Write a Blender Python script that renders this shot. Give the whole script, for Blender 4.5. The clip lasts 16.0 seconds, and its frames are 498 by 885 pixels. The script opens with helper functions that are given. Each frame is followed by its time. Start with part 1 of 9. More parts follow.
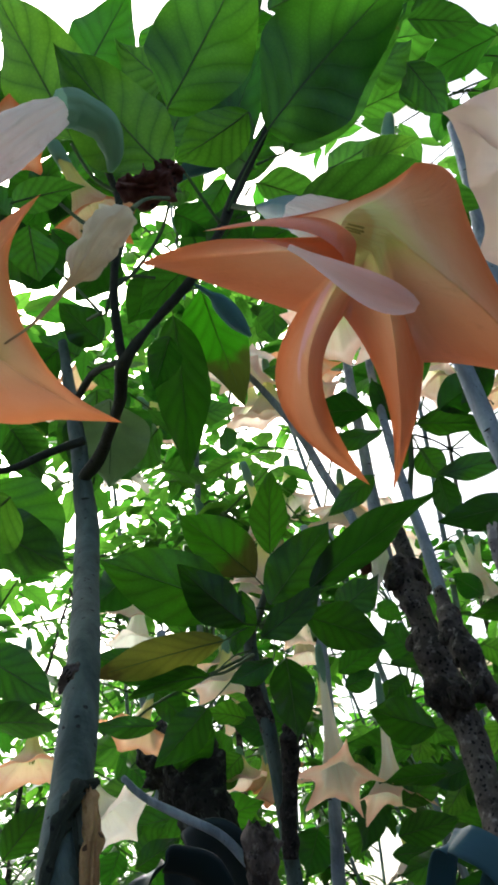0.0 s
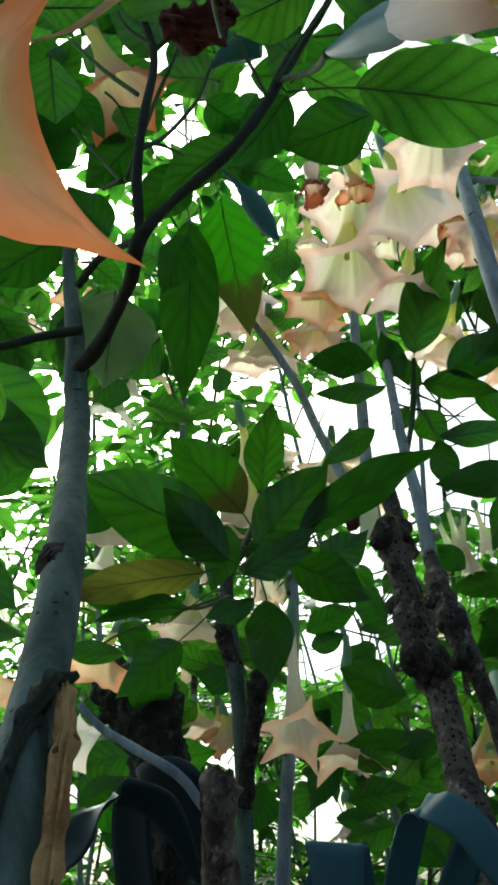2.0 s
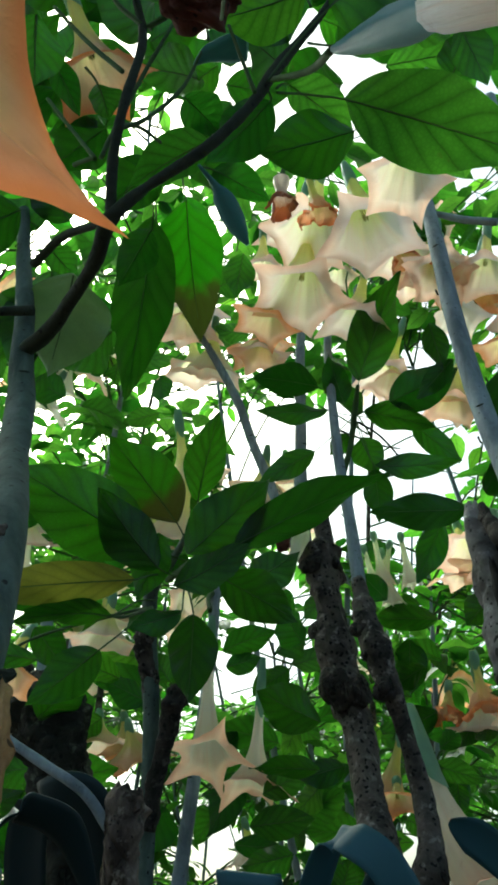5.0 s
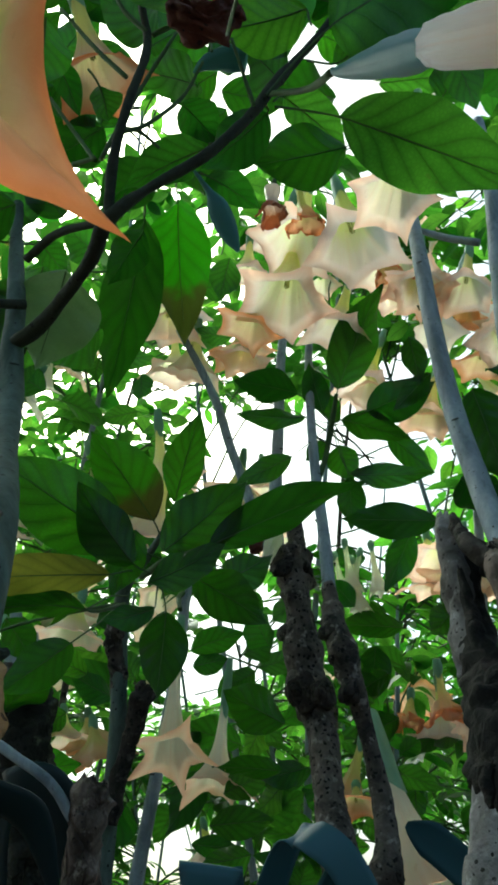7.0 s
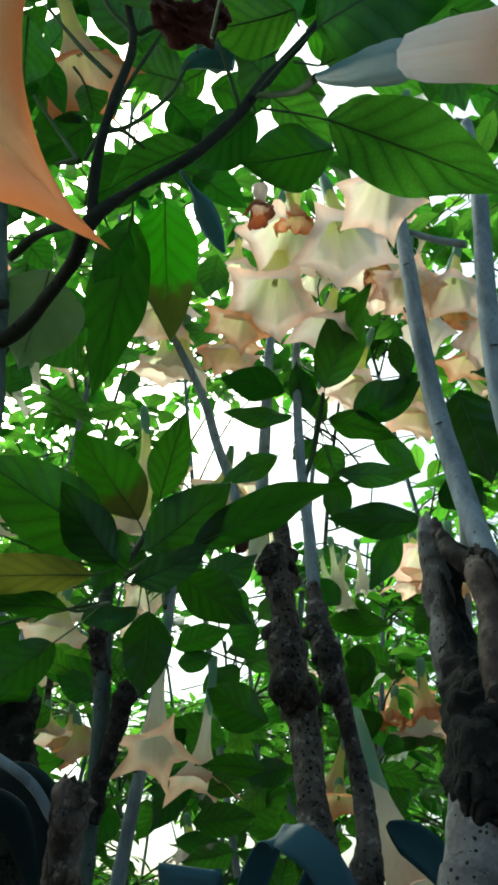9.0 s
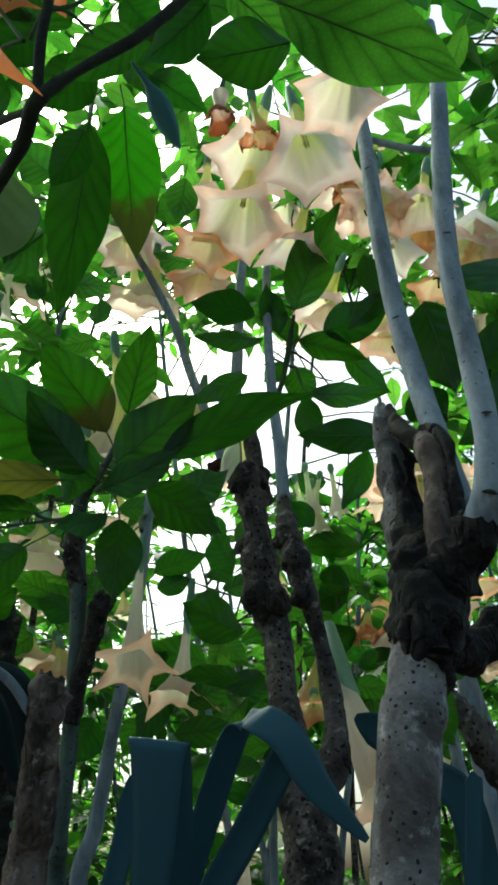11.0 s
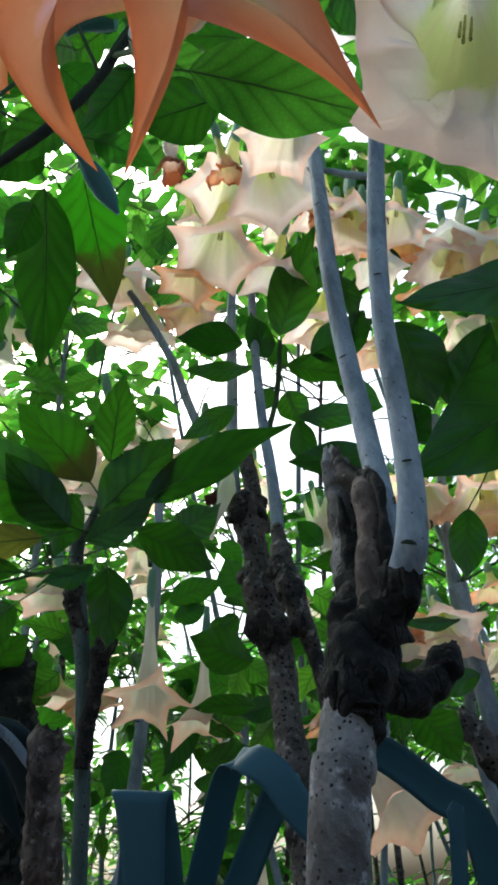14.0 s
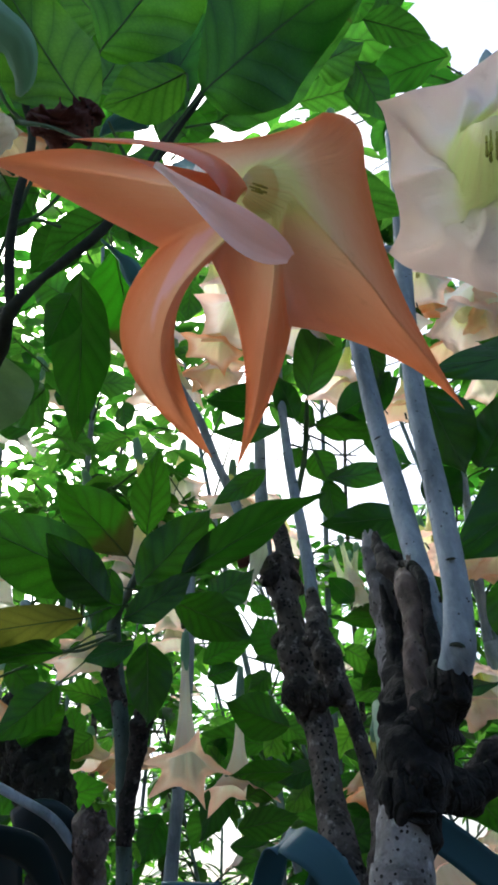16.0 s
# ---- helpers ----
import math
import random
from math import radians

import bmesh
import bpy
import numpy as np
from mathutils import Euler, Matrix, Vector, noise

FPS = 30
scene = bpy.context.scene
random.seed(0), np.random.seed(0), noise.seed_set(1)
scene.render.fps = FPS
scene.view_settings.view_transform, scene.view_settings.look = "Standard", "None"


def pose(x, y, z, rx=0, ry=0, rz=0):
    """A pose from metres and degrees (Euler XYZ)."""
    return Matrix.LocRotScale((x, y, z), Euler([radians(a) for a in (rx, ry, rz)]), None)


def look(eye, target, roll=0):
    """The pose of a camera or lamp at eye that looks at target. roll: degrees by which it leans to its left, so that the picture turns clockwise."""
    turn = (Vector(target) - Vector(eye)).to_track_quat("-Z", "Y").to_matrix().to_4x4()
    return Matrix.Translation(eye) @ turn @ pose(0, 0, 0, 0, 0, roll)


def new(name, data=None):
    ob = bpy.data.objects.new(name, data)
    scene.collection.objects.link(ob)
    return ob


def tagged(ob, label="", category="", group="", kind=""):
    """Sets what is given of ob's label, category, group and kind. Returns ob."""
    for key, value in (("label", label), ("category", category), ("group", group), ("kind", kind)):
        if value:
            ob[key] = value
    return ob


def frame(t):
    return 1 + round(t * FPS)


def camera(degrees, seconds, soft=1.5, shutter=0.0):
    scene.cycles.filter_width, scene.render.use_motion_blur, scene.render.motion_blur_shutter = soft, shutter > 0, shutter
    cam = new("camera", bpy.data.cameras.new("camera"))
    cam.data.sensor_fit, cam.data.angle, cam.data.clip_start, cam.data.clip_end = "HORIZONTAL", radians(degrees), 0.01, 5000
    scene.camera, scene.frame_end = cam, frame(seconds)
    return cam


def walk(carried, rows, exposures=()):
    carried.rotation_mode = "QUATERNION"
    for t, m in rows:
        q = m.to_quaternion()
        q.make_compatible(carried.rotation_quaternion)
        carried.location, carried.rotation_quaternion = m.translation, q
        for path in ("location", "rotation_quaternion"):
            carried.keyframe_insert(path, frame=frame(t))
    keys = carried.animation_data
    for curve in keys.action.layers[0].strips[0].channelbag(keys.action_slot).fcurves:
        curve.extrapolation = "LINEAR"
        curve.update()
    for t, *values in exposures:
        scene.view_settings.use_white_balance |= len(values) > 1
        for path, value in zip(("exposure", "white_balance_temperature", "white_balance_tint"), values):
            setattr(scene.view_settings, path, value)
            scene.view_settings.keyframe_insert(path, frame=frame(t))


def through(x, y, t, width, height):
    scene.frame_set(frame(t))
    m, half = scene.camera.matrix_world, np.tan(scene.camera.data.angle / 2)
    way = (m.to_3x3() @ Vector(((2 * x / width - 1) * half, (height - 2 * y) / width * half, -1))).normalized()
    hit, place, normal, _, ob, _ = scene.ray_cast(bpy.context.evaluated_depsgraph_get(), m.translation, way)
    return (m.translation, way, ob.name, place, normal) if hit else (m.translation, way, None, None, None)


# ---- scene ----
cam = camera(37.5, 16.0, 3.3)
PATH = [
    (0, (0.000, 0.000, 1.300), (0.1307, 1.5987, 2.4946), -9.87),
    (0.5, (-0.011, 0.050, 1.305), (0.0791, 1.6859, 2.4510), -9.00),
    (1, (-0.018, 0.071, 1.311), (0.0627, 1.7439, 2.4035), -7.59),
    (1.5, (-0.025, 0.091, 1.305), (0.0968, 1.7592, 2.4007), -6.30),
    (2, (-0.033, 0.102, 1.305), (0.1512, 1.7533, 2.4175), -3.88),
    (2.5, (-0.047, 0.123, 1.315), (0.2172, 1.7560, 2.4394), -3.22),
    (3, (-0.051, 0.127, 1.308), (0.2655, 1.7401, 2.4471), -3.14),
    (3.5, (-0.048, 0.140, 1.320), (0.3097, 1.7407, 2.4652), -3.69),
    (3.7, (-0.045, 0.144, 1.323), (0.2954, 1.7448, 2.4734), -3.64),
    (5.8, (-0.060, 0.126, 1.303), (0.3531, 1.7130, 2.4480), -0.91),
    (6, (-0.061, 0.124, 1.302), (0.3577, 1.7092, 2.4476), -0.75),
    (6.5, (-0.065, 0.123, 1.301), (0.3651, 1.7003, 2.4534), -0.67),
    (7, (-0.065, 0.123, 1.300), (0.3818, 1.6957, 2.4531), -0.77),
    (7.5, (-0.062, 0.125, 1.298), (0.4033, 1.6919, 2.4498), -1.42),
    (8, (-0.064, 0.124, 1.296), (0.4071, 1.6917, 2.4457), -1.10),
    (8.5, (-0.063, 0.122, 1.300), (0.4111, 1.6900, 2.4475), -1.17),
    (9, (-0.060, 0.118, 1.308), (0.4171, 1.6905, 2.4483), -0.84),
    (9.5, (-0.065, 0.120, 1.294), (0.4315, 1.6804, 2.4425), -1.44),
    (9.7, (-0.062, 0.128, 1.284), (0.4387, 1.6842, 2.4362), -1.56),
    (11.8, (-0.023, 0.134, 1.246), (0.4865, 1.8161, 2.1992), -4.73),
    (12, (-0.030, 0.139, 1.248), (0.4407, 1.8297, 2.2069), -5.41),
    (12.5, (-0.025, 0.129, 1.239), (0.3372, 1.8474, 2.1970), -8.32),
    (13, (-0.020, 0.127, 1.257), (0.3148, 1.8494, 2.2164), -8.74),
    (13.5, (-0.011, 0.102, 1.268), (0.3717, 1.7784, 2.2895), -8.10),
    (14, (0.045, 0.068, 1.272), (0.4926, 1.7129, 2.3182), -6.29),
    (14.5, (0.065, 0.026, 1.269), (0.5698, 1.6492, 2.3239), -4.81),
    (15, (0.072, 0.021, 1.284), (0.6065, 1.6182, 2.3627), -5.76),
    (15.5, (0.069, 0.027, 1.285), (0.5778, 1.6254, 2.3743), -4.94),
    (16, (0.020, 0.027, 1.310), (0.4106, 1.6261, 2.4463), -6.92),
]
walk(cam, [(t, look(eye, target, roll)) for t, eye, target, roll in PATH], [(0.0, 1.55, 6150, 4), (2.0, 1.47, 6150, -9), (5.0, 1.41, 6150, -14), (10.0, 1.41, 6150, -13), (12.5, 1.48, 6050, -8), (13.5, 1.50, 6000, -6), (14.5, 1.72, 5700, 8), (15.5, 1.70, 5700, 8), (16.0, 1.60, 5750, 6)])

# ---- light ----
world = bpy.data.worlds.new("world")
scene.world = world
world.use_nodes = True
wn = world.node_tree
sky = wn.nodes.new("ShaderNodeTexSky")
sky.sky_type, sky.sun_disc = "NISHITA", False
sky.sun_elevation, sky.sun_rotation = radians(46), radians(-18)
sky.air_density, sky.dust_density, sky.ozone_density = 0.8, 7.0, 0.4
wn.links.new(sky.outputs["Color"], wn.nodes["Background"].inputs["Color"])
wn.nodes["Background"].inputs["Strength"].default_value = 0.115
sun_data = bpy.data.lights.new("sun", "SUN")
sun_data.energy, sun_data.angle, sun_data.color = 3.2, radians(40), (1.0, 0.98, 0.95)
sun = new("sun", sun_data)
sun.matrix_world = look((-0.72, 2.2, 2.4), (0, 0, 0))


# ---- materials ----
class Mat:
    """A node material under construction."""

    def __init__(self, name):
        self.m = bpy.data.materials.new(name)
        self.m.use_nodes = True
        self.t = self.m.node_tree
        self.t.nodes.clear()
        self.out = self.t.nodes.new("ShaderNodeOutputMaterial")

    def n(self, kind, **values):
        node = self.t.nodes.new("ShaderNode" + kind)
        for key, value in values.items():
            setattr(node, key, value)
        return node

    def link(self, a, b):
        self.t.links.new(a, b)

    def val(self, op, a, b=None, c=None, clamp=False):
        node = self.n("Math", operation=op, use_clamp=clamp)
        for k, v in enumerate((a, b, c)):
            if v is None:
                continue
            if isinstance(v, (int, float)):
                node.inputs[k].default_value = v
            else:
                self.link(v, node.inputs[k])
        return node.outputs[0]

    def mix(self, fac, a, b, blend="MIX"):
        node = self.n("Mix", data_type="RGBA", blend_type=blend)
        for sock, v in ((node.inputs[0], fac), (node.inputs[6], a), (node.inputs[7], b)):
            if isinstance(v, (int, float)):
                sock.default_value = v
            elif isinstance(v, tuple):
                sock.default_value = (*v, 1.0)
            else:
                self.link(v, sock)
        return node.outputs[2]

    def ramp(self, fac, stops):
        node = self.n("ValToRGB")
        els = node.color_ramp.elements
        while len(els) < len(stops):
            els.new(0.5)
        for e, (p, c) in zip(els, stops):
            e.position, e.color = p, (*c, 1.0)
        self.link(fac, node.inputs[0])
        return node.outputs[0]

    def noise(self, scale, detail=3.0, rough=0.55, coord=None, distortion=0.0):
        node = self.n("TexNoise")
        node.inputs["Scale"].default_value, node.inputs["Detail"].default_value = scale, detail
        node.inputs["Roughness"].default_value, node.inputs["Distortion"].default_value = rough, distortion
        if coord is not None:
            self.link(coord, node.inputs["Vector"])
        return node.outputs[0]

    def bump(self, height, strength, dist):
        node = self.n("Bump")
        node.inputs["Strength"].default_value, node.inputs["Distance"].default_value = strength, dist
        self.link(height, node.inputs["Height"])
        return node.outputs[0]

    def bsdf(self, color, rough=0.5, normal=None, spec=0.5, through=None, share=0.5):
        p = self.n("BsdfPrincipled")
        p.inputs["Specular IOR Level"].default_value = spec
        for sock, v in ((p.inputs["Base Color"], color), (p.inputs["Roughness"], rough)):
            if isinstance(v, (int, float)):
                sock.default_value = v
            elif isinstance(v, tuple):
                sock.default_value = (*v, 1.0)
            else:
                self.link(v, sock)
        if normal is not None:
            self.link(normal, p.inputs["Normal"])
        last = p.outputs[0]
        if through is not None:
            tr = self.n("BsdfTranslucent")
            if isinstance(through, tuple):
                tr.inputs["Color"].default_value = (*through, 1.0)
            else:
                self.link(through, tr.inputs["Color"])
            if normal is not None:
                self.link(normal, tr.inputs["Normal"])
            ms = self.n("MixShader")
            ms.inputs[0].default_value = share
            self.link(last, ms.inputs[1])
            self.link(tr.outputs[0], ms.inputs[2])
            last = ms.outputs[0]
        self.link(last, self.out.inputs["Surface"])
        return self.m

    def uv(self):
        sep = self.n("SeparateXYZ")
        self.link(self.n("TexCoord").outputs["UV"], sep.inputs[0])
        return sep.outputs[0], sep.outputs[1]

    def chance(self):
        """A number of its own for every object and every loose leaf."""
        a, b = self.n("ObjectInfo").outputs["Random"], self.n("NewGeometry").outputs["Random Per Island"]
        return self.val("FRACT", self.val("ADD", a, b))

    def place(self):
        return self.n("TexCoord").outputs["Object"]


def leaf_material(name, dark, light, through_a, through_b, share, rough=0.42, blotch=0.0, blotch_color=(0.05, 0.03, 0.01), at_foot=False, veined=1.0):
    m = Mat(name)
    u, v = m.uv()
    r = m.chance()
    side = m.val("ABSOLUTE", m.val("SUBTRACT", v, 0.5))
    # side veins sweep forward from the midrib, unevenly spaced, with a puffed blade between them
    sweep = m.val("MULTIPLY", m.val("POWER", side, 0.8), 3.4)
    phase = m.val("ADD", m.val("SUBTRACT", m.val("MULTIPLY", m.val("POWER", u, 0.85), 7.0), sweep), m.val("ADD", m.val("MULTIPLY", m.val("GREATER_THAN", v, 0.5), 0.45), m.val("MULTIPLY", m.noise(9.0, 2.0, 0.5, m.place()), 0.8)))
    saw = m.val("ABSOLUTE", m.val("SUBTRACT", m.val("FRACT", phase), 0.5))
    vein = m.val("SUBTRACT", 1.0, m.val("DIVIDE", saw, 0.06), clamp=True)
    soft = m.val("POWER", m.val("SUBTRACT", 1.0, m.val("DIVIDE", saw, 0.40), clamp=True), 1.6)
    rib = m.val("SUBTRACT", 1.0, m.val("DIVIDE", side, 0.018), clamp=True)
    near = m.val("SUBTRACT", 1.0, m.val("DIVIDE", side, 0.10), clamp=True)
    lines = m.val("MAXIMUM", m.val("MULTIPLY", vein, 0.34 * veined), rib, clamp=True)
    net = m.n("TexVoronoi", feature="DISTANCE_TO_EDGE")
    net.inputs["Scale"].default_value = 170.0
    m.link(m.place(), net.inputs["Vector"])
    mesh_line = m.val("SUBTRACT", 1.0, m.val("DIVIDE", net.outputs["Distance"], 0.22), clamp=True)
    grain = m.noise(90.0, 4.0, 0.6, m.place())
    cloud = m.ramp(m.noise(13.0, 4.0, 0.6, m.place()), [(0.34, (0, 0, 0)), (0.68, (1, 1, 1))])
    base = m.mix(r, dark, light)
    base = m.mix(m.val("MULTIPLY", cloud, 0.45), base, tuple(c * 0.5 for c in dark))
    base = m.mix(m.val("MULTIPLY", lines, 0.35), base, tuple(min(1, c * 2.0 + 0.02) for c in light))
    thru = m.mix(r, through_a, through_b)
    thru = m.mix(m.val("MULTIPLY", cloud, 0.50), thru, tuple(c * 0.45 for c in through_a))
    thru = m.mix(m.val("MULTIPLY", soft, 0.44 * veined), thru, tuple(c * 0.34 for c in through_a))
    thru = m.mix(m.val("MULTIPLY", near, 0.30), thru, tuple(c * 0.45 for c in through_a))
    thru = m.mix(m.val("MULTIPLY", mesh_line, 0.22), thru, tuple(c * 0.45 for c in through_a))
    thru = m.mix(m.val("MULTIPLY", lines, 0.8), thru, tuple(c * 0.22 for c in through_a))
    holes = m.val("MULTIPLY", m.val("SUBTRACT", m.noise(55.0, 2.0, 0.5, m.place()), 0.70, clamp=True), 12.0, clamp=True)
    thru = m.mix(m.val("MULTIPLY", holes, 0.7), thru, (0.10, 0.07, 0.02))
    if blotch > 0:
        far = m.val("SUBTRACT", 1.0, u) if at_foot else u
        edge = m.val("ADD", far, m.val("MULTIPLY", m.val("SUBTRACT", m.noise(16.0, 3.0, 0.6, m.place()), 0.5), 0.5))
        spot = m.val("MULTIPLY", m.val("SUBTRACT", edge, 1.0 - blotch, clamp=True), 9.0, clamp=True)
        spot = m.val("MULTIPLY", spot, 0.85)
        base, thru = m.mix(spot, base, blotch_color), m.mix(spot, thru, blotch_color)
    height = m.val("ADD", m.val("SUBTRACT", m.val("MULTIPLY", grain, 0.25), m.val("MULTIPLY", lines, 0.6)), m.val("MULTIPLY", saw, 0.3))
    return m.bsdf(base, rough, m.bump(height, 0.55, 0.0024), 0.5, thru, share)


LEAF = leaf_material("leaf_green", (0.011, 0.039, 0.005), (0.027, 0.080, 0.010), (0.028, 0.165, 0.008), (0.15, 0.46, 0.034), 0.52)
LEAF_CROWN = leaf_material("leaf_green_far", (0.012, 0.042, 0.006), (0.030, 0.088, 0.012), (0.050, 0.25, 0.014), (0.24, 0.58, 0.055), 0.54, veined=0.4)
LEAF_YOUNG = leaf_material("leaf_young_thin", (0.020, 0.070, 0.008), (0.038, 0.110, 0.013), (0.070, 0.34, 0.014), (0.24, 0.58, 0.040), 0.56)
LEAF_CROWN_YOUNG = leaf_material("leaf_young_far", (0.020, 0.070, 0.008), (0.038, 0.110, 0.013), (0.055, 0.28, 0.014), (0.28, 0.62, 0.045), 0.56, veined=0.4)
# thicker mature leaf, with the canopy's shade on it put into its dark tones
LEAF_MATURE_SHADED = leaf_material("leaf_mature_shaded", (0.010, 0.036, 0.004), (0.026, 0.070, 0.009), (0.015, 0.092, 0.004), (0.068, 0.26, 0.009), 0.48, 0.34)
LEAF_OLD = leaf_material("leaf_yellowing", (0.14, 0.15, 0.03), (0.18, 0.17, 0.035), (0.30, 0.34, 0.035), (0.36, 0.36, 0.05), 0.5, 0.5, 0.30, (0.07, 0.045, 0.015))
LEAF_SPOT = leaf_material("leaf_browning", (0.018, 0.06, 0.006), (0.030, 0.09, 0.010), (0.060, 0.36, 0.006), (0.09, 0.42, 0.010), 0.50, 0.38, 0.44, (0.06, 0.05, 0.012))
LEAF_PALE = leaf_material("leaf_pale_underside", (0.16, 0.23, 0.15), (0.20, 0.27, 0.17), (0.16, 0.33, 0.09), (0.20, 0.36, 0.11), 0.42, veined=0.4)
LEAF_SCORCH = leaf_material("leaf_scorched_foot", (0.013, 0.045, 0.005), (0.024, 0.07, 0.010), (0.040, 0.20, 0.005), (0.065, 0.26, 0.008), 0.46, 0.38, 0.36, (0.05, 0.035, 0.010), True)


def strap_material(name, tone):
    m = Mat(name)
    u, v = m.uv()
    lines = m.n("TexNoise")
    vec = m.n("CombineXYZ")
    m.link(m.val("MULTIPLY", v, 60.0), vec.inputs[1])
    m.link(m.val("MULTIPLY", u, 3.0), vec.inputs[0])
    m.link(vec.outputs[0], lines.inputs["Vector"])
    lines.inputs["Scale"].default_value = 1.0
    cloud = m.noise(9.0, 4.0, 0.6, m.place())
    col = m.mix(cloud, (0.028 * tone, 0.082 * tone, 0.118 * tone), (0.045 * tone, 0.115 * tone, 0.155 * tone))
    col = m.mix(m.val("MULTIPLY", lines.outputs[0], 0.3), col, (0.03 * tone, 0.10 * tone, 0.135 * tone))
    return m.bsdf(col, 0.42, m.bump(lines.outputs[0], 0.25, 0.001), 0.35, (0.03, 0.10, 0.04), 0.15)


def calyx_material(name, low, high, thin):
    m = Mat(name)
    u, v = m.uv()
    r = m.chance()
    ribs = m.val("ABSOLUTE", m.val("SINE", m.val("MULTIPLY", v, 15.708)))
    cloud = m.noise(22.0, 4.0, 0.6, m.place())
    col = m.mix(cloud, low, high)
    col = m.mix(m.val("MULTIPLY", r, 0.3), col, (0.13, 0.26, 0.20))
    thru = m.mix(cloud, tuple(c * 0.75 for c in thin), thin)
    return m.bsdf(col, 0.42, m.bump(m.val("ADD", ribs, m.val("MULTIPLY", cloud, 0.5)), 0.3, 0.001), 0.25, thru, 0.38)


CALYX = calyx_material("calyx_blue_green", (0.075, 0.19, 0.26), (0.13, 0.29, 0.38), (0.20, 0.42, 0.40))
CALYX_GREEN = calyx_material("calyx_pale_green", (0.16, 0.30, 0.22), (0.28, 0.46, 0.35), (0.40, 0.66, 0.45))
STRAP = strap_material("strap_leaf_blue_green", 1.15)
# the same leaf toned down: shade on the low left blades, put into colour
STRAP_SHADED = strap_material("strap_leaf_shaded", 0.22)


def petal_material(name, tube, mid, edge, throat, share=0.55, deep=None, back=None):
    """A trumpet: green-white tube, paler middle, coloured limb; u runs along it, v round it."""
    m = Mat(name)
    u, v = m.uv()
    r = m.chance()
    ribs = m.val("ABSOLUTE", m.val("SINE", m.val("MULTIPLY", v, 15.708)))
    rib = m.val("POWER", m.val("SUBTRACT", 1.0, ribs), 6.0)
    cloud = m.noise(26.0, 4.0, 0.6, m.place())
    grain = m.noise(160.0, 3.0, 0.6, m.place())
    pos = m.val("ADD", u, m.val("MULTIPLY", m.val("SUBTRACT", cloud, 0.5), 0.16))
    col = m.ramp(pos, [(0.0, deep or throat), (0.20, throat), (0.40, throat), (0.54, tube), (0.68, mid), (0.95, edge)])
    col = m.mix(m.val("MULTIPLY", rib, 0.16), col, tuple(c * k for c, k in zip(edge, (0.9, 0.72, 0.55))))
    col = m.mix(m.val("MULTIPLY", r, 0.22), col, tuple(c * k for c, k in zip(mid, (1.0, 0.92, 0.80))))
    if back:
        # (v from, v to, u from, u to, colour): where a lobe shows its paler outside, sky sheen put into the colour
        v0, v1, u0, u1, pale = back
        wob = m.val("MULTIPLY", m.val("SUBTRACT", cloud, 0.5), 0.05)
        inside = m.val("MULTIPLY", m.val("MULTIPLY", m.val("SUBTRACT", m.val("ADD", v, wob), v0), 90.0, clamp=True), m.val("MULTIPLY", m.val("SUBTRACT", v1, m.val("ADD", v, wob)), 90.0, clamp=True))
        along_in = m.val("MULTIPLY", m.val("MULTIPLY", m.val("SUBTRACT", m.val("ADD", u, wob), u0), 22.0, clamp=True), m.val("MULTIPLY", m.val("SUBTRACT", u1, m.val("ADD", u, wob)), 30.0, clamp=True))
        col = m.mix(m.val("MULTIPLY", inside, along_in), col, pale)
    stain = m.val("MULTIPLY", m.val("SUBTRACT", m.noise(40.0, 5.0, 0.7, m.place()), 0.62, clamp=True), 2.0, clamp=True)
    col = m.mix(stain, col, (0.35, 0.14, 0.03))
    crease = m.n("TexNoise")
    along = m.n("CombineXYZ")
    m.link(m.val("MULTIPLY", v, 46.0), along.inputs[0])
    m.link(m.val("MULTIPLY", u, 3.0), along.inputs[1])
    m.link(m.val("MULTIPLY", r, 50.0), along.inputs[2])
    m.link(along.outputs[0], crease.inputs["Vector"])
    crease.inputs["Scale"].default_value, crease.inputs["Detail"].default_value = 1.0, 4.0
    veins = m.ramp(crease.outputs[0], [(0.36, (0, 0, 0)), (0.60, (1, 1, 1))])
    col = m.mix(m.val("MULTIPLY", veins, 0.08), col, tuple(c * k for c, k in zip(edge, (0.95, 0.74, 0.60))))
    height = m.val("ADD", m.val("MULTIPLY", crease.outputs[0], 1.2), m.val("ADD", m.val("MULTIPLY", grain, 0.3), m.val("MULTIPLY", cloud, 1.0)))
    return m.bsdf(col, 0.34, m.bump(height, 0.38, 0.003), 0.6, col, share)


PEACH = petal_material("petal_peach", (0.95, 0.87, 0.66), (0.95, 0.78, 0.67), (0.93, 0.61, 0.47), (0.88, 0.90, 0.44), 0.78)
SALMON = petal_material("petal_salmon", (0.84, 0.58, 0.32), (0.82, 0.44, 0.25), (0.78, 0.25, 0.09), (0.66, 0.70, 0.22), 0.6)
ORANGE = petal_material("petal_orange", (0.87, 0.66, 0.42), (0.83, 0.44, 0.25), (0.72, 0.19, 0.06), (0.80, 0.84, 0.34), 0.62, (0.92, 0.86, 0.84))
ORANGE_NEAR = petal_material("petal_orange_near", (0.87, 0.66, 0.42), (0.83, 0.44, 0.25), (0.70, 0.17, 0.05), (0.80, 0.84, 0.34), 0.62, (0.92, 0.86, 0.84), (0.552, 0.618, 0.56, 0.76, (0.86, 0.52, 0.52)))
PALE = petal_material("petal_pale_pink", (0.93, 0.87, 0.72), (0.93, 0.79, 0.73), (0.92, 0.66, 0.56), (0.80, 0.88, 0.30), 0.72, (0.90, 0.88, 0.80))
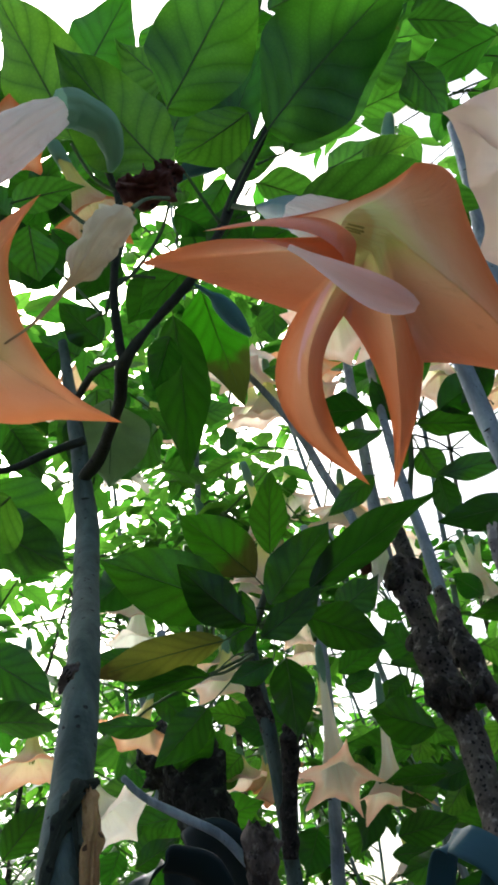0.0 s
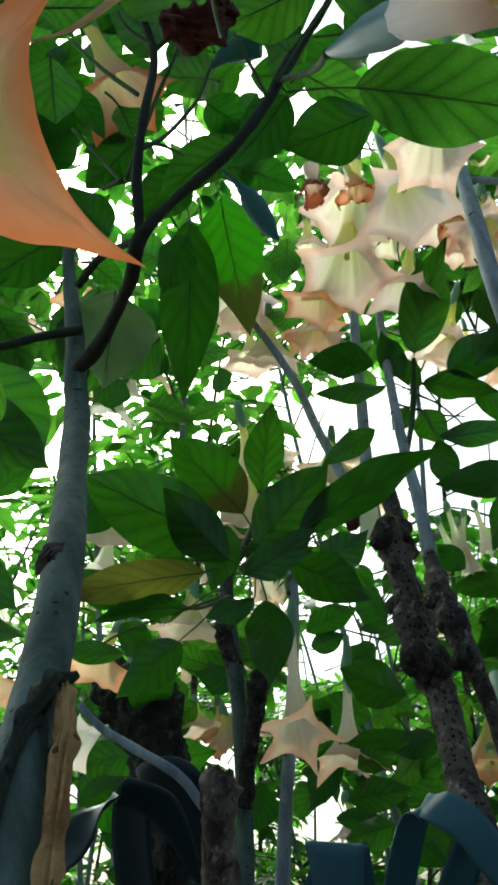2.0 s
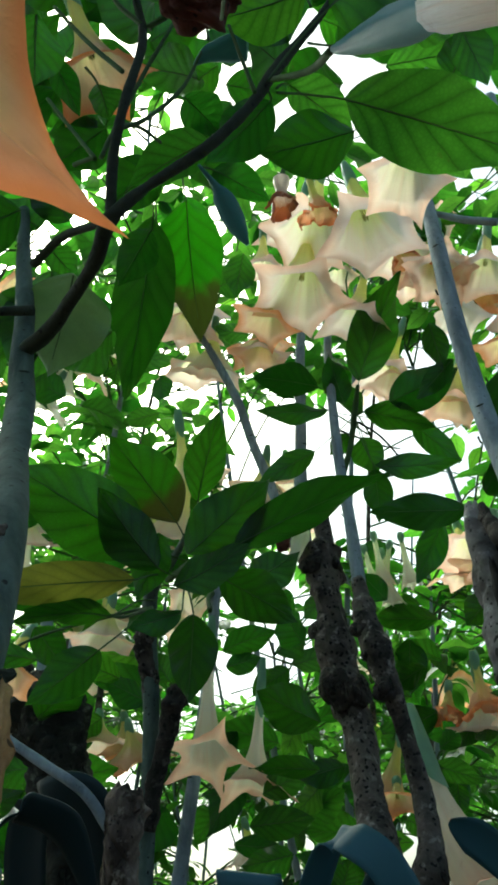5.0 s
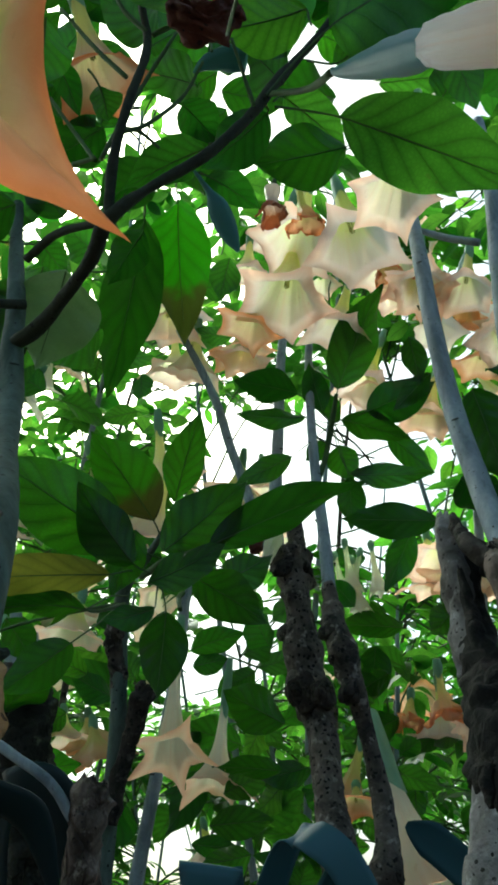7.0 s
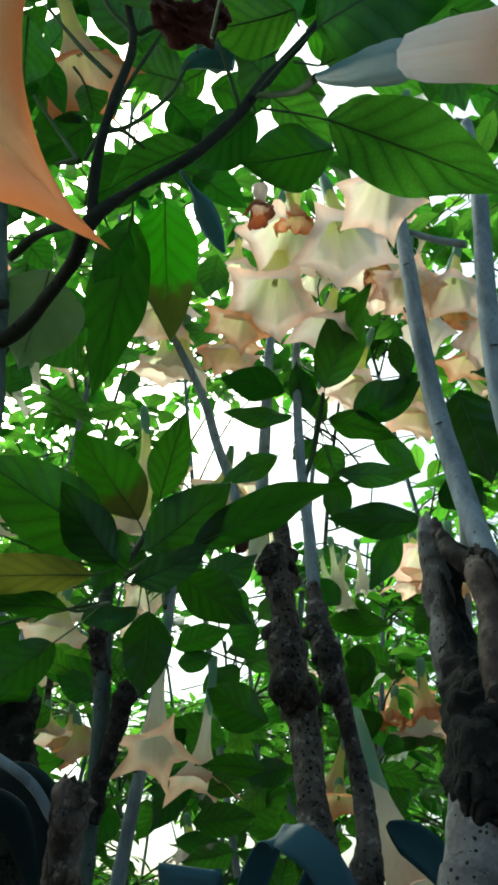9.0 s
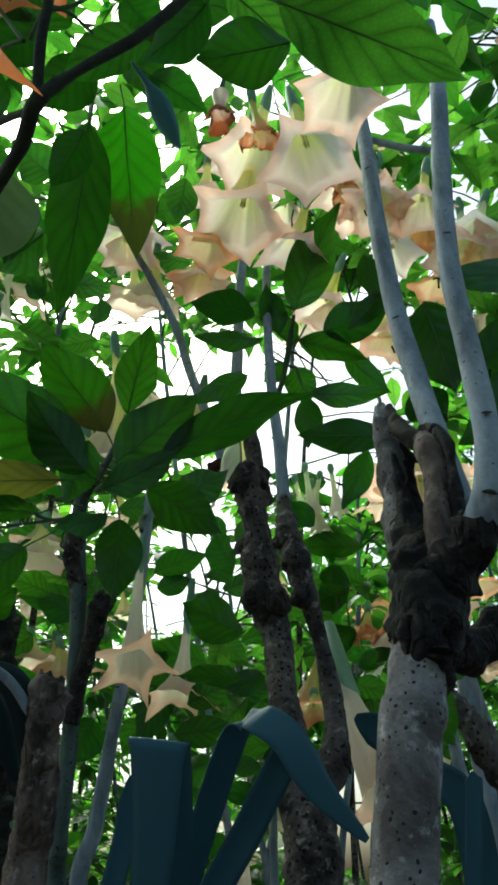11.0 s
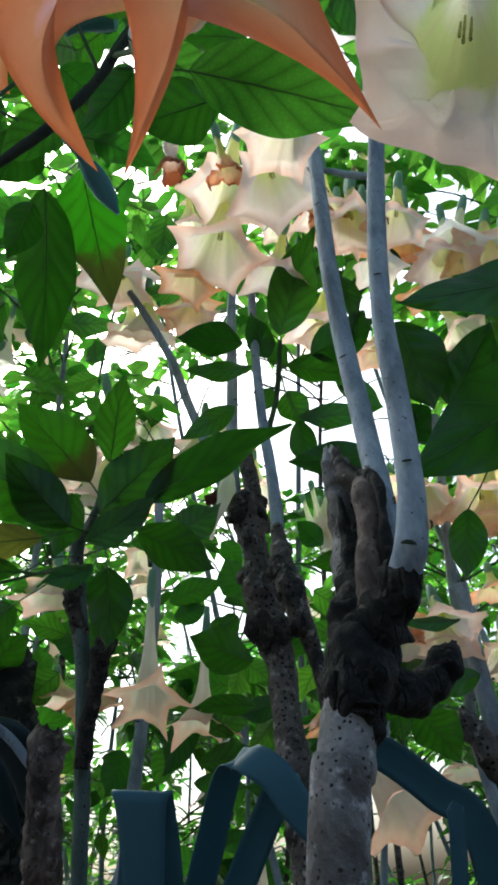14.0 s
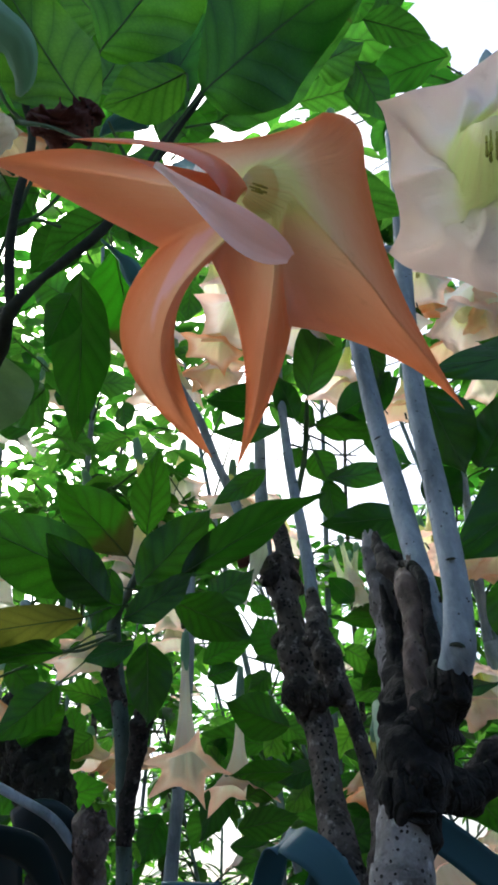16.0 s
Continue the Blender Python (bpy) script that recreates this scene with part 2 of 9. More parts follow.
# lilac-white petal; the sky's sheen on the rolled edge is in this colour
LILAC = petal_material("petal_lilac_white", (0.96, 0.86, 0.87), (0.96, 0.78, 0.78), (0.95, 0.70, 0.66), (0.95, 0.90, 0.90), 0.72)
BLUSH = petal_material("petal_blush", (0.95, 0.89, 0.78), (0.95, 0.73, 0.58), (0.93, 0.56, 0.42), (0.94, 0.93, 0.86), 0.80)
WHITE = petal_material("petal_white", (0.93, 0.93, 0.84), (0.94, 0.91, 0.86), (0.94, 0.85, 0.77), (0.84, 0.90, 0.70), 0.72)
APRICOT = petal_material("petal_apricot", (0.92, 0.72, 0.42), (0.92, 0.60, 0.40), (0.88, 0.39, 0.19), (0.80, 0.82, 0.36), 0.72)
WILTED = petal_material("petal_wilted", (0.86, 0.66, 0.52), (0.55, 0.18, 0.07), (0.36, 0.08, 0.03), (0.88, 0.82, 0.72), 0.4)


def bark_material(name, low, high, speck, speck_at, bump, scale=1.0, lichen=None, pits=95.0, crack=0.0, streak=1.0):
    m = Mat(name)
    stretch = m.n("Mapping")
    stretch.inputs["Scale"].default_value = (1.0, 1.0, streak)
    m.link(m.place(), stretch.inputs["Vector"])
    big = m.noise(9.0 * scale / max(streak, 0.5), 5.0, 0.65, stretch.outputs[0], 0.4)
    small = m.noise(75.0 * scale, 5.0, 0.7, m.place())
    col = m.ramp(big, [(0.36, low), (0.64, high)])
    spots = m.n("TexVoronoi")
    spots.inputs["Scale"].default_value = pits
    wobble = m.n("VectorMath", operation="ADD")
    shift = m.n("TexNoise")
    shift.inputs["Scale"].default_value = 40.0 * scale
    m.link(m.place(), shift.inputs["Vector"])
    small_shift = m.n("VectorMath", operation="SCALE")
    small_shift.inputs["Scale"].default_value = 0.8 / pits
    m.link(shift.outputs["Color"], small_shift.inputs[0])
    m.link(m.place(), wobble.inputs[0])
    m.link(small_shift.outputs[0], wobble.inputs[1])
    m.link(wobble.outputs[0], spots.inputs["Vector"])
    dot = m.val("LESS_THAN", spots.outputs["Distance"], speck_at)
    sparse = m.val("GREATER_THAN", m.noise(24.0 * scale, 2.0, 0.5, m.place()), 0.44)
    dot = m.val("MULTIPLY", dot, sparse)
    col = m.mix(dot, col, speck)
    col = m.mix(m.val("MULTIPLY", small, 0.55), col, tuple(c * 0.45 for c in low))
    if lichen:
        patch = m.val("MULTIPLY", m.val("SUBTRACT", m.noise(30.0 * scale, 5.0, 0.7, m.place()), 0.56, clamp=True), 7.0, clamp=True)
        col = m.mix(patch, col, lichen)
    height = m.val("ADD", m.val("MULTIPLY", small, 0.5), m.val("SUBTRACT", big, m.val("MULTIPLY", dot, 0.5)))
    if crack:
        # plates of bark parted by dark furrows that run along the trunk
        long = m.n("Mapping")
        long.inputs["Scale"].default_value = (1.0, 1.0, 0.38)
        m.link(wobble.outputs[0], long.inputs["Vector"])
        plates = m.n("TexVoronoi", feature="DISTANCE_TO_EDGE")
        plates.inputs["Scale"].default_value = crack
        m.link(long.outputs[0], plates.inputs["Vector"])
        furrow = m.val("SUBTRACT", 1.0, m.val("DIVIDE", plates.outputs["Distance"], 0.13), clamp=True)
        worn = m.val("MULTIPLY", m.val("SUBTRACT", m.noise(16.0, 3.0, 0.6, m.place()), 0.48, clamp=True), 6.0, clamp=True)
        furrow = m.val("MULTIPLY", furrow, worn)
        col = m.mix(m.val("MULTIPLY", furrow, 0.75), col, tuple(c * 0.4 for c in low))
        height = m.val("SUBTRACT", height, m.val("MULTIPLY", furrow, 0.9))
    return m.bsdf(col, 0.78, m.bump(height, bump, 0.009), 0.3)


BARK_GREY = bark_material("bark_smooth_grey", (0.17, 0.205, 0.25), (0.44, 0.50, 0.58), (0.05, 0.045, 0.04), 0.12, 0.45, 1.6, None, 110.0, streak=0.25)
BARK_GREEN = bark_material("bark_smooth_grey_green", (0.050, 0.078, 0.068), (0.155, 0.205, 0.19), (0.02, 0.02, 0.018), 0.16, 0.6, 1.6, None, 90.0, streak=0.22)
BARK_ROUGH = bark_material("bark_spotted_brown", (0.014, 0.011, 0.010), (0.185, 0.150, 0.136), (0.003, 0.0025, 0.0025), 0.32, 1.0, 1.8, (0.33, 0.29, 0.28), 105.0)
BARK_SPOT = bark_material("bark_grey_spotted", (0.115, 0.102, 0.098), (0.43, 0.41, 0.42), (0.012, 0.010, 0.010), 0.22, 0.9, 2.2, (0.48, 0.46, 0.48), 165.0)
BARK_KNOT = bark_material("bark_dark_knot", (0.008, 0.006, 0.005), (0.060, 0.046, 0.041), (0.003, 0.0025, 0.0025), 0.32, 1.0, 1.8, (0.13, 0.11, 0.10), 90.0, 60.0)
# black bark, set darker than its own tone for the low light on it
BARK_BLACK = bark_material("bark_black_burl", (0.0025, 0.002, 0.002), (0.014, 0.012, 0.011), (0.002, 0.002, 0.002), 0.3, 1.0, 1.8, (0.040, 0.032, 0.029), 80.0, 80.0)
BARK_DARK = bark_material("bark_dark_twig", (0.014, 0.019, 0.012), (0.042, 0.052, 0.034), (0.008, 0.008, 0.007), 0.2, 0.7, 1.4)
BARK_MOSS = bark_material("bark_mossy_dark", (0.008, 0.009, 0.007), (0.035, 0.034, 0.027), (0.006, 0.006, 0.006), 0.25, 1.0, 1.2, (0.11, 0.12, 0.095), 70.0, 55.0)
TWIG = bark_material("twig_green", (0.045, 0.085, 0.03), (0.09, 0.15, 0.06), (0.05, 0.06, 0.03), 0.15, 0.3, 1.5)
TORN = bark_material("torn_tan_wood", (0.32, 0.16, 0.06), (0.68, 0.42, 0.19), (0.06, 0.03, 0.015), 0.2, 1.0, 2.0)
WOOD = bark_material("bare_weathered_wood", (0.050, 0.034, 0.028), (0.27, 0.20, 0.175), (0.012, 0.009, 0.008), 0.16, 1.0, 1.8, (0.34, 0.28, 0.26), 110.0, 55.0, streak=0.35)
HUSK = petal_material("dry_husk", (0.90, 0.80, 0.62), (0.84, 0.70, 0.50), (0.62, 0.42, 0.25), (0.90, 0.84, 0.70), 0.62)
DRY = bark_material("dry_maroon", (0.045, 0.012, 0.010), (0.15, 0.045, 0.035), (0.03, 0.01, 0.01), 0.2, 1.0, 1.8)
ANTHER = bark_material("anther_yellow", (0.40, 0.38, 0.10), (0.62, 0.58, 0.18), (0.14, 0.07, 0.03), 0.3, 0.4, 3.0)
SOIL = bark_material("soil_leaf_litter", (0.030, 0.024, 0.018), (0.085, 0.070, 0.052), (0.015, 0.012, 0.009), 0.25, 1.0, 0.25)


# ---- builders ----
PLACED = {}
EYE = Vector((0.0, 0.1, 1.29))


def part(name, bm, material, parent, label="", matrix=None, smooth=True, kind=""):
    """One mesh object at a world pose, under a thing or one of its parts."""
    mesh = bpy.data.meshes.new(name)
    bm.to_mesh(mesh)
    bm.free()
    mesh.materials.append(material)
    if smooth:
        mesh.polygons.foreach_set("use_smooth", [True] * len(mesh.polygons))
    ob = new(name, mesh)
    matrix = matrix or Matrix.Identity(4)
    PLACED[ob.name] = matrix
    if parent is not None:
        ob.parent = parent
        ob.matrix_basis = PLACED[parent.name].inverted() @ matrix
    else:
        ob.matrix_basis = matrix
    return tagged(ob, label=label, kind=kind)


def thing(name, x, y, label, category, group="", z=0.0):
    ob = new(name)
    ob.empty_display_size = 0.1
    ob.matrix_basis = PLACED[ob.name] = Matrix.Translation((x, y, z))
    return tagged(ob, label, category, group)


def grid(bm, rows, closed=False, uvs=None):
    """Quads between rows of points; uvs: the same rows of (u, v)."""
    layer = bm.loops.layers.uv.verify()
    vs = [[bm.verts.new(p) for p in row] for row in rows]
    n = len(rows[0])
    for i in range(len(rows) - 1):
        for j in range(n if closed else n - 1):
            k = (j + 1) % n
            f = bm.faces.new((vs[i][j], vs[i][k], vs[i + 1][k], vs[i + 1][j]))
            if uvs:
                k1 = j + 1
                for loop, at in zip(f.loops, (uvs(i, j), uvs(i, k1), uvs(i + 1, k1), uvs(i + 1, j))):
                    loop[layer].uv = at
    return vs


def spline(points, steps):
    """A smooth run through points of any size (Catmull-Rom)."""
    pts = [np.array(p, float) for p in points]
    if len(pts) == 2:
        return [pts[0] + (pts[1] - pts[0]) * k / steps for k in range(steps + 1)]
    pts = [2 * pts[0] - pts[1], *pts, 2 * pts[-1] - pts[-2]]
    out = []
    for a, b, c, d in zip(pts, pts[1:], pts[2:], pts[3:]):
        for k in range(steps):
            s = k / steps
            out.append(0.5 * (2 * b + (c - a) * s + (2 * a - 5 * b + 4 * c - d) * s**2 + (3 * b - a - 3 * c + d) * s**3))
    return out + [pts[-2]]


def frames(path):
    """Two side ways for each point of a path, carried along without twist."""
    ways = [(path[min(i + 1, len(path) - 1)] - path[max(i - 1, 0)]).normalized() for i in range(len(path))]
    side = ways[0].orthogonal().normalized()
    out = []
    for w in ways:
        side = (side - w * side.dot(w)).normalized()
        out.append((side, w.cross(side)))
    return ways, out


def tube_rows(points, sides, steps, rough=0.0, seed=0.0, lumps=(), knobs=0):
    run = spline(points, steps)
    path = [Vector(p[:3]) for p in run]
    ways, sidesways = frames(path)
    rows = []
    rng = random.Random(int(seed * 100) + 5)
    bumps = [(rng.uniform(0.03, 0.97) * len(path), rng.uniform(0, 2 * math.pi), rng.uniform(0.15, 0.5), rng.uniform(2.0, 5.0), rng.uniform(0.3, 0.8)) for _ in range(knobs)]
    for i, (p, q) in enumerate(zip(path, run)):
        a, b = sidesways[i]
        row = []
        for k in range(sides):
            f = 2 * math.pi * k / sides
            way = a * math.cos(f) + b * math.sin(f)
            r = q[3]
            for at, size, reach in lumps:
                r += size * math.exp(-(((i / (len(path) - 1)) - at) / reach) ** 2) * (0.75 + 0.5 * noise.noise(way * 1.3 + Vector((seed, at * 9, 0))))
            for at, turn, size, long, wide in bumps:
                if abs(i - at) < 3 * long:
                    off = (f - turn + math.pi) % (2 * math.pi) - math.pi
                    r += q[3] * size * math.exp(-(((i - at) / long) ** 2) - (off / wide) ** 2)
            if rough:
                spot = p + way * r
                r *= 1 + rough * (noise.noise(spot * 14 + Vector((seed,) * 3)) + 0.7 * noise.noise(spot * 38 + Vector((0, seed, 0))) + 0.4 * noise.noise(spot * 90) - 1.3 * max(0.0, noise.noise(spot * 58 + Vector((3, seed, 1))) - 0.16))
            row.append(p + way * max(r, 0.0004))
        rows.append(row)
    return rows, path


def limb(name, parent, points, material, label="", sides=14, steps=10, rough=0.05, seed=0.0, lumps=(), rings=0, knobs=0, jag=0.0):
    """A stem or trunk through points of (x, y, z, radius), capped at both ends; jag: how far its broken top is splintered."""
    rows, path = tube_rows(points, sides, steps, rough, seed, lumps, knobs)
    if jag:
        way, last = (path[-1] - path[-2]).normalized(), min(10, len(rows) - 1)
        for q in range(last):
            for k, p in enumerate(rows[-1 - q]):
                f = 2 * math.pi * k / sides
                split = noise.noise(Vector((math.cos(f) * 2.2, math.sin(f) * 2.2, seed))) + 0.6 * noise.noise(Vector((math.cos(f) * 6, math.sin(f) * 6, seed)))
                rows[-1 - q][k] = p + way * (jag * split * (1 - q / last))
    origin = path[0].copy()
    bm = bmesh.new()
    vs = grid(bm, [[p - origin for p in row] for row in rows], True)
    bm.faces.new(vs[0][::-1])
    top = bm.verts.new(path[-1] - origin - (path[-1] - path[-2]).normalized() * max(jag * 1.2, (path[-1] - path[-2]).length * 0.6))
    for k in range(sides):
        bm.faces.new((vs[-1][k], vs[-1][(k + 1) % sides], top))
    ob = part(name, bm, material, parent, label, Matrix.Translation(origin))
    # leaf scars: small dark proud ridges on the stem
    for k in range(rings):
        i = min(len(path) - 2, 1 + int((k + 0.5 + 0.3 * math.sin(k * 5.1 + seed)) * (len(path) - 2) / rings))
        at = rows[i][(k * 5 + int(seed)) % sides]
        bm = bmesh.new()
        scar(bm, Vector(), (at - path[i]).normalized(), (path[i + 1] - path[i]).normalized(), (at - path[i]).length)
        part("leaf_scar", bm, BARK_DARK, ob, "", Matrix.Translation(at))
    return ob


def scar(bm, at, way, along, size):
    """A half-moon leaf scar with a bud above it."""
    across = way.cross(along).normalized()
    n, rows = 9, []
    size *= 0.85
    for i in range(4):
        e = i / 3
        rows.append([at + across * (size * 0.55 * math.cos(math.pi * k / (n - 1)) * (1 - 0.4 * e)) + along * (size * 0.35 * math.sin(math.pi * k / (n - 1)) * (1 - e) - size * 0.1) + way * (size * 0.40 * math.sin(math.pi * min(1, e * 0.6 + 0.15)) - size * 0.04) for k in range(n)])
    grid(bm, rows)


def turned(base, tip, normal):
    """The pose whose y runs from base to tip and whose z is near the normal."""
    y = (Vector(tip) - Vector(base)).normalized()
    z = Vector(normal)
    z = (z - y * z.dot(y)).normalized()
    m = Matrix((y.cross(z), y, z)).transposed().to_4x4()
    return Matrix.Translation(base) @ m


def leaf_rows(length, width, bend, fold, wave, seed, nu, nv, taper=0.85, twist=0.0, quilt=0.0):
    rows = []
    for i in range(nu + 1):
        u = i / nu
        half = width * 0.5 * max(0.0, math.sin(math.pi * u**taper)) ** 0.85 * (1 - 0.42 * u**5)
        spin = twist * (u - 0.4)
        ang = bend * u
        along = length * (math.sin(ang) / bend if abs(bend) > 1e-3 else u)
        drop = length * ((1 - math.cos(ang)) / bend if abs(bend) > 1e-3 else 0)
        row = []
        for j in range(nv + 1):
            v = 2 * j / nv - 1
            ripple = wave * width * v * v * math.sin(u * 13 + seed + (2.1 if v > 0 else 0)) + wave * 0.5 * width * math.sin(u * 31 - abs(v) * 8 + seed) * abs(v) * (1 - abs(v))
            if quilt:
                phase = 7.0 * u**0.85 - 3.4 * abs(v / 2) ** 0.8 + (0.45 if v > 0 else 0.0)
                gap = abs(phase % 1.0 - 0.5)
                swell = min(1.0, abs(v) * 5) * (1 - abs(v) ** 3) * min(1.0, 5 * u) * min(1.0, 5 * (1 - u))
                ripple -= quilt * width * (1 - 2 * gap) ** 2 * swell
            side, lift = v * half * math.cos(fold), abs(v) * half * math.sin(fold) + ripple
            row.append(Vector((side * math.cos(spin) - lift * math.sin(spin), along, side * math.sin(spin) + lift * math.cos(spin) - drop)))
        rows.append(row)
    return rows


def leaf(parent, base, tip, width, normal, bend=0.35, fold=0.22, stalk=None, material=None, label="", seed=0.0, wave=0.065, thick=0.0011, name="leaf"):
    """One leaf from the foot of its blade to its tip; stalk: where its stem begins."""
    length = (Vector(tip) - Vector(base)).length * (1 + bend * bend / 24)
    m = turned(base, tip, normal) @ Matrix.Rotation(bend / 2, 4, "X")
    bm = bmesh.new()
    nu, nv = (44, 14) if width > 0.06 else (30, 12)
    grid(bm, leaf_rows(length, width, bend, fold, wave, seed, nu, nv, 0.85, 0.7 * math.sin(seed * 7.0), 0.028), False, lambda i, j: (i / nu, j / nv))
    ob = part(name, bm, material or LEAF, parent, label, m)
    # midrib below the blade, and the stalk
    inv = m.inverted()
    pts = []
    if stalk is not None:
        s, b = inv @ Vector(stalk), Vector((0, 0, 0))
        pts += [(*s, thick * 1.3), (*(s * 0.5 + Vector((0, 0, 0.06 * s.length))), thick * 1.15)]
    for k in range(6):
        u = k / 6
        ang = bend * u
        pts.append((0, length * (math.sin(ang) / bend if abs(bend) > 1e-3 else u), -length * ((1 - math.cos(ang)) / bend if abs(bend) > 1e-3 else 0) - thick * 0.3, thick * (1 - 0.85 * u)))
    rows, _ = tube_rows(pts, 6, 3)
    bm = bmesh.new()
    grid(bm, rows, True)
    part("stalk", bm, TWIG, ob, "", m)
    return ob


def flower(parent, base, bow, mouth, radius, lobes, material, phase=0.0, narrow=0.006, throat=0.35, flare=50.0, power=2.2, label="", calyx=0.33, seed=0.0, anther=True, axis=None, swell=0.34, crumple=0.0):
    """A trumpet flower: a bowed tube from base to mouth, five lobes of (reach, bend), a split calyx and anthers. Lengths by the mouth's radius."""
    base, bow, mouth = Vector(base), Vector(bow), Vector(mouth)
    nt, nl, na = 16, 12, 60
    path = []
    for i in range(nt + 1):
        s = i / nt
        path.append(base * (1 - s) ** 2 + bow * (2 * s * (1 - s)) + mouth * s * s)
    ways, sides = frames(path)
    end = Vector(axis).normalized() if axis else ways[-1]
    rows = []
    size = (mouth - base).length
    for i in range(nt + 1):
        s = i / nt
        a, b = sides[i]
        r = narrow + (radius * throat - narrow) * min(1, s / 0.8) ** 1.3 * swell / 0.34 + radius * (1 - throat * swell / 0.34) * max(0, (s - 0.45) / 0.55) ** power
        row = []
        for k in range(na):
            f = 2 * math.pi * k / na
            pleat = 1 + (0.08 * math.cos(5 * f - 5 * phase) + 0.03 * math.cos(10 * f - 10 * phase)) * s + 0.02 * noise.noise(Vector((math.cos(f) * 2, math.sin(f) * 2, s * 4 + seed)))
            row.append(path[i] + (a * math.cos(f) + b * math.sin(f)) * r * pleat)
        rows.append(row)
    a, b = sides[-1]
    spread = []
    for k in range(na):
        f = 2 * math.pi * k / na
        turn = ((f - phase) / (2 * math.pi) * 5) % 5
        near, off = int(round(turn)) % 5, abs(turn - round(turn))
        reach, bend = lobes[near]
        other = lobes[(near + (1 if turn > round(turn) else -1)) % 5]
        w = max(0.0, 1 - 2 * off)
        blend = 0.5 + 0.5 * w if off > 0 else 1.0
        bend = bend * blend + other[1] * (1 - blend)
        spread.append((f, radius * (0.50 + 0.20 * reach * w + 0.46 * reach * w**7), bend))
    here = [p.copy() for p in rows[-1]]
    for q in range(1, nl + 1):
        e = q / nl
        row = []
        for k, (f, reach, bend) in enumerate(spread):
            out = a * math.cos(f) + b * math.sin(f)
            turn = radians(flare * (0.45 + 0.55 * min(1.0, 2.2 * e)) + bend * e)
            sway = noise.noise(Vector((math.cos(f) * 1.7 + seed, math.sin(f) * 1.7, e * 1.5)))
            ruffle = 0.30 * e * math.sin(10 * (f - phase) + 1.5 * sway) * (0.5 + noise.noise(Vector((f, seed, 2.0))))
            way = ways[-1] * math.cos(turn) + out * math.sin(turn) + ways[-1] * (0.45 * sway + ruffle)
            here[k] = here[k] + way * (reach / nl)
            row.append(here[k].copy())
        rows.append(row)
    if crumple:
        for i, row in enumerate(rows):
            for k, p in enumerate(row):
                s = (i / (nt + nl)) ** 1.5
                row[k] = p + Vector([crumple * radius * s * (noise.noise(p * 45 + Vector((seed + 9 * c, 0, 0))) + 0.6 * noise.noise(p * 110 + Vector((0, seed + 7 * c, 0)))) for c in range(3)])
    m = Matrix.Translation(base)
    bm = bmesh.new()
    grid(bm, [[p - base for p in row] for row in rows], True, lambda i, j: (0.62 * i / nt if i <= nt else 0.62 + 0.38 * (i - nt) / nl, j / na))
    ob = part("flower", bm, material, parent, label, m)
    if calyx:
        bm = bmesh.new()
        crow = []
        for i in range(8):
            s = calyx * i / 7
            p = base * (1 - s) ** 2 + bow * (2 * s * (1 - s)) + mouth * s * s
            k0 = min(nt, int(round(s * nt)))
            a, b = sides[k0]
            r = narrow * (0.55 + 0.75 * math.sin(math.pi * min(1, i / 7 * 0.8 + 0.12))) + narrow * 0.35 + (radius * throat - narrow) * (s / 0.8) ** 1.3 * swell / 0.34
            row = []
            for k in range(20):
                f = 2 * math.pi * k / 20
                lip = 0.35 * narrow * (i == 7) * math.cos(2 * f + seed)
                row.append(p + (a * math.cos(f) + b * math.sin(f)) * (r + lip) + (ways[k0] * size * 0.05 * math.cos(2 * f + seed) if i == 7 else Vector()) - base)
            crow.append(row)
        grid(bm, crow, True, lambda i, j: (i / 7, j / 20))
        part("calyx", bm, CALYX_GREEN, ob, "", m)
    if anther:
        bm = bmesh.new()
        s = 0.78
        p = base * (1 - s) ** 2 + bow * (2 * s * (1 - s)) + mouth * s * s
        a, b = sides[int(s * nt)]
        for k in range(5):
            f = 2 * math.pi * k / 5
            q = p + (a * math.cos(f) + b * math.sin(f)) * radius * 0.075
            w = ways[int(s * nt)]
            rws, _ = tube_rows([(*(q - w * radius * 0.5), radius * 0.012), (*(q - w * 0.1 * radius), radius * 0.014), (*q, radius * 0.03), (*(q + w * radius * 0.16), radius * 0.028), (*(q + w * radius * 0.20), radius * 0.01)], 6, 3)
            grid(bm, [[x - base for x in row] for row in rws], True)
        part("anther", bm, ANTHER, ob, "", m)
    return ob


def husk(parent, name, points, material, label, seed=0.0, rough=0.25, crease=0.3):
    """A shrivelled flower or calyx: a creased, lumpy pod through points of (x, y, z, radius)."""
    rows, path = tube_rows(points, 28, 8, rough, seed)
    origin = path[0].copy()
    out = []
    for i, row in enumerate(rows):
        out.append([path[i] + (p - path[i]) * (1 + crease * (1.6 * noise.noise(Vector((math.cos(k * 0.2244) * 2.2, math.sin(k * 0.2244) * 2.2, i * 0.22 + seed))) + 0.5 * math.sin(k * 0.2244 * 9 + 2 * noise.noise(Vector((i * 0.3, seed, 0)))))) - origin for k, p in enumerate(row)])
    bm = bmesh.new()
    grid(bm, out, True, lambda i, j: (i / len(out), j / 28))
    return part(name, bm, material, parent, label, Matrix.Translation(origin))


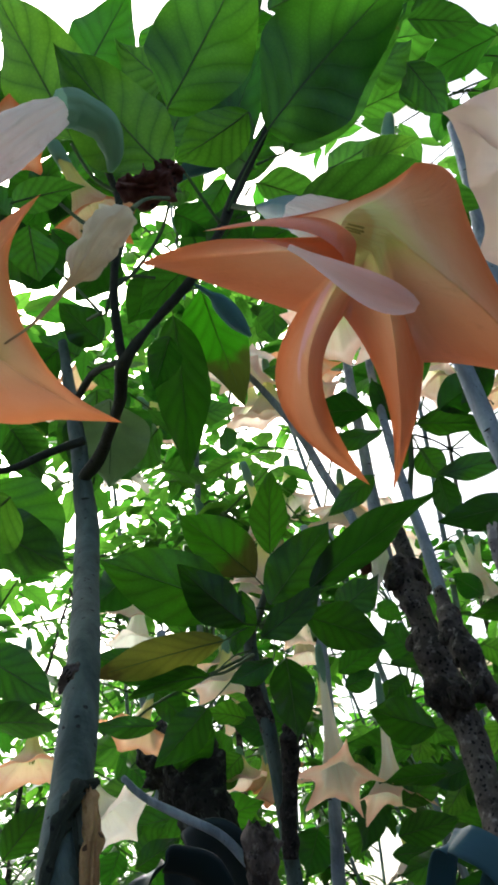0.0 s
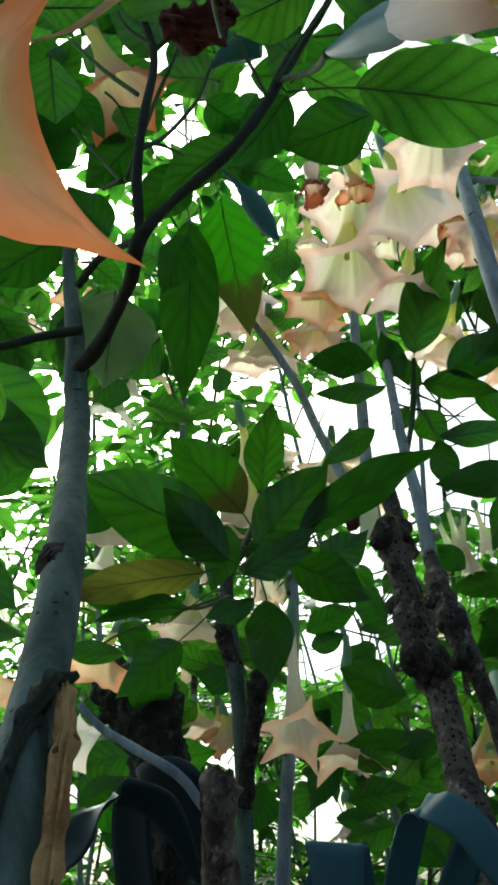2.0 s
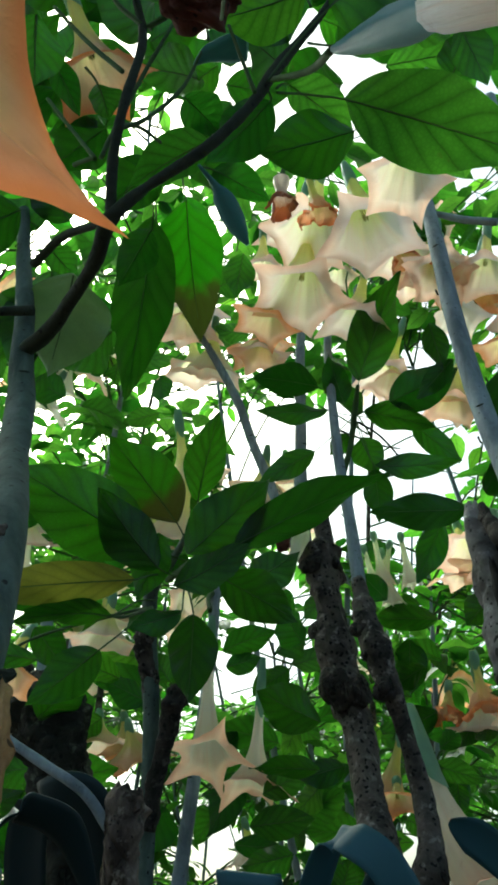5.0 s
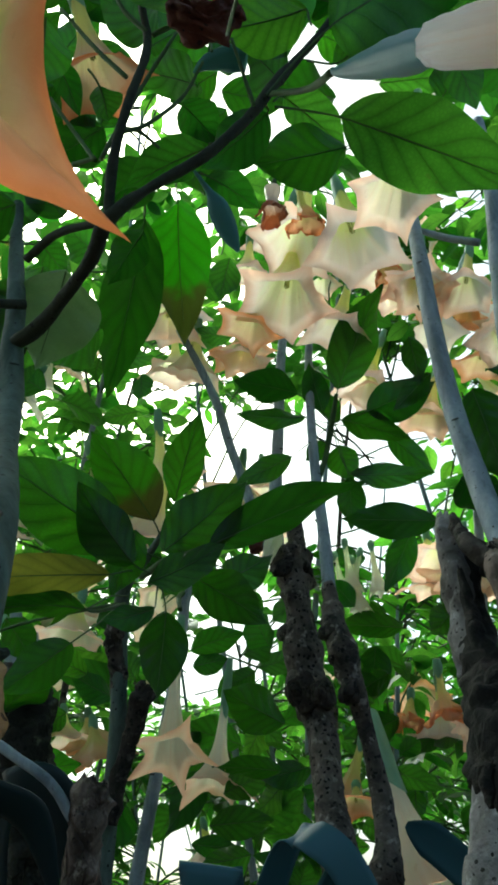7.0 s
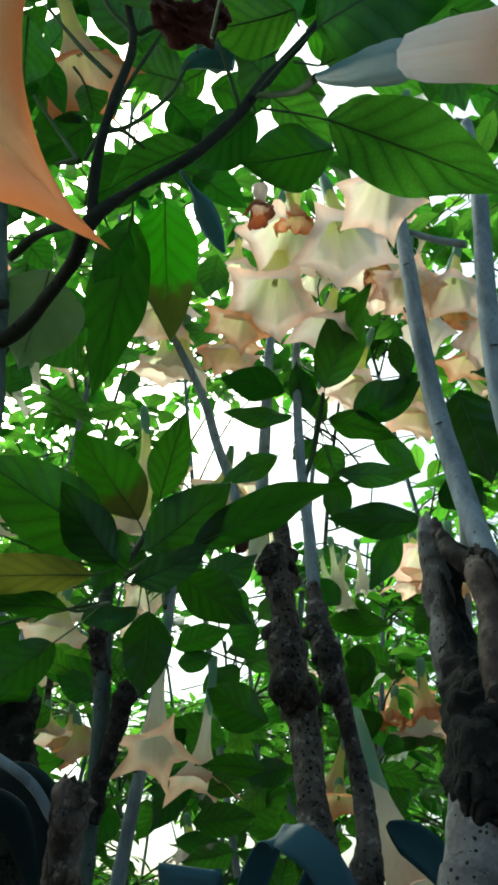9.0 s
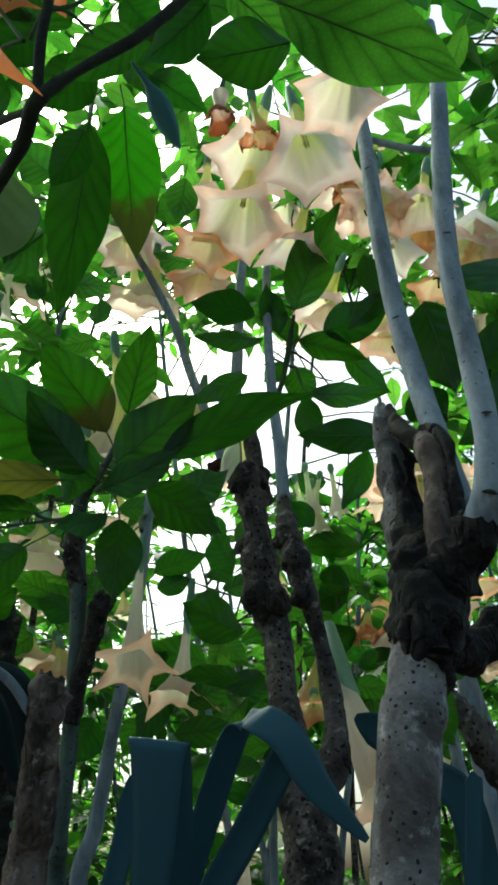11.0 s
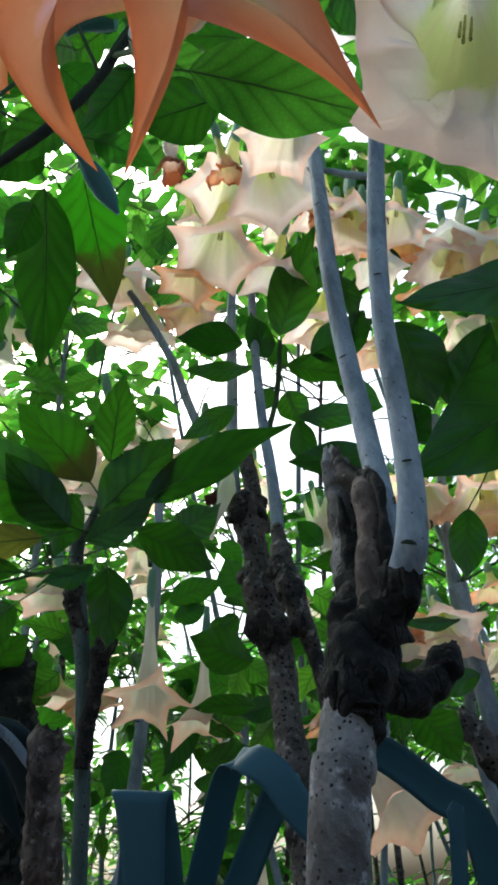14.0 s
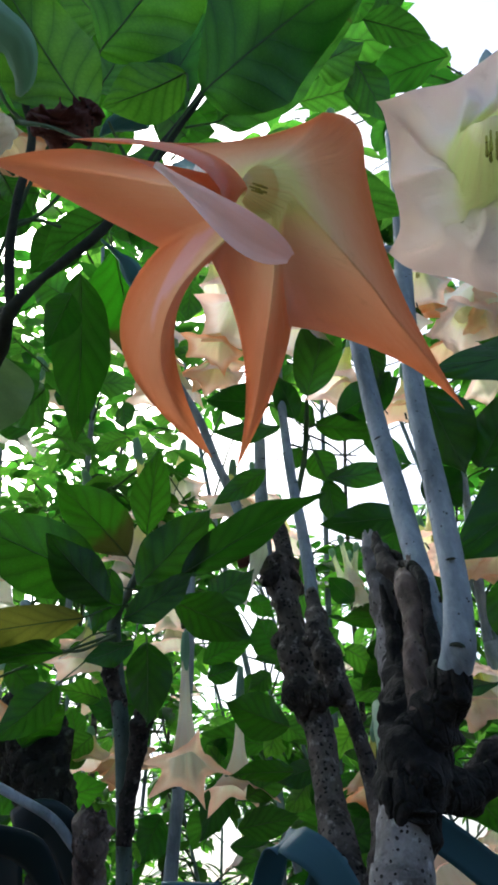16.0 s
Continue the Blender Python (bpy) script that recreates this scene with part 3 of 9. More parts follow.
def petal_curl(parent, base, tip, width, normal, curl, label, seed=0.0):
    """A narrow petal edge turned back into an open roll, from base to tip."""
    length = (Vector(tip) - Vector(base)).length
    m = turned(base, tip, normal)
    nu, nv, rows = 16, 10, []
    for i in range(nu + 1):
        u = i / nu
        half = width * 0.5 * math.sin(math.pi * (0.03 + 0.92 * u ** 1.9)) ** 0.7
        row = []
        for j in range(nv + 1):
            v = 2 * j / nv - 1
            wide = math.sin(curl * 1.6 * v) / (curl * 1.6)
            row.append(Vector((half * wide, length * u, -half * curl * v * v + 0.0006 * noise.noise(Vector((u * 5, v * 2, seed))))))
        rows.append(row)
    bm = bmesh.new()
    grid(bm, rows, False, lambda i, j: (0.52 + 0.34 * i / nu, j / nv))
    return part("petal_fold", bm, LILAC, parent, label, m)


def strap(parent, points, width, across, label="", keel=0.18, name="blade", taper=5.0, material=None):
    """A strap leaf: a keeled ribbon with a little thickness along points, wide across the given way, tapering at its tip."""
    run = [Vector(p) for p in spline(points, 9)]
    ways, _ = frames(run)
    n, nv = len(run), 6
    origin = run[0].copy()
    rows = []
    for i, p in enumerate(run):
        s = i / (n - 1)
        side = Vector(across)
        side = (side - ways[i] * side.dot(ways[i])).normalized()
        up = side.cross(ways[i])
        half = width / 2 * min(1.0, (1.0 - s) * taper + 0.06) ** 0.6
        top = [p + side * half * v + up * (keel * half * (v * v - 0.5)) - origin for v in np.linspace(-1, 1, nv + 1)]
        rows.append(top + [q - up * 0.0018 for q in top[::-1]])
    bm = bmesh.new()
    m = len(rows[0])
    grid(bm, rows, True, lambda i, j: (0.3 + 0.02 * i / n, (j % m) / m))
    return part(name, bm, material or STRAP, parent, label, Matrix.Translation(origin))


def loose_leaf(bm, base, way, normal, length, width, bend, rng, nu=5, nv=2):
    """One leaf of a far crown, added to its mesh."""
    m = turned(base, base + way, normal)
    rows = leaf_rows(length, width, bend, rng.uniform(0.1, 0.4), 0.04, rng.uniform(0, 6), nu, nv, 0.85, rng.uniform(-0.8, 0.8))
    grid(bm, [[m @ p for p in row] for row in rows], False, lambda i, j: (i / nu, j / nv))


def loose_twig(bm, points, sides=5, steps=3):
    rows, _ = tube_rows(points, sides, steps)
    grid(bm, rows, True)


def shoot(leaves, twigs, root, at, rng, count, size):
    """A twig from root to at with a whorl of drooping leaves on its end."""
    mid = (root + at) / 2 + Vector((rng.uniform(-0.05, 0.05), rng.uniform(-0.05, 0.05), rng.uniform(0, 0.08)))
    loose_twig(twigs, [(*root, 0.005), (*mid, 0.0036), (*at, 0.002)])
    for k in range(count):
        f = k * 2.4 + rng.uniform(-0.4, 0.4)
        lift = rng.uniform(-0.75, 0.55)
        way = Vector((math.cos(f), math.sin(f), lift)).normalized()
        length = size * rng.uniform(0.65, 1.2)
        foot = at - (at - mid) * rng.uniform(0, 0.7) * (k > 1) + way * length * 0.22
        loose_twig(twigs, [(*(foot - way * length * 0.22), 0.0016), (*foot, 0.0012)], 4, 1)
        normal = Vector((rng.uniform(-0.5, 0.5), rng.uniform(-0.5, 0.5), 1.0))
        loose_leaf(leaves, foot, way, normal, length, length * rng.uniform(0.4, 0.52), rng.uniform(0.1, 0.9), rng)


def open_flower(parent, base, throat, ring, knots, material, label="", seed=0.0, wander=0.05, pleat=0.0, anther=True):
    """A wide flower whose lobes hang each in its own way. base: foot of the tube; throat, ring: middle and radius of the tube's end;
    knots: round the rim, tips and valleys by turns, each (angle, place, middle of the way there, bend of the edge to the next)."""
    base, throat = Vector(base), Vector(throat)
    axis = (throat - base).normalized()
    back = (EYE - throat).normalized()
    right = Vector((0, 0, 1)).cross(back).normalized()
    right = (right - axis * right.dot(axis)).normalized()
    up = axis.cross(right)
    if up.z < 0:
        up = -up
    nt, nl, per = 12, 26, 14
    count = len(knots)
    rays = []
    for k in range(count):
        a0, p0, c0 = knots[k][:3]
        a1, p1, c1 = knots[(k + 1) % count][:3]
        if a1 < a0:
            a1 += 360
        p0, p1, c0, c1 = Vector(p0), Vector(p1), Vector(c0), Vector(c1)
        tip_first = k % 2 == 0
        hug = Vector(knots[k][3]) if len(knots[k]) > 3 else (p1 if tip_first else p0) * 0.62 + (c0 if tip_first else c1) * 0.38
        for j in range(per):
            e = j / per
            rim = p0 * (1 - e) ** 2 + hug * (2 * e * (1 - e)) + p1 * e * e
            w = e * e * (3 - 2 * e)
            rays.append((radians(a0 + (a1 - a0) * e), rim, c0 * (1 - w) + c1 * w))
    rows = []
    for i in range(nt):
        s = i / nt
        r = ring * (0.02 + 0.33 * min(1.0, 8 * s) + 0.65 * s**1.2)
        rows.append([base + (throat - base) * s + (right * math.cos(f) + up * math.sin(f)) * r for f, _, _ in rays])
    for i in range(nl + 1):
        e = i / nl
        row = []
        for j, (f, rim, ctrl) in enumerate(rays):
            p = throat + (right * math.cos(f) + up * math.sin(f)) * ring
            q = p * (1 - e) ** 2 + ctrl * (2 * e * (1 - e)) + rim * e * e
            # a raised rib runs to each tip, a soft fold to each valley
            turn = math.pi * j / per
            q = q + axis * (pleat * ring * (math.cos(turn) + 0.35 * math.cos(3 * turn)) * math.sin(math.pi * min(1.0, e * 0.9 + 0.1)) * 0.8)
            row.append(q + Vector([ring * wander * 6 * e * (1 - 0.6 * e) * noise.noise(q * 30 + Vector((seed + 5 * c, 0, 0))) for c in range(3)]))
        rows.append(row)
    total, m = len(rows) - 1, Matrix.Translation(base)
    n = len(rays)
    bm = bmesh.new()
    grid(bm, [[p - base for p in row] for row in rows], True, lambda i, j: (0.35 * i / nt if i <= nt else 0.35 + 0.65 * (i - nt) / nl, j / n))
    ob = part("flower", bm, material, parent, label, m)
    if not anther:
        return ob
    bm = bmesh.new()
    for k in range(5):
        f = 2 * math.pi * k / 5
        q = throat - axis * ring * 0.7 + (right * math.cos(f) + up * math.sin(f)) * ring * 0.14
        rws, _ = tube_rows([(*(q - axis * ring * 1.5), ring * 0.03), (*(q - axis * ring * 0.3), ring * 0.035), (*q, ring * 0.045), (*(q + axis * ring * 0.30), ring * 0.042), (*(q + axis * ring * 0.42), ring * 0.02)], 6, 3)
        grid(bm, [[x - base for x in row] for row in rws], True)
    part("anther", bm, ANTHER, ob, "", m)
    return ob

# ---- the near shrub: slender grey stem, dark forked branch, close flowers ----
near_shrub = thing("angels_trumpet_tree", -0.09, 0.25, "slender grey-stemmed shrub with orange and white trumpet flowers close by", "tree", "angels trumpet trees")
limb("stem", near_shrub, [(-0.092, 0.250, -0.020, 0.0150), (-0.092, 0.290, 0.700, 0.0140), (-0.0912, 0.3720, 1.2400, 0.0114), (-0.0912, 0.4, 1.2932, 0.0114), (-0.1013, 0.4455, 1.3733, 0.0125), (-0.101, 0.480, 1.436, 0.0126), (-0.105, 0.525, 1.512, 0.0122), (-0.122, 0.623, 1.628, 0.0122), (-0.134, 0.692, 1.737, 0.0130), (-0.143, 0.712, 1.798, 0.0122), (-0.149, 0.724, 1.858, 0.0108), (-0.160, 0.740, 1.930, 0.0096), (-0.174, 0.770, 2.020, 0.0086), (-0.190, 0.800, 2.130, 0.0070)], BARK_GREEN, "smooth blue-grey stem", seed=6.8, rings=9, sides=18, rough=0.06)
limb("branch", near_shrub, [(-0.140, 0.705, 1.806, 0.0072), (-0.113, 0.668, 1.812, 0.0066), (-0.080, 0.592, 1.817, 0.0064), (-0.069, 0.554, 1.833, 0.0062), (-0.038, 0.538, 1.867, 0.0050), (0.012, 0.521, 1.915, 0.0052), (0.051, 0.509, 1.978, 0.0057), (0.076, 0.494, 2.029, 0.0047), (0.129, 0.483, 2.138, 0.0039), (0.172, 0.467, 2.259, 0.0036)], BARK_DARK, "dark forked branch", seed=2.1, rings=6, sides=14, rough=0.22, knobs=14)
limb("branch", near_shrub, [(-0.069, 0.554, 1.833, 0.0049), (-0.072, 0.531, 1.885, 0.0050), (-0.067, 0.506, 1.938, 0.0046), (-0.057, 0.489, 2.014, 0.0042), (-0.069, 0.480, 2.083, 0.0036), (-0.082, 0.470, 2.207, 0.0030)], BARK_DARK, "", seed=4.9, rings=4, sides=12, rough=0.14)
limb("branch", near_shrub, [(-0.141, 0.707, 1.862, 0.0056), (-0.183, 0.690, 1.835, 0.0050), (-0.217, 0.672, 1.806, 0.0040), (-0.256, 0.645, 1.791, 0.0031)], BARK_DARK, "", seed=5.4, sides=10, rough=0.12)
limb("branch", near_shrub, [(-0.150, 0.712, 1.935, 0.0054), (-0.120, 0.670, 1.937, 0.0047), (-0.075, 0.600, 1.885, 0.0034)], BARK_DARK, "", seed=5.6, sides=10, rough=0.12)
limb("twig", near_shrub, [(-0.083, 0.539, 1.895, 0.0023), (-0.069, 0.525, 1.944, 0.0024), (-0.050, 0.516, 2.018, 0.0022), (-0.023, 0.510, 2.121, 0.0018)], TWIG, "", seed=0.6, sides=8, rough=0.05)
limb("twig", near_shrub, [(-0.069, 0.520, 1.915, 0.0023), (-0.046, 0.521, 1.940, 0.0021), (-0.015, 0.519, 1.999, 0.0019), (0.002, 0.516, 2.066, 0.0015)], TWIG, "", seed=0.1, sides=8, rough=0.05)
limb("twig", near_shrub, [(-0.072, 0.497, 1.967, 0.0023), (-0.106, 0.506, 2.021, 0.0022), (-0.147, 0.515, 2.095, 0.0017)], TWIG, "", seed=7.5, sides=8, rough=0.05)
limb("twig", near_shrub, [(-0.059, 0.484, 2.031, 0.0024), (-0.086, 0.488, 2.073, 0.0022), (-0.111, 0.490, 2.149, 0.0018)], TWIG, "", seed=2.3, sides=8, rough=0.05)
limb("twig", near_shrub, [(-0.053, 0.484, 2.029, 0.0027), (-0.026, 0.476, 2.063, 0.0025), (-0.013, 0.466, 2.107, 0.0020)], TWIG, "", seed=2.1, sides=8, rough=0.05)
limb("twig", near_shrub, [(0.050, 0.495, 1.970, 0.0022), (0.035, 0.480, 1.997, 0.0019), (0.020, 0.465, 2.024, 0.0016)], TWIG, "", seed=9.0, sides=8, rough=0.05)
limb("twig", near_shrub, [(-0.109, 0.574, 1.928, 0.0022), (-0.089, 0.552, 1.914, 0.0021)], TWIG, "", seed=4.2, sides=8, rough=0.05)
limb("twig", near_shrub, [(-0.142, 0.557, 2.001, 0.0019), (-0.111, 0.557, 1.952, 0.0019), (-0.088, 0.547, 1.903, 0.0021)], TWIG, "", seed=7.5, sides=8, rough=0.05)
limb("twig", near_shrub, [(-0.073, 0.518, 1.919, 0.0020), (-0.052, 0.539, 1.952, 0.0019), (-0.030, 0.572, 1.985, 0.0017)], TWIG, "", seed=4.3, sides=8, rough=0.05)
leaf(near_shrub, (-0.019, 0.832, 2.201), (-0.030, 1.142, 2.094), 0.103, (0.257, 0.322, 0.911), 0.46, 0.13, stalk=(-0.027, 0.775, 2.178), material=LEAF_MATURE_SHADED, seed=3.8)
leaf(near_shrub, (0.032, 0.867, 2.306), (0.095, 1.095, 2.211), 0.122, (-0.158, 0.418, 0.895), 0.55, 0.22, stalk=(0.019, 0.803, 2.260), material=LEAF_SPOT, seed=4.4)
leaf(near_shrub, (0.142, 0.499, 1.997), (0.364, 0.515, 1.986), 0.099, (0.019, 0.337, 0.941), 0.47, 0.11, stalk=(0.070, 0.490, 1.969), seed=4.5)
leaf(near_shrub, (0.206, 0.608, 2.135), (0.093, 0.641, 2.101), 0.086, (0.050, 0.790, 0.611), 0.44, 0.17, stalk=(0.203, 0.559, 2.098), material=LEAF_MATURE_SHADED, seed=0.2)
leaf(near_shrub, (0.093, 0.580, 2.116), (0.028, 0.651, 2.080), 0.068, (0.378, 0.667, 0.642), 0.55, 0.2, stalk=(0.077, 0.542, 2.070), seed=4.3)
leaf(near_shrub, (0.023, 0.588, 2.029), (-0.058, 0.651, 2.010), 0.058, (-0.017, 0.262, 0.965), 0.55, 0.26, stalk=(0.021, 0.549, 1.978), seed=5.5)
leaf(near_shrub, (0.121, 0.595, 2.188), (0.218, 0.632, 2.167), 0.065, (0.200, 0.028, 0.979), 0.36, 0.28, stalk=(0.096, 0.565, 2.117), seed=2.7)
leaf(near_shrub, (0.053, 0.725, 2.179), (0.145, 0.779, 2.205), 0.057, (-0.380, 0.208, 0.901), 0.57, 0.29, stalk=(0.029, 0.697, 2.139), seed=0.6)
leaf(near_shrub, (0.148, 0.497, 2.102), (0.338, 0.424, 2.298), 0.102, (-0.447, 0.605, 0.658), 0.25, 0.15, stalk=(0.102, 0.476, 2.045), seed=5.8)
leaf(near_shrub, (0.081, 0.562, 2.216), (0.167, 0.517, 2.417), 0.086, (-0.535, 0.748, 0.393), 0.37, 0.24, seed=1.8)
leaf(near_shrub, (0.124, 0.602, 2.230), (0.057, 0.609, 2.337), 0.080, (0.825, 0.250, 0.506), 0.4, 0.18, seed=2.1)
leaf(near_shrub, (0.003, 0.668, 2.242), (0.063, 0.708, 2.232), 0.064, (0.040, 0.202, 0.978), 0.43, 0.23, seed=5.4)
leaf(near_shrub, (0.023, 0.660, 2.280), (-0.070, 0.701, 2.350), 0.078, (0.588, -0.046, 0.808), 0.47, 0.3, seed=5.1)
leaf(near_shrub, (-0.099, 0.571, 2.068), (-0.085, 0.602, 2.054), 0.042, (0.389, 0.216, 0.896), 0.6, 0.25, stalk=(-0.112, 0.553, 2.063), seed=1.0)
leaf(near_shrub, (-0.147, 0.549, 2.065), (-0.114, 0.595, 2.041), 0.031, (0.062, 0.432, 0.900), 0.54, 0.31, seed=5.4)
leaf(near_shrub, (-0.160, 0.838, 2.024), (-0.210, 0.944, 1.987), 0.091, (0.244, 0.424, 0.872), 0.43, 0.26, material=LEAF_MATURE_SHADED, seed=1.3)
leaf(near_shrub, (-0.119, 0.806, 1.998), (-0.104, 0.880, 1.942), 0.092, (0.294, 0.537, 0.791), 0.53, 0.23, seed=1.7)
leaf(near_shrub, (-0.060, 0.851, 1.982), (-0.119, 0.926, 1.973), 0.069, (0.729, 0.611, 0.307), 0.23, 0.29, seed=5.9)
leaf(near_shrub, (-0.048, 0.587, 2.235), (-0.129, 0.594, 2.347), 0.069, (0.561, 0.746, 0.359), 0.24, 0.28, seed=2.5)
leaf(near_shrub, (0.003, 0.564, 2.246), (0.055, 0.545, 2.390), 0.066, (-0.205, 0.958, 0.199), 0.26, 0.16, seed=4.6)
leaf(near_shrub, (0.044, 0.651, 2.319), (0.093, 0.621, 2.446), 0.065, (-0.540, 0.746, 0.390), 0.55, 0.11, seed=3.7)
leaf(near_shrub, (-0.160, 0.837, 2.112), (-0.114, 0.892, 2.105), 0.046, (-0.107, 0.212, 0.971), 0.22, 0.26, seed=2.0)
leaf(near_shrub, (-0.165, 0.791, 2.090), (-0.226, 0.803, 2.153), 0.068, (0.423, 0.870, 0.254), 0.55, 0.32, seed=3.0)
leaf(near_shrub, (0.120, 0.444, 2.065), (0.333, 0.369, 2.277), 0.151, (-0.410, 0.647, 0.643), 0.6, 0.17, stalk=(0.061, 0.487, 1.981), seed=0.5, material=LEAF_YOUNG)
leaf(near_shrub, (0.010, 0.471, 2.175), (0.140, 0.376, 2.373), 0.137, (-0.175, 0.836, 0.520), 0.44, 0.11, stalk=(-0.025, 0.499, 2.059), seed=1.2, material=LEAF_YOUNG)
leaf(near_shrub, (-0.002, 0.460, 2.024), (-0.108, 0.382, 2.173), 0.112, (0.041, 0.873, 0.486), 0.36, 0.23, stalk=(-0.001, 0.453, 1.966), seed=0.9, material=LEAF_YOUNG)
leaf(near_shrub, (-0.104, 0.471, 2.121), (-0.188, 0.374, 2.327), 0.118, (0.300, 0.810, 0.504), 0.22, 0.29, seed=1.9, material=LEAF_YOUNG)
leaf(near_shrub, (0.017, 0.489, 2.268), (-0.048, 0.475, 2.378), 0.086, (0.374, 0.865, 0.334), 0.58, 0.3, seed=2.3, material=LEAF_YOUNG)
leaf(near_shrub, (0.108, 0.476, 2.157), (0.011, 0.510, 2.123), 0.077, (0.060, 0.794, 0.605), 0.38, 0.21, stalk=(0.107, 0.467, 2.103), seed=3.9, material=LEAF_YOUNG)
leaf(near_shrub, (-0.099, 0.517, 2.377), (-0.021, 0.467, 2.519), 0.099, (-0.436, 0.747, 0.502), 0.44, 0.22, seed=3.7, material=LEAF_YOUNG)
leaf(near_shrub, (0.263, 0.579, 2.171), (0.365, 0.583, 2.238), 0.050, (-0.512, 0.398, 0.761), 0.58, 0.21, stalk=(0.179, 0.532, 2.075), seed=2.6, material=LEAF_YOUNG)
leaf(near_shrub, (0.228, 0.607, 2.221), (0.329, 0.607, 2.293), 0.053, (-0.252, 0.903, 0.349), 0.49, 0.15, seed=1.8)
leaf(near_shrub, (-0.134, 0.370, 1.858), (-0.075, 0.386, 1.897), 0.031, (-0.583, 0.340, 0.738), 0.59, 0.21, seed=3.3)
leaf(near_shrub, (-0.141, 0.443, 1.928), (-0.137, 0.477, 1.883), 0.051, (-0.334, 0.772, 0.540), 0.2, 0.19, seed=3.5)
leaf(near_shrub, (-0.191, 0.602, 1.720), (-0.251, 0.617, 1.674), 0.083, (-0.138, 0.881, 0.453), 0.21, 0.24, material=LEAF_YOUNG, seed=3.8)
leaf(near_shrub, (-0.279, 0.785, 1.870), (-0.182, 0.800, 1.756), 0.101, (0.308, 0.875, 0.373), 0.22, 0.24, material=LEAF_YOUNG, seed=2.8)
leaf(near_shrub, (-0.279, 0.859, 2.022), (-0.246, 0.923, 1.967), 0.072, (0.028, 0.646, 0.763), 0.47, 0.18, seed=4.2)
leaf(near_shrub, (0.427, 0.616, 2.522), (0.465, 0.645, 2.395), 0.063, (0.722, 0.594, 0.353), 0.5, 0.1, seed=0.4)
leaf(near_shrub, (-0.161, 0.684, 2.259), (-0.106, 0.724, 2.226), 0.065, (-0.132, 0.731, 0.669), 0.49, 0.31, material=LEAF_MATURE_SHADED, seed=3.7)
leaf(near_shrub, (-0.094, 0.721, 2.229), (-0.168, 0.783, 2.203), 0.076, (0.105, 0.487, 0.867), 0.33, 0.29, material=LEAF_MATURE_SHADED, seed=3.7)
leaf(near_shrub, (-0.020, 0.725, 2.175), (-0.087, 0.783, 2.136), 0.074, (-0.040, 0.524, 0.851), 0.21, 0.25, material=LEAF_MATURE_SHADED, seed=0.1)
leaf(near_shrub, (-0.025, 0.743, 2.059), (-0.059, 0.809, 2.021), 0.055, (0.181, 0.561, 0.808), 0.36, 0.28, material=LEAF_MATURE_SHADED, seed=0.5)
leaf(near_shrub, (-0.180, 0.732, 2.047), (-0.274, 0.761, 1.984), 0.083, (-0.371, 0.499, 0.783), 0.26, 0.18, material=LEAF_MATURE_SHADED, seed=0.5)
leaf(near_shrub, (-0.241, 0.772, 2.231), (-0.164, 0.719, 2.297), 0.078, (-0.430, 0.390, 0.814), 0.27, 0.15, material=LEAF_MATURE_SHADED, seed=5.9)
leaf(near_shrub, (-0.132, 0.703, 2.405), (-0.052, 0.741, 2.373), 0.064, (-0.071, 0.737, 0.672), 0.54, 0.11, material=LEAF_MATURE_SHADED, seed=1.2)
leaf(near_shrub, (0.017, 0.715, 2.273), (0.059, 0.773, 2.199), 0.079, (0.458, 0.559, 0.692), 0.38, 0.26, material=LEAF_MATURE_SHADED, seed=1.8)
leaf(near_shrub, (-0.128, 0.785, 2.104), (-0.186, 0.750, 2.165), 0.063, (0.068, 0.838, 0.541), 0.22, 0.15, material=LEAF_MATURE_SHADED, seed=4.0)
leaf(near_shrub, (-0.047, 0.663, 2.360), (0.021, 0.652, 2.456), 0.075, (-0.615, 0.607, 0.504), 0.38, 0.27, material=LEAF_MATURE_SHADED, seed=1.1)
leaf(near_shrub, (0.092, 0.614, 2.322), (0.085, 0.571, 2.386), 0.075, (-0.067, 0.836, 0.545), 0.27, 0.14, material=LEAF_MATURE_SHADED, seed=2.4)
leaf(near_shrub, (-0.284, 0.764, 2.340), (-0.208, 0.801, 2.272), 0.076, (0.115, 0.811, 0.574), 0.49, 0.21, material=LEAF_MATURE_SHADED, seed=3.2)
leaf(near_shrub, (0.058, 0.719, 2.440), (-0.004, 0.758, 2.392), 0.071, (-0.253, 0.562, 0.787), 0.26, 0.27, material=LEAF_MATURE_SHADED, seed=1.3)
leaf(near_shrub, (-0.144, 0.824, 2.048), (-0.167, 0.912, 1.921), 0.120, (0.124, 0.826, 0.550), 0.58, 0.3, seed=5.6)
leaf(near_shrub, (-0.491, 0.821, 2.783), (-0.449, 0.767, 2.860), 0.100, (-0.703, 0.341, 0.625), 0.39, 0.24, material=LEAF_MATURE_SHADED, seed=0.9)
leaf(near_shrub, (-0.351, 0.902, 3.073), (-0.532, 0.965, 3.147), 0.083, (0.459, 0.374, 0.806), 0.32, 0.11, material=LEAF_MATURE_SHADED, seed=5.2)
leaf(near_shrub, (-0.456, 1.019, 3.218), (-0.352, 0.950, 3.365), 0.102, (-0.409, 0.676, 0.612), 0.57, 0.29, material=LEAF_MATURE_SHADED, seed=0.6)
leaf(near_shrub, (-0.381, 0.880, 3.068), (-0.248, 0.833, 3.106), 0.088, (-0.071, 0.495, 0.866), 0.34, 0.23, material=LEAF_MATURE_SHADED, seed=3.5)
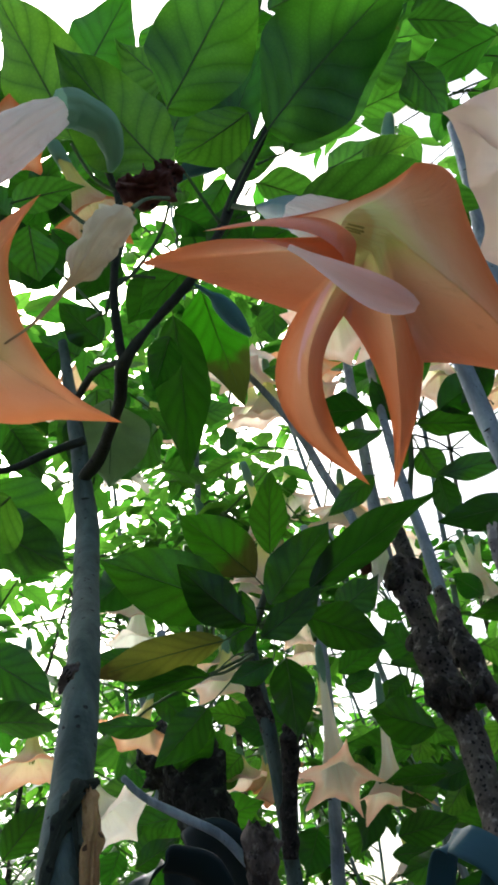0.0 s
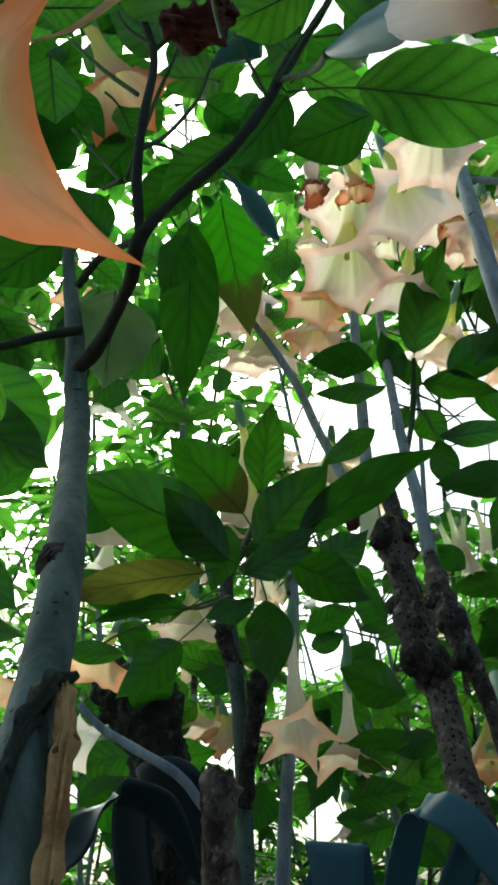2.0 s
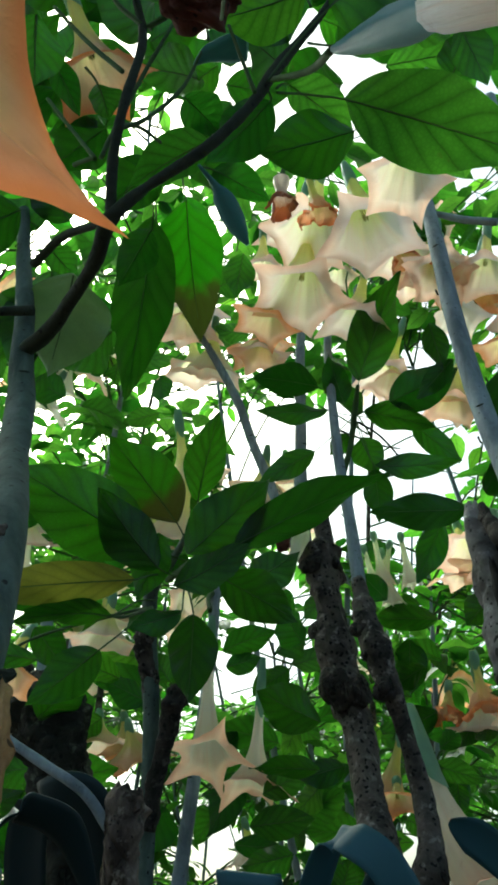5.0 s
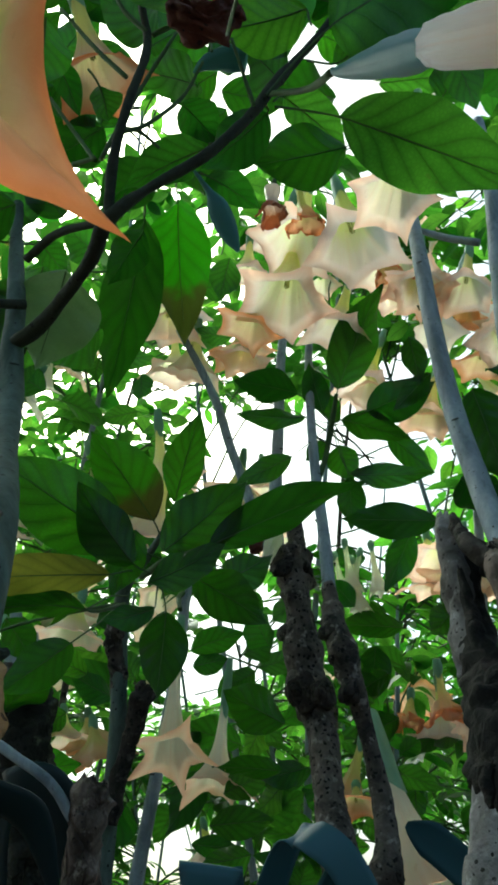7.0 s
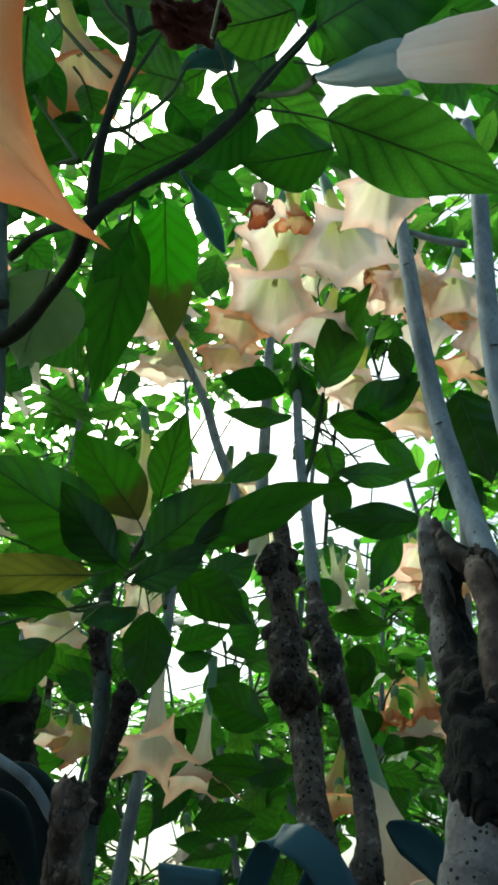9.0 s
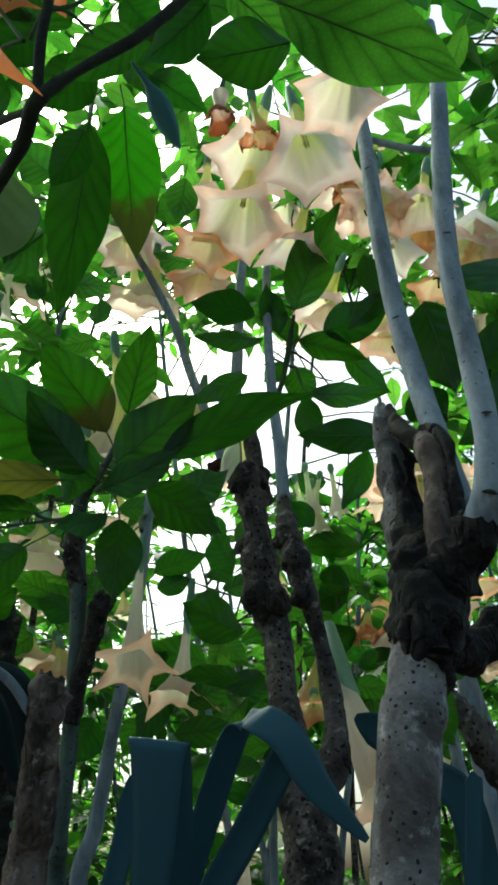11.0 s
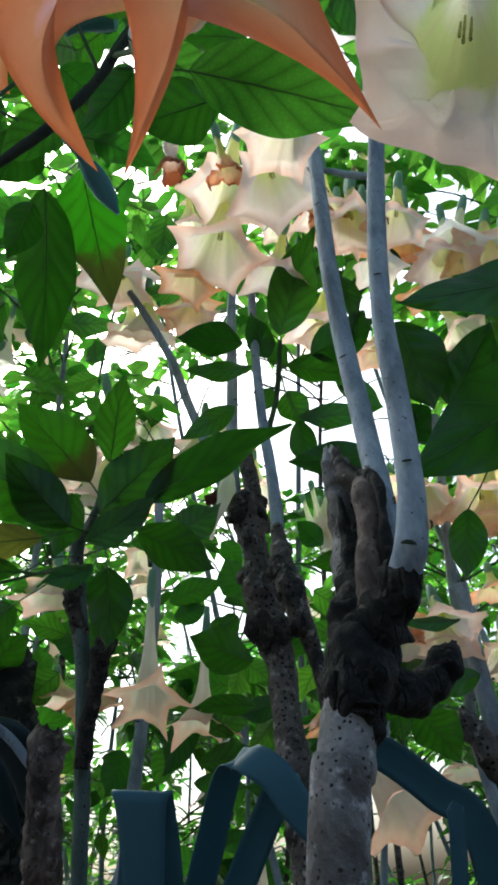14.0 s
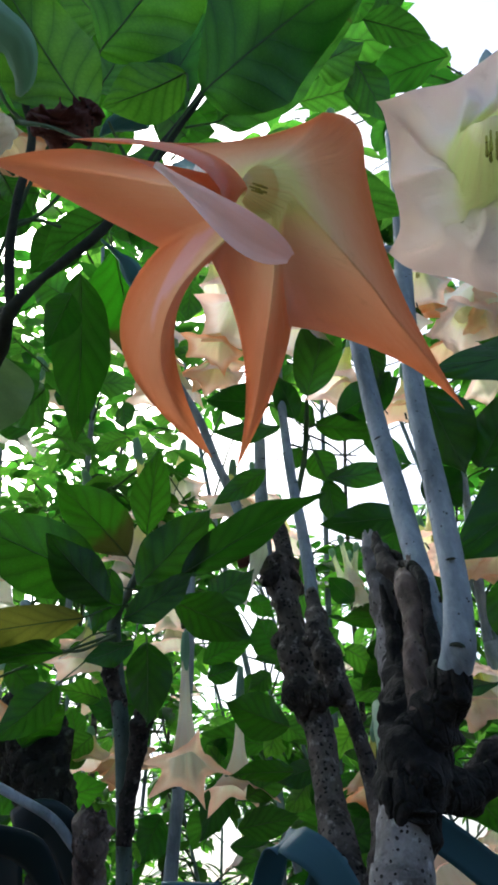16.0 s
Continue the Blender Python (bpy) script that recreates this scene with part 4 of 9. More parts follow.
leaf(near_shrub, (-0.292, 0.978, 3.279), (-0.126, 0.875, 3.301), 0.123, (-0.174, -0.067, 0.982), 0.59, 0.3, material=LEAF_MATURE_SHADED, seed=3.4)
leaf(near_shrub, (-0.146, 0.743, 2.800), (-0.098, 0.697, 2.950), 0.085, (-0.808, 0.440, 0.392), 0.24, 0.28, material=LEAF_MATURE_SHADED, seed=2.5)
leaf(near_shrub, (-0.082, 0.668, 2.623), (-0.082, 0.585, 2.660), 0.076, (-0.278, 0.394, 0.876), 0.33, 0.29, material=LEAF_MATURE_SHADED, seed=5.9)
leaf(near_shrub, (0.025, 0.743, 3.059), (-0.004, 0.794, 2.958), 0.078, (-0.277, 0.821, 0.499), 0.44, 0.13, material=LEAF_MATURE_SHADED, seed=0.3)
leaf(near_shrub, (0.013, 0.705, 2.883), (0.162, 0.649, 2.930), 0.084, (-0.195, 0.264, 0.945), 0.44, 0.22, material=LEAF_MATURE_SHADED, seed=3.7)
leaf(near_shrub, (0.203, 0.593, 2.810), (0.095, 0.688, 2.860), 0.076, (0.478, 0.089, 0.874), 0.2, 0.19, material=LEAF_MATURE_SHADED, seed=3.5)
leaf(near_shrub, (0.248, 0.721, 3.025), (0.164, 0.720, 3.129), 0.094, (0.751, 0.254, 0.609), 0.5, 0.1, material=LEAF_MATURE_SHADED, seed=0.4)
leaf(near_shrub, (0.305, 0.649, 3.064), (0.322, 0.714, 2.964), 0.088, (0.129, 0.825, 0.550), 0.54, 0.16, material=LEAF_MATURE_SHADED, seed=4.7)
leaf(near_shrub, (0.216, 0.589, 2.699), (0.350, 0.553, 2.753), 0.079, (-0.112, 0.682, 0.723), 0.27, 0.2, material=LEAF_MATURE_SHADED, seed=4.2)
leaf(near_shrub, (0.423, 0.557, 2.980), (0.354, 0.631, 2.857), 0.097, (-0.241, 0.763, 0.600), 0.55, 0.2, seed=1.4)
leaf(near_shrub, (0.510, 0.634, 3.258), (0.591, 0.687, 3.126), 0.096, (0.807, 0.165, 0.567), 0.52, 0.18, seed=0.8)
leaf(near_shrub, (0.539, 0.533, 2.941), (0.540, 0.596, 2.860), 0.095, (0.808, 0.463, 0.364), 0.28, 0.21, seed=5.0)
leaf(near_shrub, (-0.419, 0.978, 3.045), (-0.604, 1.004, 3.103), 0.086, (0.305, 0.680, 0.667), 0.5, 0.31, material=LEAF_MATURE_SHADED, seed=3.3)
leaf(near_shrub, (-0.371, 0.816, 2.619), (-0.287, 0.716, 2.643), 0.072, (-0.282, -0.009, 0.959), 0.4, 0.14, material=LEAF_MATURE_SHADED, seed=5.3)
leaf(near_shrub, (-0.290, 0.847, 2.946), (-0.391, 0.862, 2.885), 0.079, (-0.393, 0.503, 0.770), 0.22, 0.3, material=LEAF_MATURE_SHADED, seed=0.7)
leaf(near_shrub, (-0.179, 0.726, 2.601), (-0.302, 0.730, 2.587), 0.073, (-0.043, 0.791, 0.611), 0.25, 0.15, material=LEAF_MATURE_SHADED, seed=1.6)
leaf(near_shrub, (-0.240, 0.873, 2.960), (-0.126, 0.828, 3.060), 0.094, (-0.213, 0.774, 0.597), 0.45, 0.21, material=LEAF_MATURE_SHADED, seed=0.3)
leaf(near_shrub, (-0.153, 0.727, 2.573), (-0.087, 0.664, 2.655), 0.073, (0.208, 0.848, 0.487), 0.49, 0.21, material=LEAF_MATURE_SHADED, seed=2.9)
leaf(near_shrub, (-0.036, 0.702, 2.831), (-0.121, 0.803, 2.864), 0.077, (0.297, -0.061, 0.953), 0.25, 0.1, material=LEAF_MATURE_SHADED, seed=4.3)
leaf(near_shrub, (-0.035, 0.822, 3.029), (0.113, 0.813, 3.036), 0.113, (0.018, 0.812, 0.584), 0.55, 0.11, material=LEAF_MATURE_SHADED, seed=3.8)
leaf(near_shrub, (0.018, 0.641, 2.591), (0.113, 0.589, 2.596), 0.064, (0.083, 0.245, 0.966), 0.52, 0.15, material=LEAF_MATURE_SHADED, seed=0.8)
leaf(near_shrub, (0.078, 0.860, 3.161), (0.243, 0.814, 3.225), 0.105, (-0.374, -0.031, 0.927), 0.47, 0.26, material=LEAF_MATURE_SHADED, seed=3.4)
leaf(near_shrub, (0.170, 0.806, 3.096), (0.292, 0.754, 3.049), 0.093, (0.496, 0.639, 0.587), 0.27, 0.11, material=LEAF_MATURE_SHADED, seed=5.0)
leaf(near_shrub, (0.397, 0.841, 3.140), (0.298, 0.810, 3.318), 0.129, (0.869, 0.052, 0.493), 0.24, 0.26, seed=5.6)
leaf(near_shrub, (0.369, 0.606, 2.729), (0.226, 0.612, 2.749), 0.071, (0.145, 0.451, 0.881), 0.3, 0.23, material=LEAF_MATURE_SHADED, seed=5.6)
leaf(near_shrub, (0.579, 0.718, 3.209), (0.515, 0.824, 3.222), 0.119, (0.324, 0.083, 0.942), 0.26, 0.19, material=LEAF_MATURE_SHADED, seed=5.3)
leaf(near_shrub, (0.682, 0.698, 3.216), (0.525, 0.782, 3.273), 0.121, (0.257, -0.167, 0.952), 0.26, 0.21, seed=5.6)
leaf(near_shrub, (0.692, 0.716, 3.086), (0.714, 0.637, 3.231), 0.127, (-0.190, 0.850, 0.490), 0.32, 0.16, seed=4.8)
leaf(near_shrub, (-0.565, 1.056, 3.153), (-0.546, 1.150, 3.087), 0.103, (0.030, 0.573, 0.819), 0.28, 0.23, material=LEAF_MATURE_SHADED, seed=5.4)
leaf(near_shrub, (-0.522, 1.090, 3.176), (-0.403, 1.083, 3.249), 0.137, (-0.222, 0.868, 0.443), 0.56, 0.3, material=LEAF_MATURE_SHADED, seed=3.9)
leaf(near_shrub, (-0.381, 0.997, 3.185), (-0.329, 1.035, 3.054), 0.112, (0.308, 0.874, 0.377), 0.47, 0.11, material=LEAF_MATURE_SHADED, seed=5.6)
leaf(near_shrub, (-0.340, 0.963, 3.118), (-0.271, 0.993, 3.021), 0.099, (0.663, 0.443, 0.604), 0.21, 0.2, material=LEAF_MATURE_SHADED, seed=4.4)
leaf(near_shrub, (-0.155, 0.704, 2.640), (-0.201, 0.788, 2.625), 0.078, (0.039, 0.196, 0.980), 0.25, 0.17, material=LEAF_MATURE_SHADED, seed=5.3)
leaf(near_shrub, (-0.077, 0.753, 2.721), (-0.192, 0.831, 2.733), 0.083, (0.368, 0.410, 0.835), 0.35, 0.2, material=LEAF_MATURE_SHADED, seed=4.0)
leaf(near_shrub, (-0.048, 1.010, 3.084), (-0.007, 0.949, 3.193), 0.100, (-0.215, 0.815, 0.538), 0.47, 0.21, material=LEAF_MATURE_SHADED, seed=0.4)
leaf(near_shrub, (0.037, 0.923, 2.943), (0.008, 0.850, 3.052), 0.098, (-0.317, 0.826, 0.466), 0.38, 0.12, material=LEAF_MATURE_SHADED, seed=3.4)
leaf(near_shrub, (0.148, 0.744, 2.692), (0.064, 0.726, 2.775), 0.077, (0.334, 0.790, 0.514), 0.48, 0.12, material=LEAF_MATURE_SHADED, seed=1.1)
leaf(near_shrub, (0.184, 0.682, 2.731), (0.108, 0.720, 2.654), 0.067, (-0.319, 0.688, 0.652), 0.3, 0.27, material=LEAF_MATURE_SHADED, seed=2.1)
leaf(near_shrub, (0.283, 0.698, 2.754), (0.131, 0.707, 2.743), 0.095, (-0.063, 0.122, 0.991), 0.47, 0.22, seed=5.5)
leaf(near_shrub, (0.341, 0.706, 2.759), (0.197, 0.703, 2.765), 0.097, (0.026, 0.487, 0.873), 0.52, 0.22, material=LEAF_MATURE_SHADED, seed=1.0)
leaf(near_shrub, (0.466, 0.769, 3.094), (0.382, 0.848, 3.027), 0.107, (0.284, 0.783, 0.553), 0.42, 0.23, material=LEAF_MATURE_SHADED, seed=3.8)
leaf(near_shrub, (0.488, 0.637, 2.890), (0.475, 0.741, 2.831), 0.112, (-0.300, 0.442, 0.845), 0.4, 0.22, seed=2.8)
leaf(near_shrub, (0.463, 0.718, 2.959), (0.621, 0.700, 2.959), 0.109, (-0.019, -0.181, 0.983), 0.25, 0.27, seed=3.7)
leaf(near_shrub, (0.561, 0.632, 2.923), (0.584, 0.678, 2.837), 0.113, (0.859, 0.324, 0.397), 0.23, 0.28, seed=4.7)
leaf(near_shrub, (-0.511, 0.908, 2.641), (-0.355, 0.847, 2.618), 0.068, (0.195, 0.129, 0.972), 0.29, 0.17, material=LEAF_MATURE_SHADED, seed=4.7)
leaf(near_shrub, (-0.361, 0.998, 2.736), (-0.428, 0.987, 2.886), 0.082, (0.536, 0.790, 0.299), 0.4, 0.11, material=LEAF_MATURE_SHADED, seed=2.7)
leaf(near_shrub, (-0.237, 0.844, 2.668), (-0.330, 0.889, 2.659), 0.090, (0.019, 0.235, 0.972), 0.36, 0.31, material=LEAF_MATURE_SHADED, seed=4.8)
leaf(near_shrub, (-0.264, 0.850, 2.568), (-0.205, 0.799, 2.661), 0.064, (-0.348, 0.704, 0.619), 0.45, 0.13, material=LEAF_MATURE_SHADED, seed=3.7)
leaf(near_shrub, (-0.200, 0.878, 2.670), (-0.149, 0.833, 2.786), 0.074, (-0.075, 0.918, 0.389), 0.22, 0.21, material=LEAF_MATURE_SHADED, seed=5.5)
leaf(near_shrub, (-0.030, 0.973, 2.983), (0.106, 0.930, 3.123), 0.110, (-0.663, 0.216, 0.716), 0.52, 0.31, material=LEAF_MATURE_SHADED, seed=2.9)
leaf(near_shrub, (0.126, 0.719, 2.753), (0.062, 0.808, 2.668), 0.080, (-0.475, 0.401, 0.783), 0.45, 0.12, material=LEAF_MATURE_SHADED, seed=4.1)
leaf(near_shrub, (0.210, 0.797, 2.812), (0.099, 0.872, 2.873), 0.090, (0.644, 0.444, 0.623), 0.52, 0.3, material=LEAF_MATURE_SHADED, seed=5.6)
leaf(near_shrub, (0.317, 0.872, 3.022), (0.450, 0.871, 2.970), 0.090, (0.306, 0.574, 0.759), 0.27, 0.26, material=LEAF_MATURE_SHADED, seed=4.4)
leaf(near_shrub, (0.339, 0.749, 2.725), (0.462, 0.710, 2.817), 0.079, (-0.272, 0.704, 0.656), 0.53, 0.21, material=LEAF_MATURE_SHADED, seed=4.5)
leaf(near_shrub, (0.367, 0.661, 2.579), (0.477, 0.643, 2.657), 0.096, (-0.108, 0.927, 0.358), 0.33, 0.23, seed=4.8)
leaf(near_shrub, (0.514, 0.816, 3.037), (0.706, 0.825, 3.084), 0.133, (-0.165, 0.845, 0.509), 0.36, 0.31, seed=0.6)
leaf(near_shrub, (0.469, 0.614, 2.674), (0.578, 0.598, 2.598), 0.067, (0.582, 0.129, 0.803), 0.24, 0.16, seed=1.3)
leaf(near_shrub, (-0.325, 0.938, 2.642), (-0.494, 1.014, 2.698), 0.094, (0.426, 0.319, 0.847), 0.45, 0.11, material=LEAF_MATURE_SHADED, seed=4.8)
leaf(near_shrub, (-0.405, 0.926, 2.624), (-0.272, 0.932, 2.563), 0.075, (0.392, 0.277, 0.877), 0.47, 0.12, material=LEAF_MATURE_SHADED, seed=2.9)
leaf(near_shrub, (-0.261, 1.052, 2.940), (-0.401, 1.182, 2.947), 0.094, (0.200, 0.164, 0.966), 0.35, 0.13, material=LEAF_MATURE_SHADED, seed=0.0)
leaf(near_shrub, (-0.238, 1.031, 2.933), (-0.301, 1.127, 2.896), 0.114, (-0.145, 0.271, 0.951), 0.51, 0.11, material=LEAF_MATURE_SHADED, seed=3.1)
leaf(near_shrub, (-0.011, 0.770, 2.624), (-0.056, 0.880, 2.602), 0.075, (0.379, 0.322, 0.867), 0.39, 0.26, material=LEAF_MATURE_SHADED, seed=5.1)
leaf(near_shrub, (0.114, 1.014, 2.958), (-0.010, 1.002, 3.045), 0.120, (0.404, 0.634, 0.660), 0.21, 0.31, material=LEAF_MATURE_SHADED, seed=0.1)
leaf(near_shrub, (0.512, 0.821, 2.939), (0.387, 0.876, 2.930), 0.099, (0.301, 0.784, 0.543), 0.23, 0.13, material=LEAF_MATURE_SHADED, seed=4.6)
leaf(near_shrub, (0.381, 0.764, 2.642), (0.527, 0.706, 2.645), 0.074, (0.185, 0.503, 0.844), 0.34, 0.29, seed=1.7)
leaf(near_shrub, (0.464, 0.715, 2.538), (0.470, 0.635, 2.561), 0.095, (0.737, 0.231, 0.636), 0.41, 0.14, seed=0.3)
leaf(near_shrub, (0.765, 0.769, 2.910), (0.566, 0.822, 2.840), 0.121, (-0.258, 0.259, 0.931), 0.31, 0.3, seed=5.0)
leaf(near_shrub, (-0.396, 1.117, 2.795), (-0.530, 1.203, 2.810), 0.098, (0.205, 0.154, 0.966), 0.21, 0.11, material=LEAF_MATURE_SHADED, seed=6.0)
leaf(near_shrub, (-0.327, 1.149, 2.798), (-0.508, 1.168, 2.853), 0.113, (0.254, 0.793, 0.554), 0.33, 0.13, material=LEAF_MATURE_SHADED, seed=0.1)
leaf(near_shrub, (-0.394, 1.029, 2.693), (-0.247, 1.043, 2.697), 0.098, (-0.039, 0.150, 0.988), 0.59, 0.21, material=LEAF_MATURE_SHADED, seed=2.2)
leaf(near_shrub, (-0.305, 1.126, 2.914), (-0.183, 1.149, 2.921), 0.089, (-0.150, 0.580, 0.801), 0.31, 0.16, material=LEAF_MATURE_SHADED, seed=1.7)
leaf(near_shrub, (-0.193, 0.975, 2.711), (-0.113, 0.999, 2.661), 0.081, (0.295, 0.580, 0.759), 0.31, 0.17, material=LEAF_MATURE_SHADED, seed=3.6)
leaf(near_shrub, (-0.111, 0.917, 2.526), (-0.096, 0.823, 2.579), 0.091, (0.513, 0.482, 0.710), 0.39, 0.27, material=LEAF_MATURE_SHADED, seed=5.0)
leaf(near_shrub, (0.114, 0.930, 2.776), (0.239, 0.883, 2.709), 0.093, (0.548, 0.464, 0.696), 0.59, 0.12, material=LEAF_MATURE_SHADED, seed=1.4)
leaf(near_shrub, (0.381, 0.940, 2.889), (0.212, 1.008, 2.966), 0.130, (0.341, -0.190, 0.921), 0.59, 0.25, material=LEAF_MATURE_SHADED, seed=2.6)
leaf(near_shrub, (-0.103, 0.904, 2.486), (-0.208, 0.930, 2.504), 0.092, (0.203, 0.153, 0.967), 0.21, 0.12, material=LEAF_MATURE_SHADED, seed=0.7)
leaf(near_shrub, (0.121, 0.904, 2.669), (0.054, 0.978, 2.632), 0.085, (0.444, 0.690, 0.572), 0.24, 0.29, material=LEAF_MATURE_SHADED, seed=2.8)
open_flower(near_shrub, (0.079, 0.266, 1.658), (0.083, 0.205, 1.562), 0.0105, [(-35, (0.110, 0.162, 1.417), (0.096, 0.155, 1.445), (0.085, 0.141, 1.447)), (20, (0.089, 0.136, 1.486), (0.087, 0.151, 1.500), (0.091, 0.133, 1.501)), (60, (0.084, 0.144, 1.517), (0.084, 0.156, 1.521), (0.060, 0.152, 1.500)), (160, (0.009, 0.150, 1.500), (0.054, 0.142, 1.499), (0.052, 0.139, 1.489)), (172, (0.049, 0.144, 1.461), (0.064, 0.153, 1.499), (0.025, 0.138, 1.494)), (182, (-0.012, 0.155, 1.493), (0.027, 0.144, 1.480), (0.012, 0.153, 1.476)), (205, (0.033, 0.151, 1.459), (0.046, 0.148, 1.468), (0.009, 0.161, 1.431)), (225, (0.047, 0.178, 1.412), (0.012, 0.150, 1.428), (0.027, 0.154, 1.436)), (245, (0.046, 0.150, 1.454), (0.052, 0.148, 1.464), (0.058, 0.156, 1.430)), (262, (0.052, 0.175, 1.407), (0.060, 0.150, 1.423), (0.063, 0.160, 1.424)), (295, (0.065, 0.152, 1.434), (0.062, 0.148, 1.454), (0.092, 0.153, 1.432))], ORANGE_NEAR, "large orange trumpet flower with lobes curled down", 1.0, wander=0.03, pleat=0.05)
petal_curl(near_shrub, (0.0309, 0.1304, 1.4635), (0.0610, 0.1339, 1.4377), 0.0120, (-0.25, -0.85, -0.45), 0.68, "pale rolled edge of a petal", 1.0)
husk(near_shrub, "flower_tube", [(0.078, 0.275, 1.672, 0.011), (0.079, 0.255, 1.640, 0.013), (0.080, 0.225, 1.590, 0.0135), (0.082, 0.213, 1.574, 0.0122)], LILAC, "white ribbed flower tube", 6.0, 0.03, 0.06)
husk(near_shrub, "calyx", [(0.072, 0.372, 1.820, 0.002), (0.074, 0.363, 1.805, 0.0045), (0.076, 0.335, 1.762, 0.0085), (0.078, 0.300, 1.710, 0.0112), (0.079, 0.276, 1.673, 0.0085)], CALYX, "blue-grey calyx", 7.0, 0.04, 0.05)
limb("twig", near_shrub, [(0.067, 0.495, 1.999, 0.0030), (0.078, 0.430, 1.900, 0.0030), (0.072, 0.372, 1.820, 0.003)], TWIG, "", 8, 6)
open_flower(near_shrub, (0.396, 0.376, 1.989), (0.313, 0.323, 1.793), 0.0321, [(0, (0.372, 0.256, 1.715), (0.337, 0.286, 1.744), (0.358, 0.239, 1.747)), (36, (0.337, 0.233, 1.776), (0.328, 0.278, 1.778), (0.315, 0.221, 1.795)), (72, (0.307, 0.216, 1.816), (0.302, 0.263, 1.794), (0.279, 0.237, 1.789)), (108, (0.251, 0.259, 1.789), (0.276, 0.292, 1.782), (0.216, 0.272, 1.777)), (145, (0.199, 0.284, 1.787), (0.242, 0.290, 1.766), (0.212, 0.293, 1.758)), (180, (0.217, 0.315, 1.742), (0.255, 0.308, 1.751), (0.215, 0.321, 1.706)), (215, (0.208, 0.332, 1.683), (0.247, 0.324, 1.713), (0.222, 0.329, 1.671)), (250, (0.258, 0.335, 1.654), (0.278, 0.327, 1.712), (0.284, 0.322, 1.641)), (285, (0.301, 0.324, 1.631), (0.298, 0.324, 1.688), (0.310, 0.310, 1.647)), (325, (0.337, 0.298, 1.661), (0.326, 0.307, 1.718), (0.359, 0.277, 1.681))], PALE, "pale pink-white trumpet flower with a green throat", 2.0, wander=0.12, pleat=0.7)
husk(near_shrub, "calyx", [(0.492, 0.437, 2.222, 0.0020), (0.468, 0.423, 2.161, 0.0100), (0.432, 0.396, 2.070, 0.0135), (0.402, 0.378, 2.004, 0.0145)], CALYX, "blue-grey calyx", 7.0, 0.04, 0.05)
flower(near_shrub, (0.547, 0.345, 1.979), (0.510, 0.361, 1.891), (0.480, 0.374, 1.820), 0.032, [(1.11, 26), (0.95, 21), (1.17, 31), (1.04, 35), (1.07, 17)], PEACH, phase=0.30, flare=45, label="peach trumpet flower", seed=4.9, narrow=0.008)
husk(near_shrub, "bark_strip", [(-0.0880, 0.4500, 1.4080, 0.0019), (-0.0854, 0.4455, 1.3982, 0.0028), (-0.0827, 0.4360, 1.3805, 0.0036), (-0.0818, 0.4254, 1.3616, 0.0039), (-0.0808, 0.4101, 1.3361, 0.0042), (-0.0781, 0.3844, 1.2875, 0.0038)], TORN, "tan split wood on the stem", 1.0, 0.5, 0.5)
husk(near_shrub, "bark_strip", [(-0.0810, 0.4500, 1.4100, 0.0014), (-0.0870, 0.4490, 1.4060, 0.0042), (-0.0935, 0.4426, 1.4004, 0.0051), (-0.0992, 0.4387, 1.3892, 0.0041), (-0.1028, 0.4293, 1.3720, 0.0027), (-0.1044, 0.4205, 1.3565, 0.0021), (-0.1028, 0.4118, 1.3390, 0.0017), (-0.1003, 0.3942, 1.3076, 0.0008)], BARK_DARK, "dark peeling bark", 2.0, 0.7, 0.6)
husk(near_shrub, "bark_strip", [(-0.0930, 0.4500, 1.4090, 0.0009), (-0.0949, 0.4447, 1.3948, 0.0028), (-0.0912, 0.4358, 1.3784, 0.0027), (-0.0887, 0.4292, 1.3647, 0.0008)], BARK_DARK, "dark peeling bark", 3.0, 0.7, 0.6)
husk(near_shrub, "bark_strip", [(-0.0990, 0.4800, 1.4930, 0.0009), (-0.1040, 0.4770, 1.4870, 0.0028), (-0.1080, 0.4770, 1.4820, 0.0024), (-0.1120, 0.4810, 1.4740, 0.0009)], BARK_ROUGH, "dark torn leaf scar", 4.0, 0.7, 0.6)
open_flower(near_shrub, (-0.221, 0.383, 1.917), (-0.176, 0.374, 1.740), 0.0306, [(-45, (-0.053, 0.406, 1.634), (-0.109, 0.351, 1.646), (-0.109, 0.370, 1.654)), (30, (-0.115, 0.335, 1.701), (-0.134, 0.344, 1.708), (-0.121, 0.314, 1.730)), (80, (-0.089, 0.295, 1.752), (-0.120, 0.308, 1.722)), (110, (-0.158, 0.318, 1.729), (-0.155, 0.325, 1.719)), (140, (-0.231, 0.300, 1.761), (-0.187, 0.300, 1.723)), (180, (-0.222, 0.351, 1.691), (-0.187, 0.333, 1.678)), (210, (-0.279, 0.387, 1.649), (-0.208, 0.340, 1.637)), (240, (-0.195, 0.373, 1.625), (-0.169, 0.341, 1.632)), (270, (-0.174, 0.416, 1.566), (-0.156, 0.347, 1.590)), (295, (-0.126, 0.364, 1.613), (-0.126, 0.338, 1.632), (-0.091, 0.386, 1.631))], SALMON, "orange trumpet flower with long pointed lobes", 4.0, wander=0.05, pleat=0.30)
husk(near_shrub, "calyx", [(-0.046, 0.344, 1.849, 0.0020), (-0.041, 0.329, 1.852, 0.0080), (-0.045, 0.311, 1.859, 0.0120), (-0.062, 0.298, 1.863, 0.0140), (-0.075, 0.291, 1.857, 0.0130)], CALYX_GREEN, "grey-green calyx", 1.0, 0.05, 0.08)
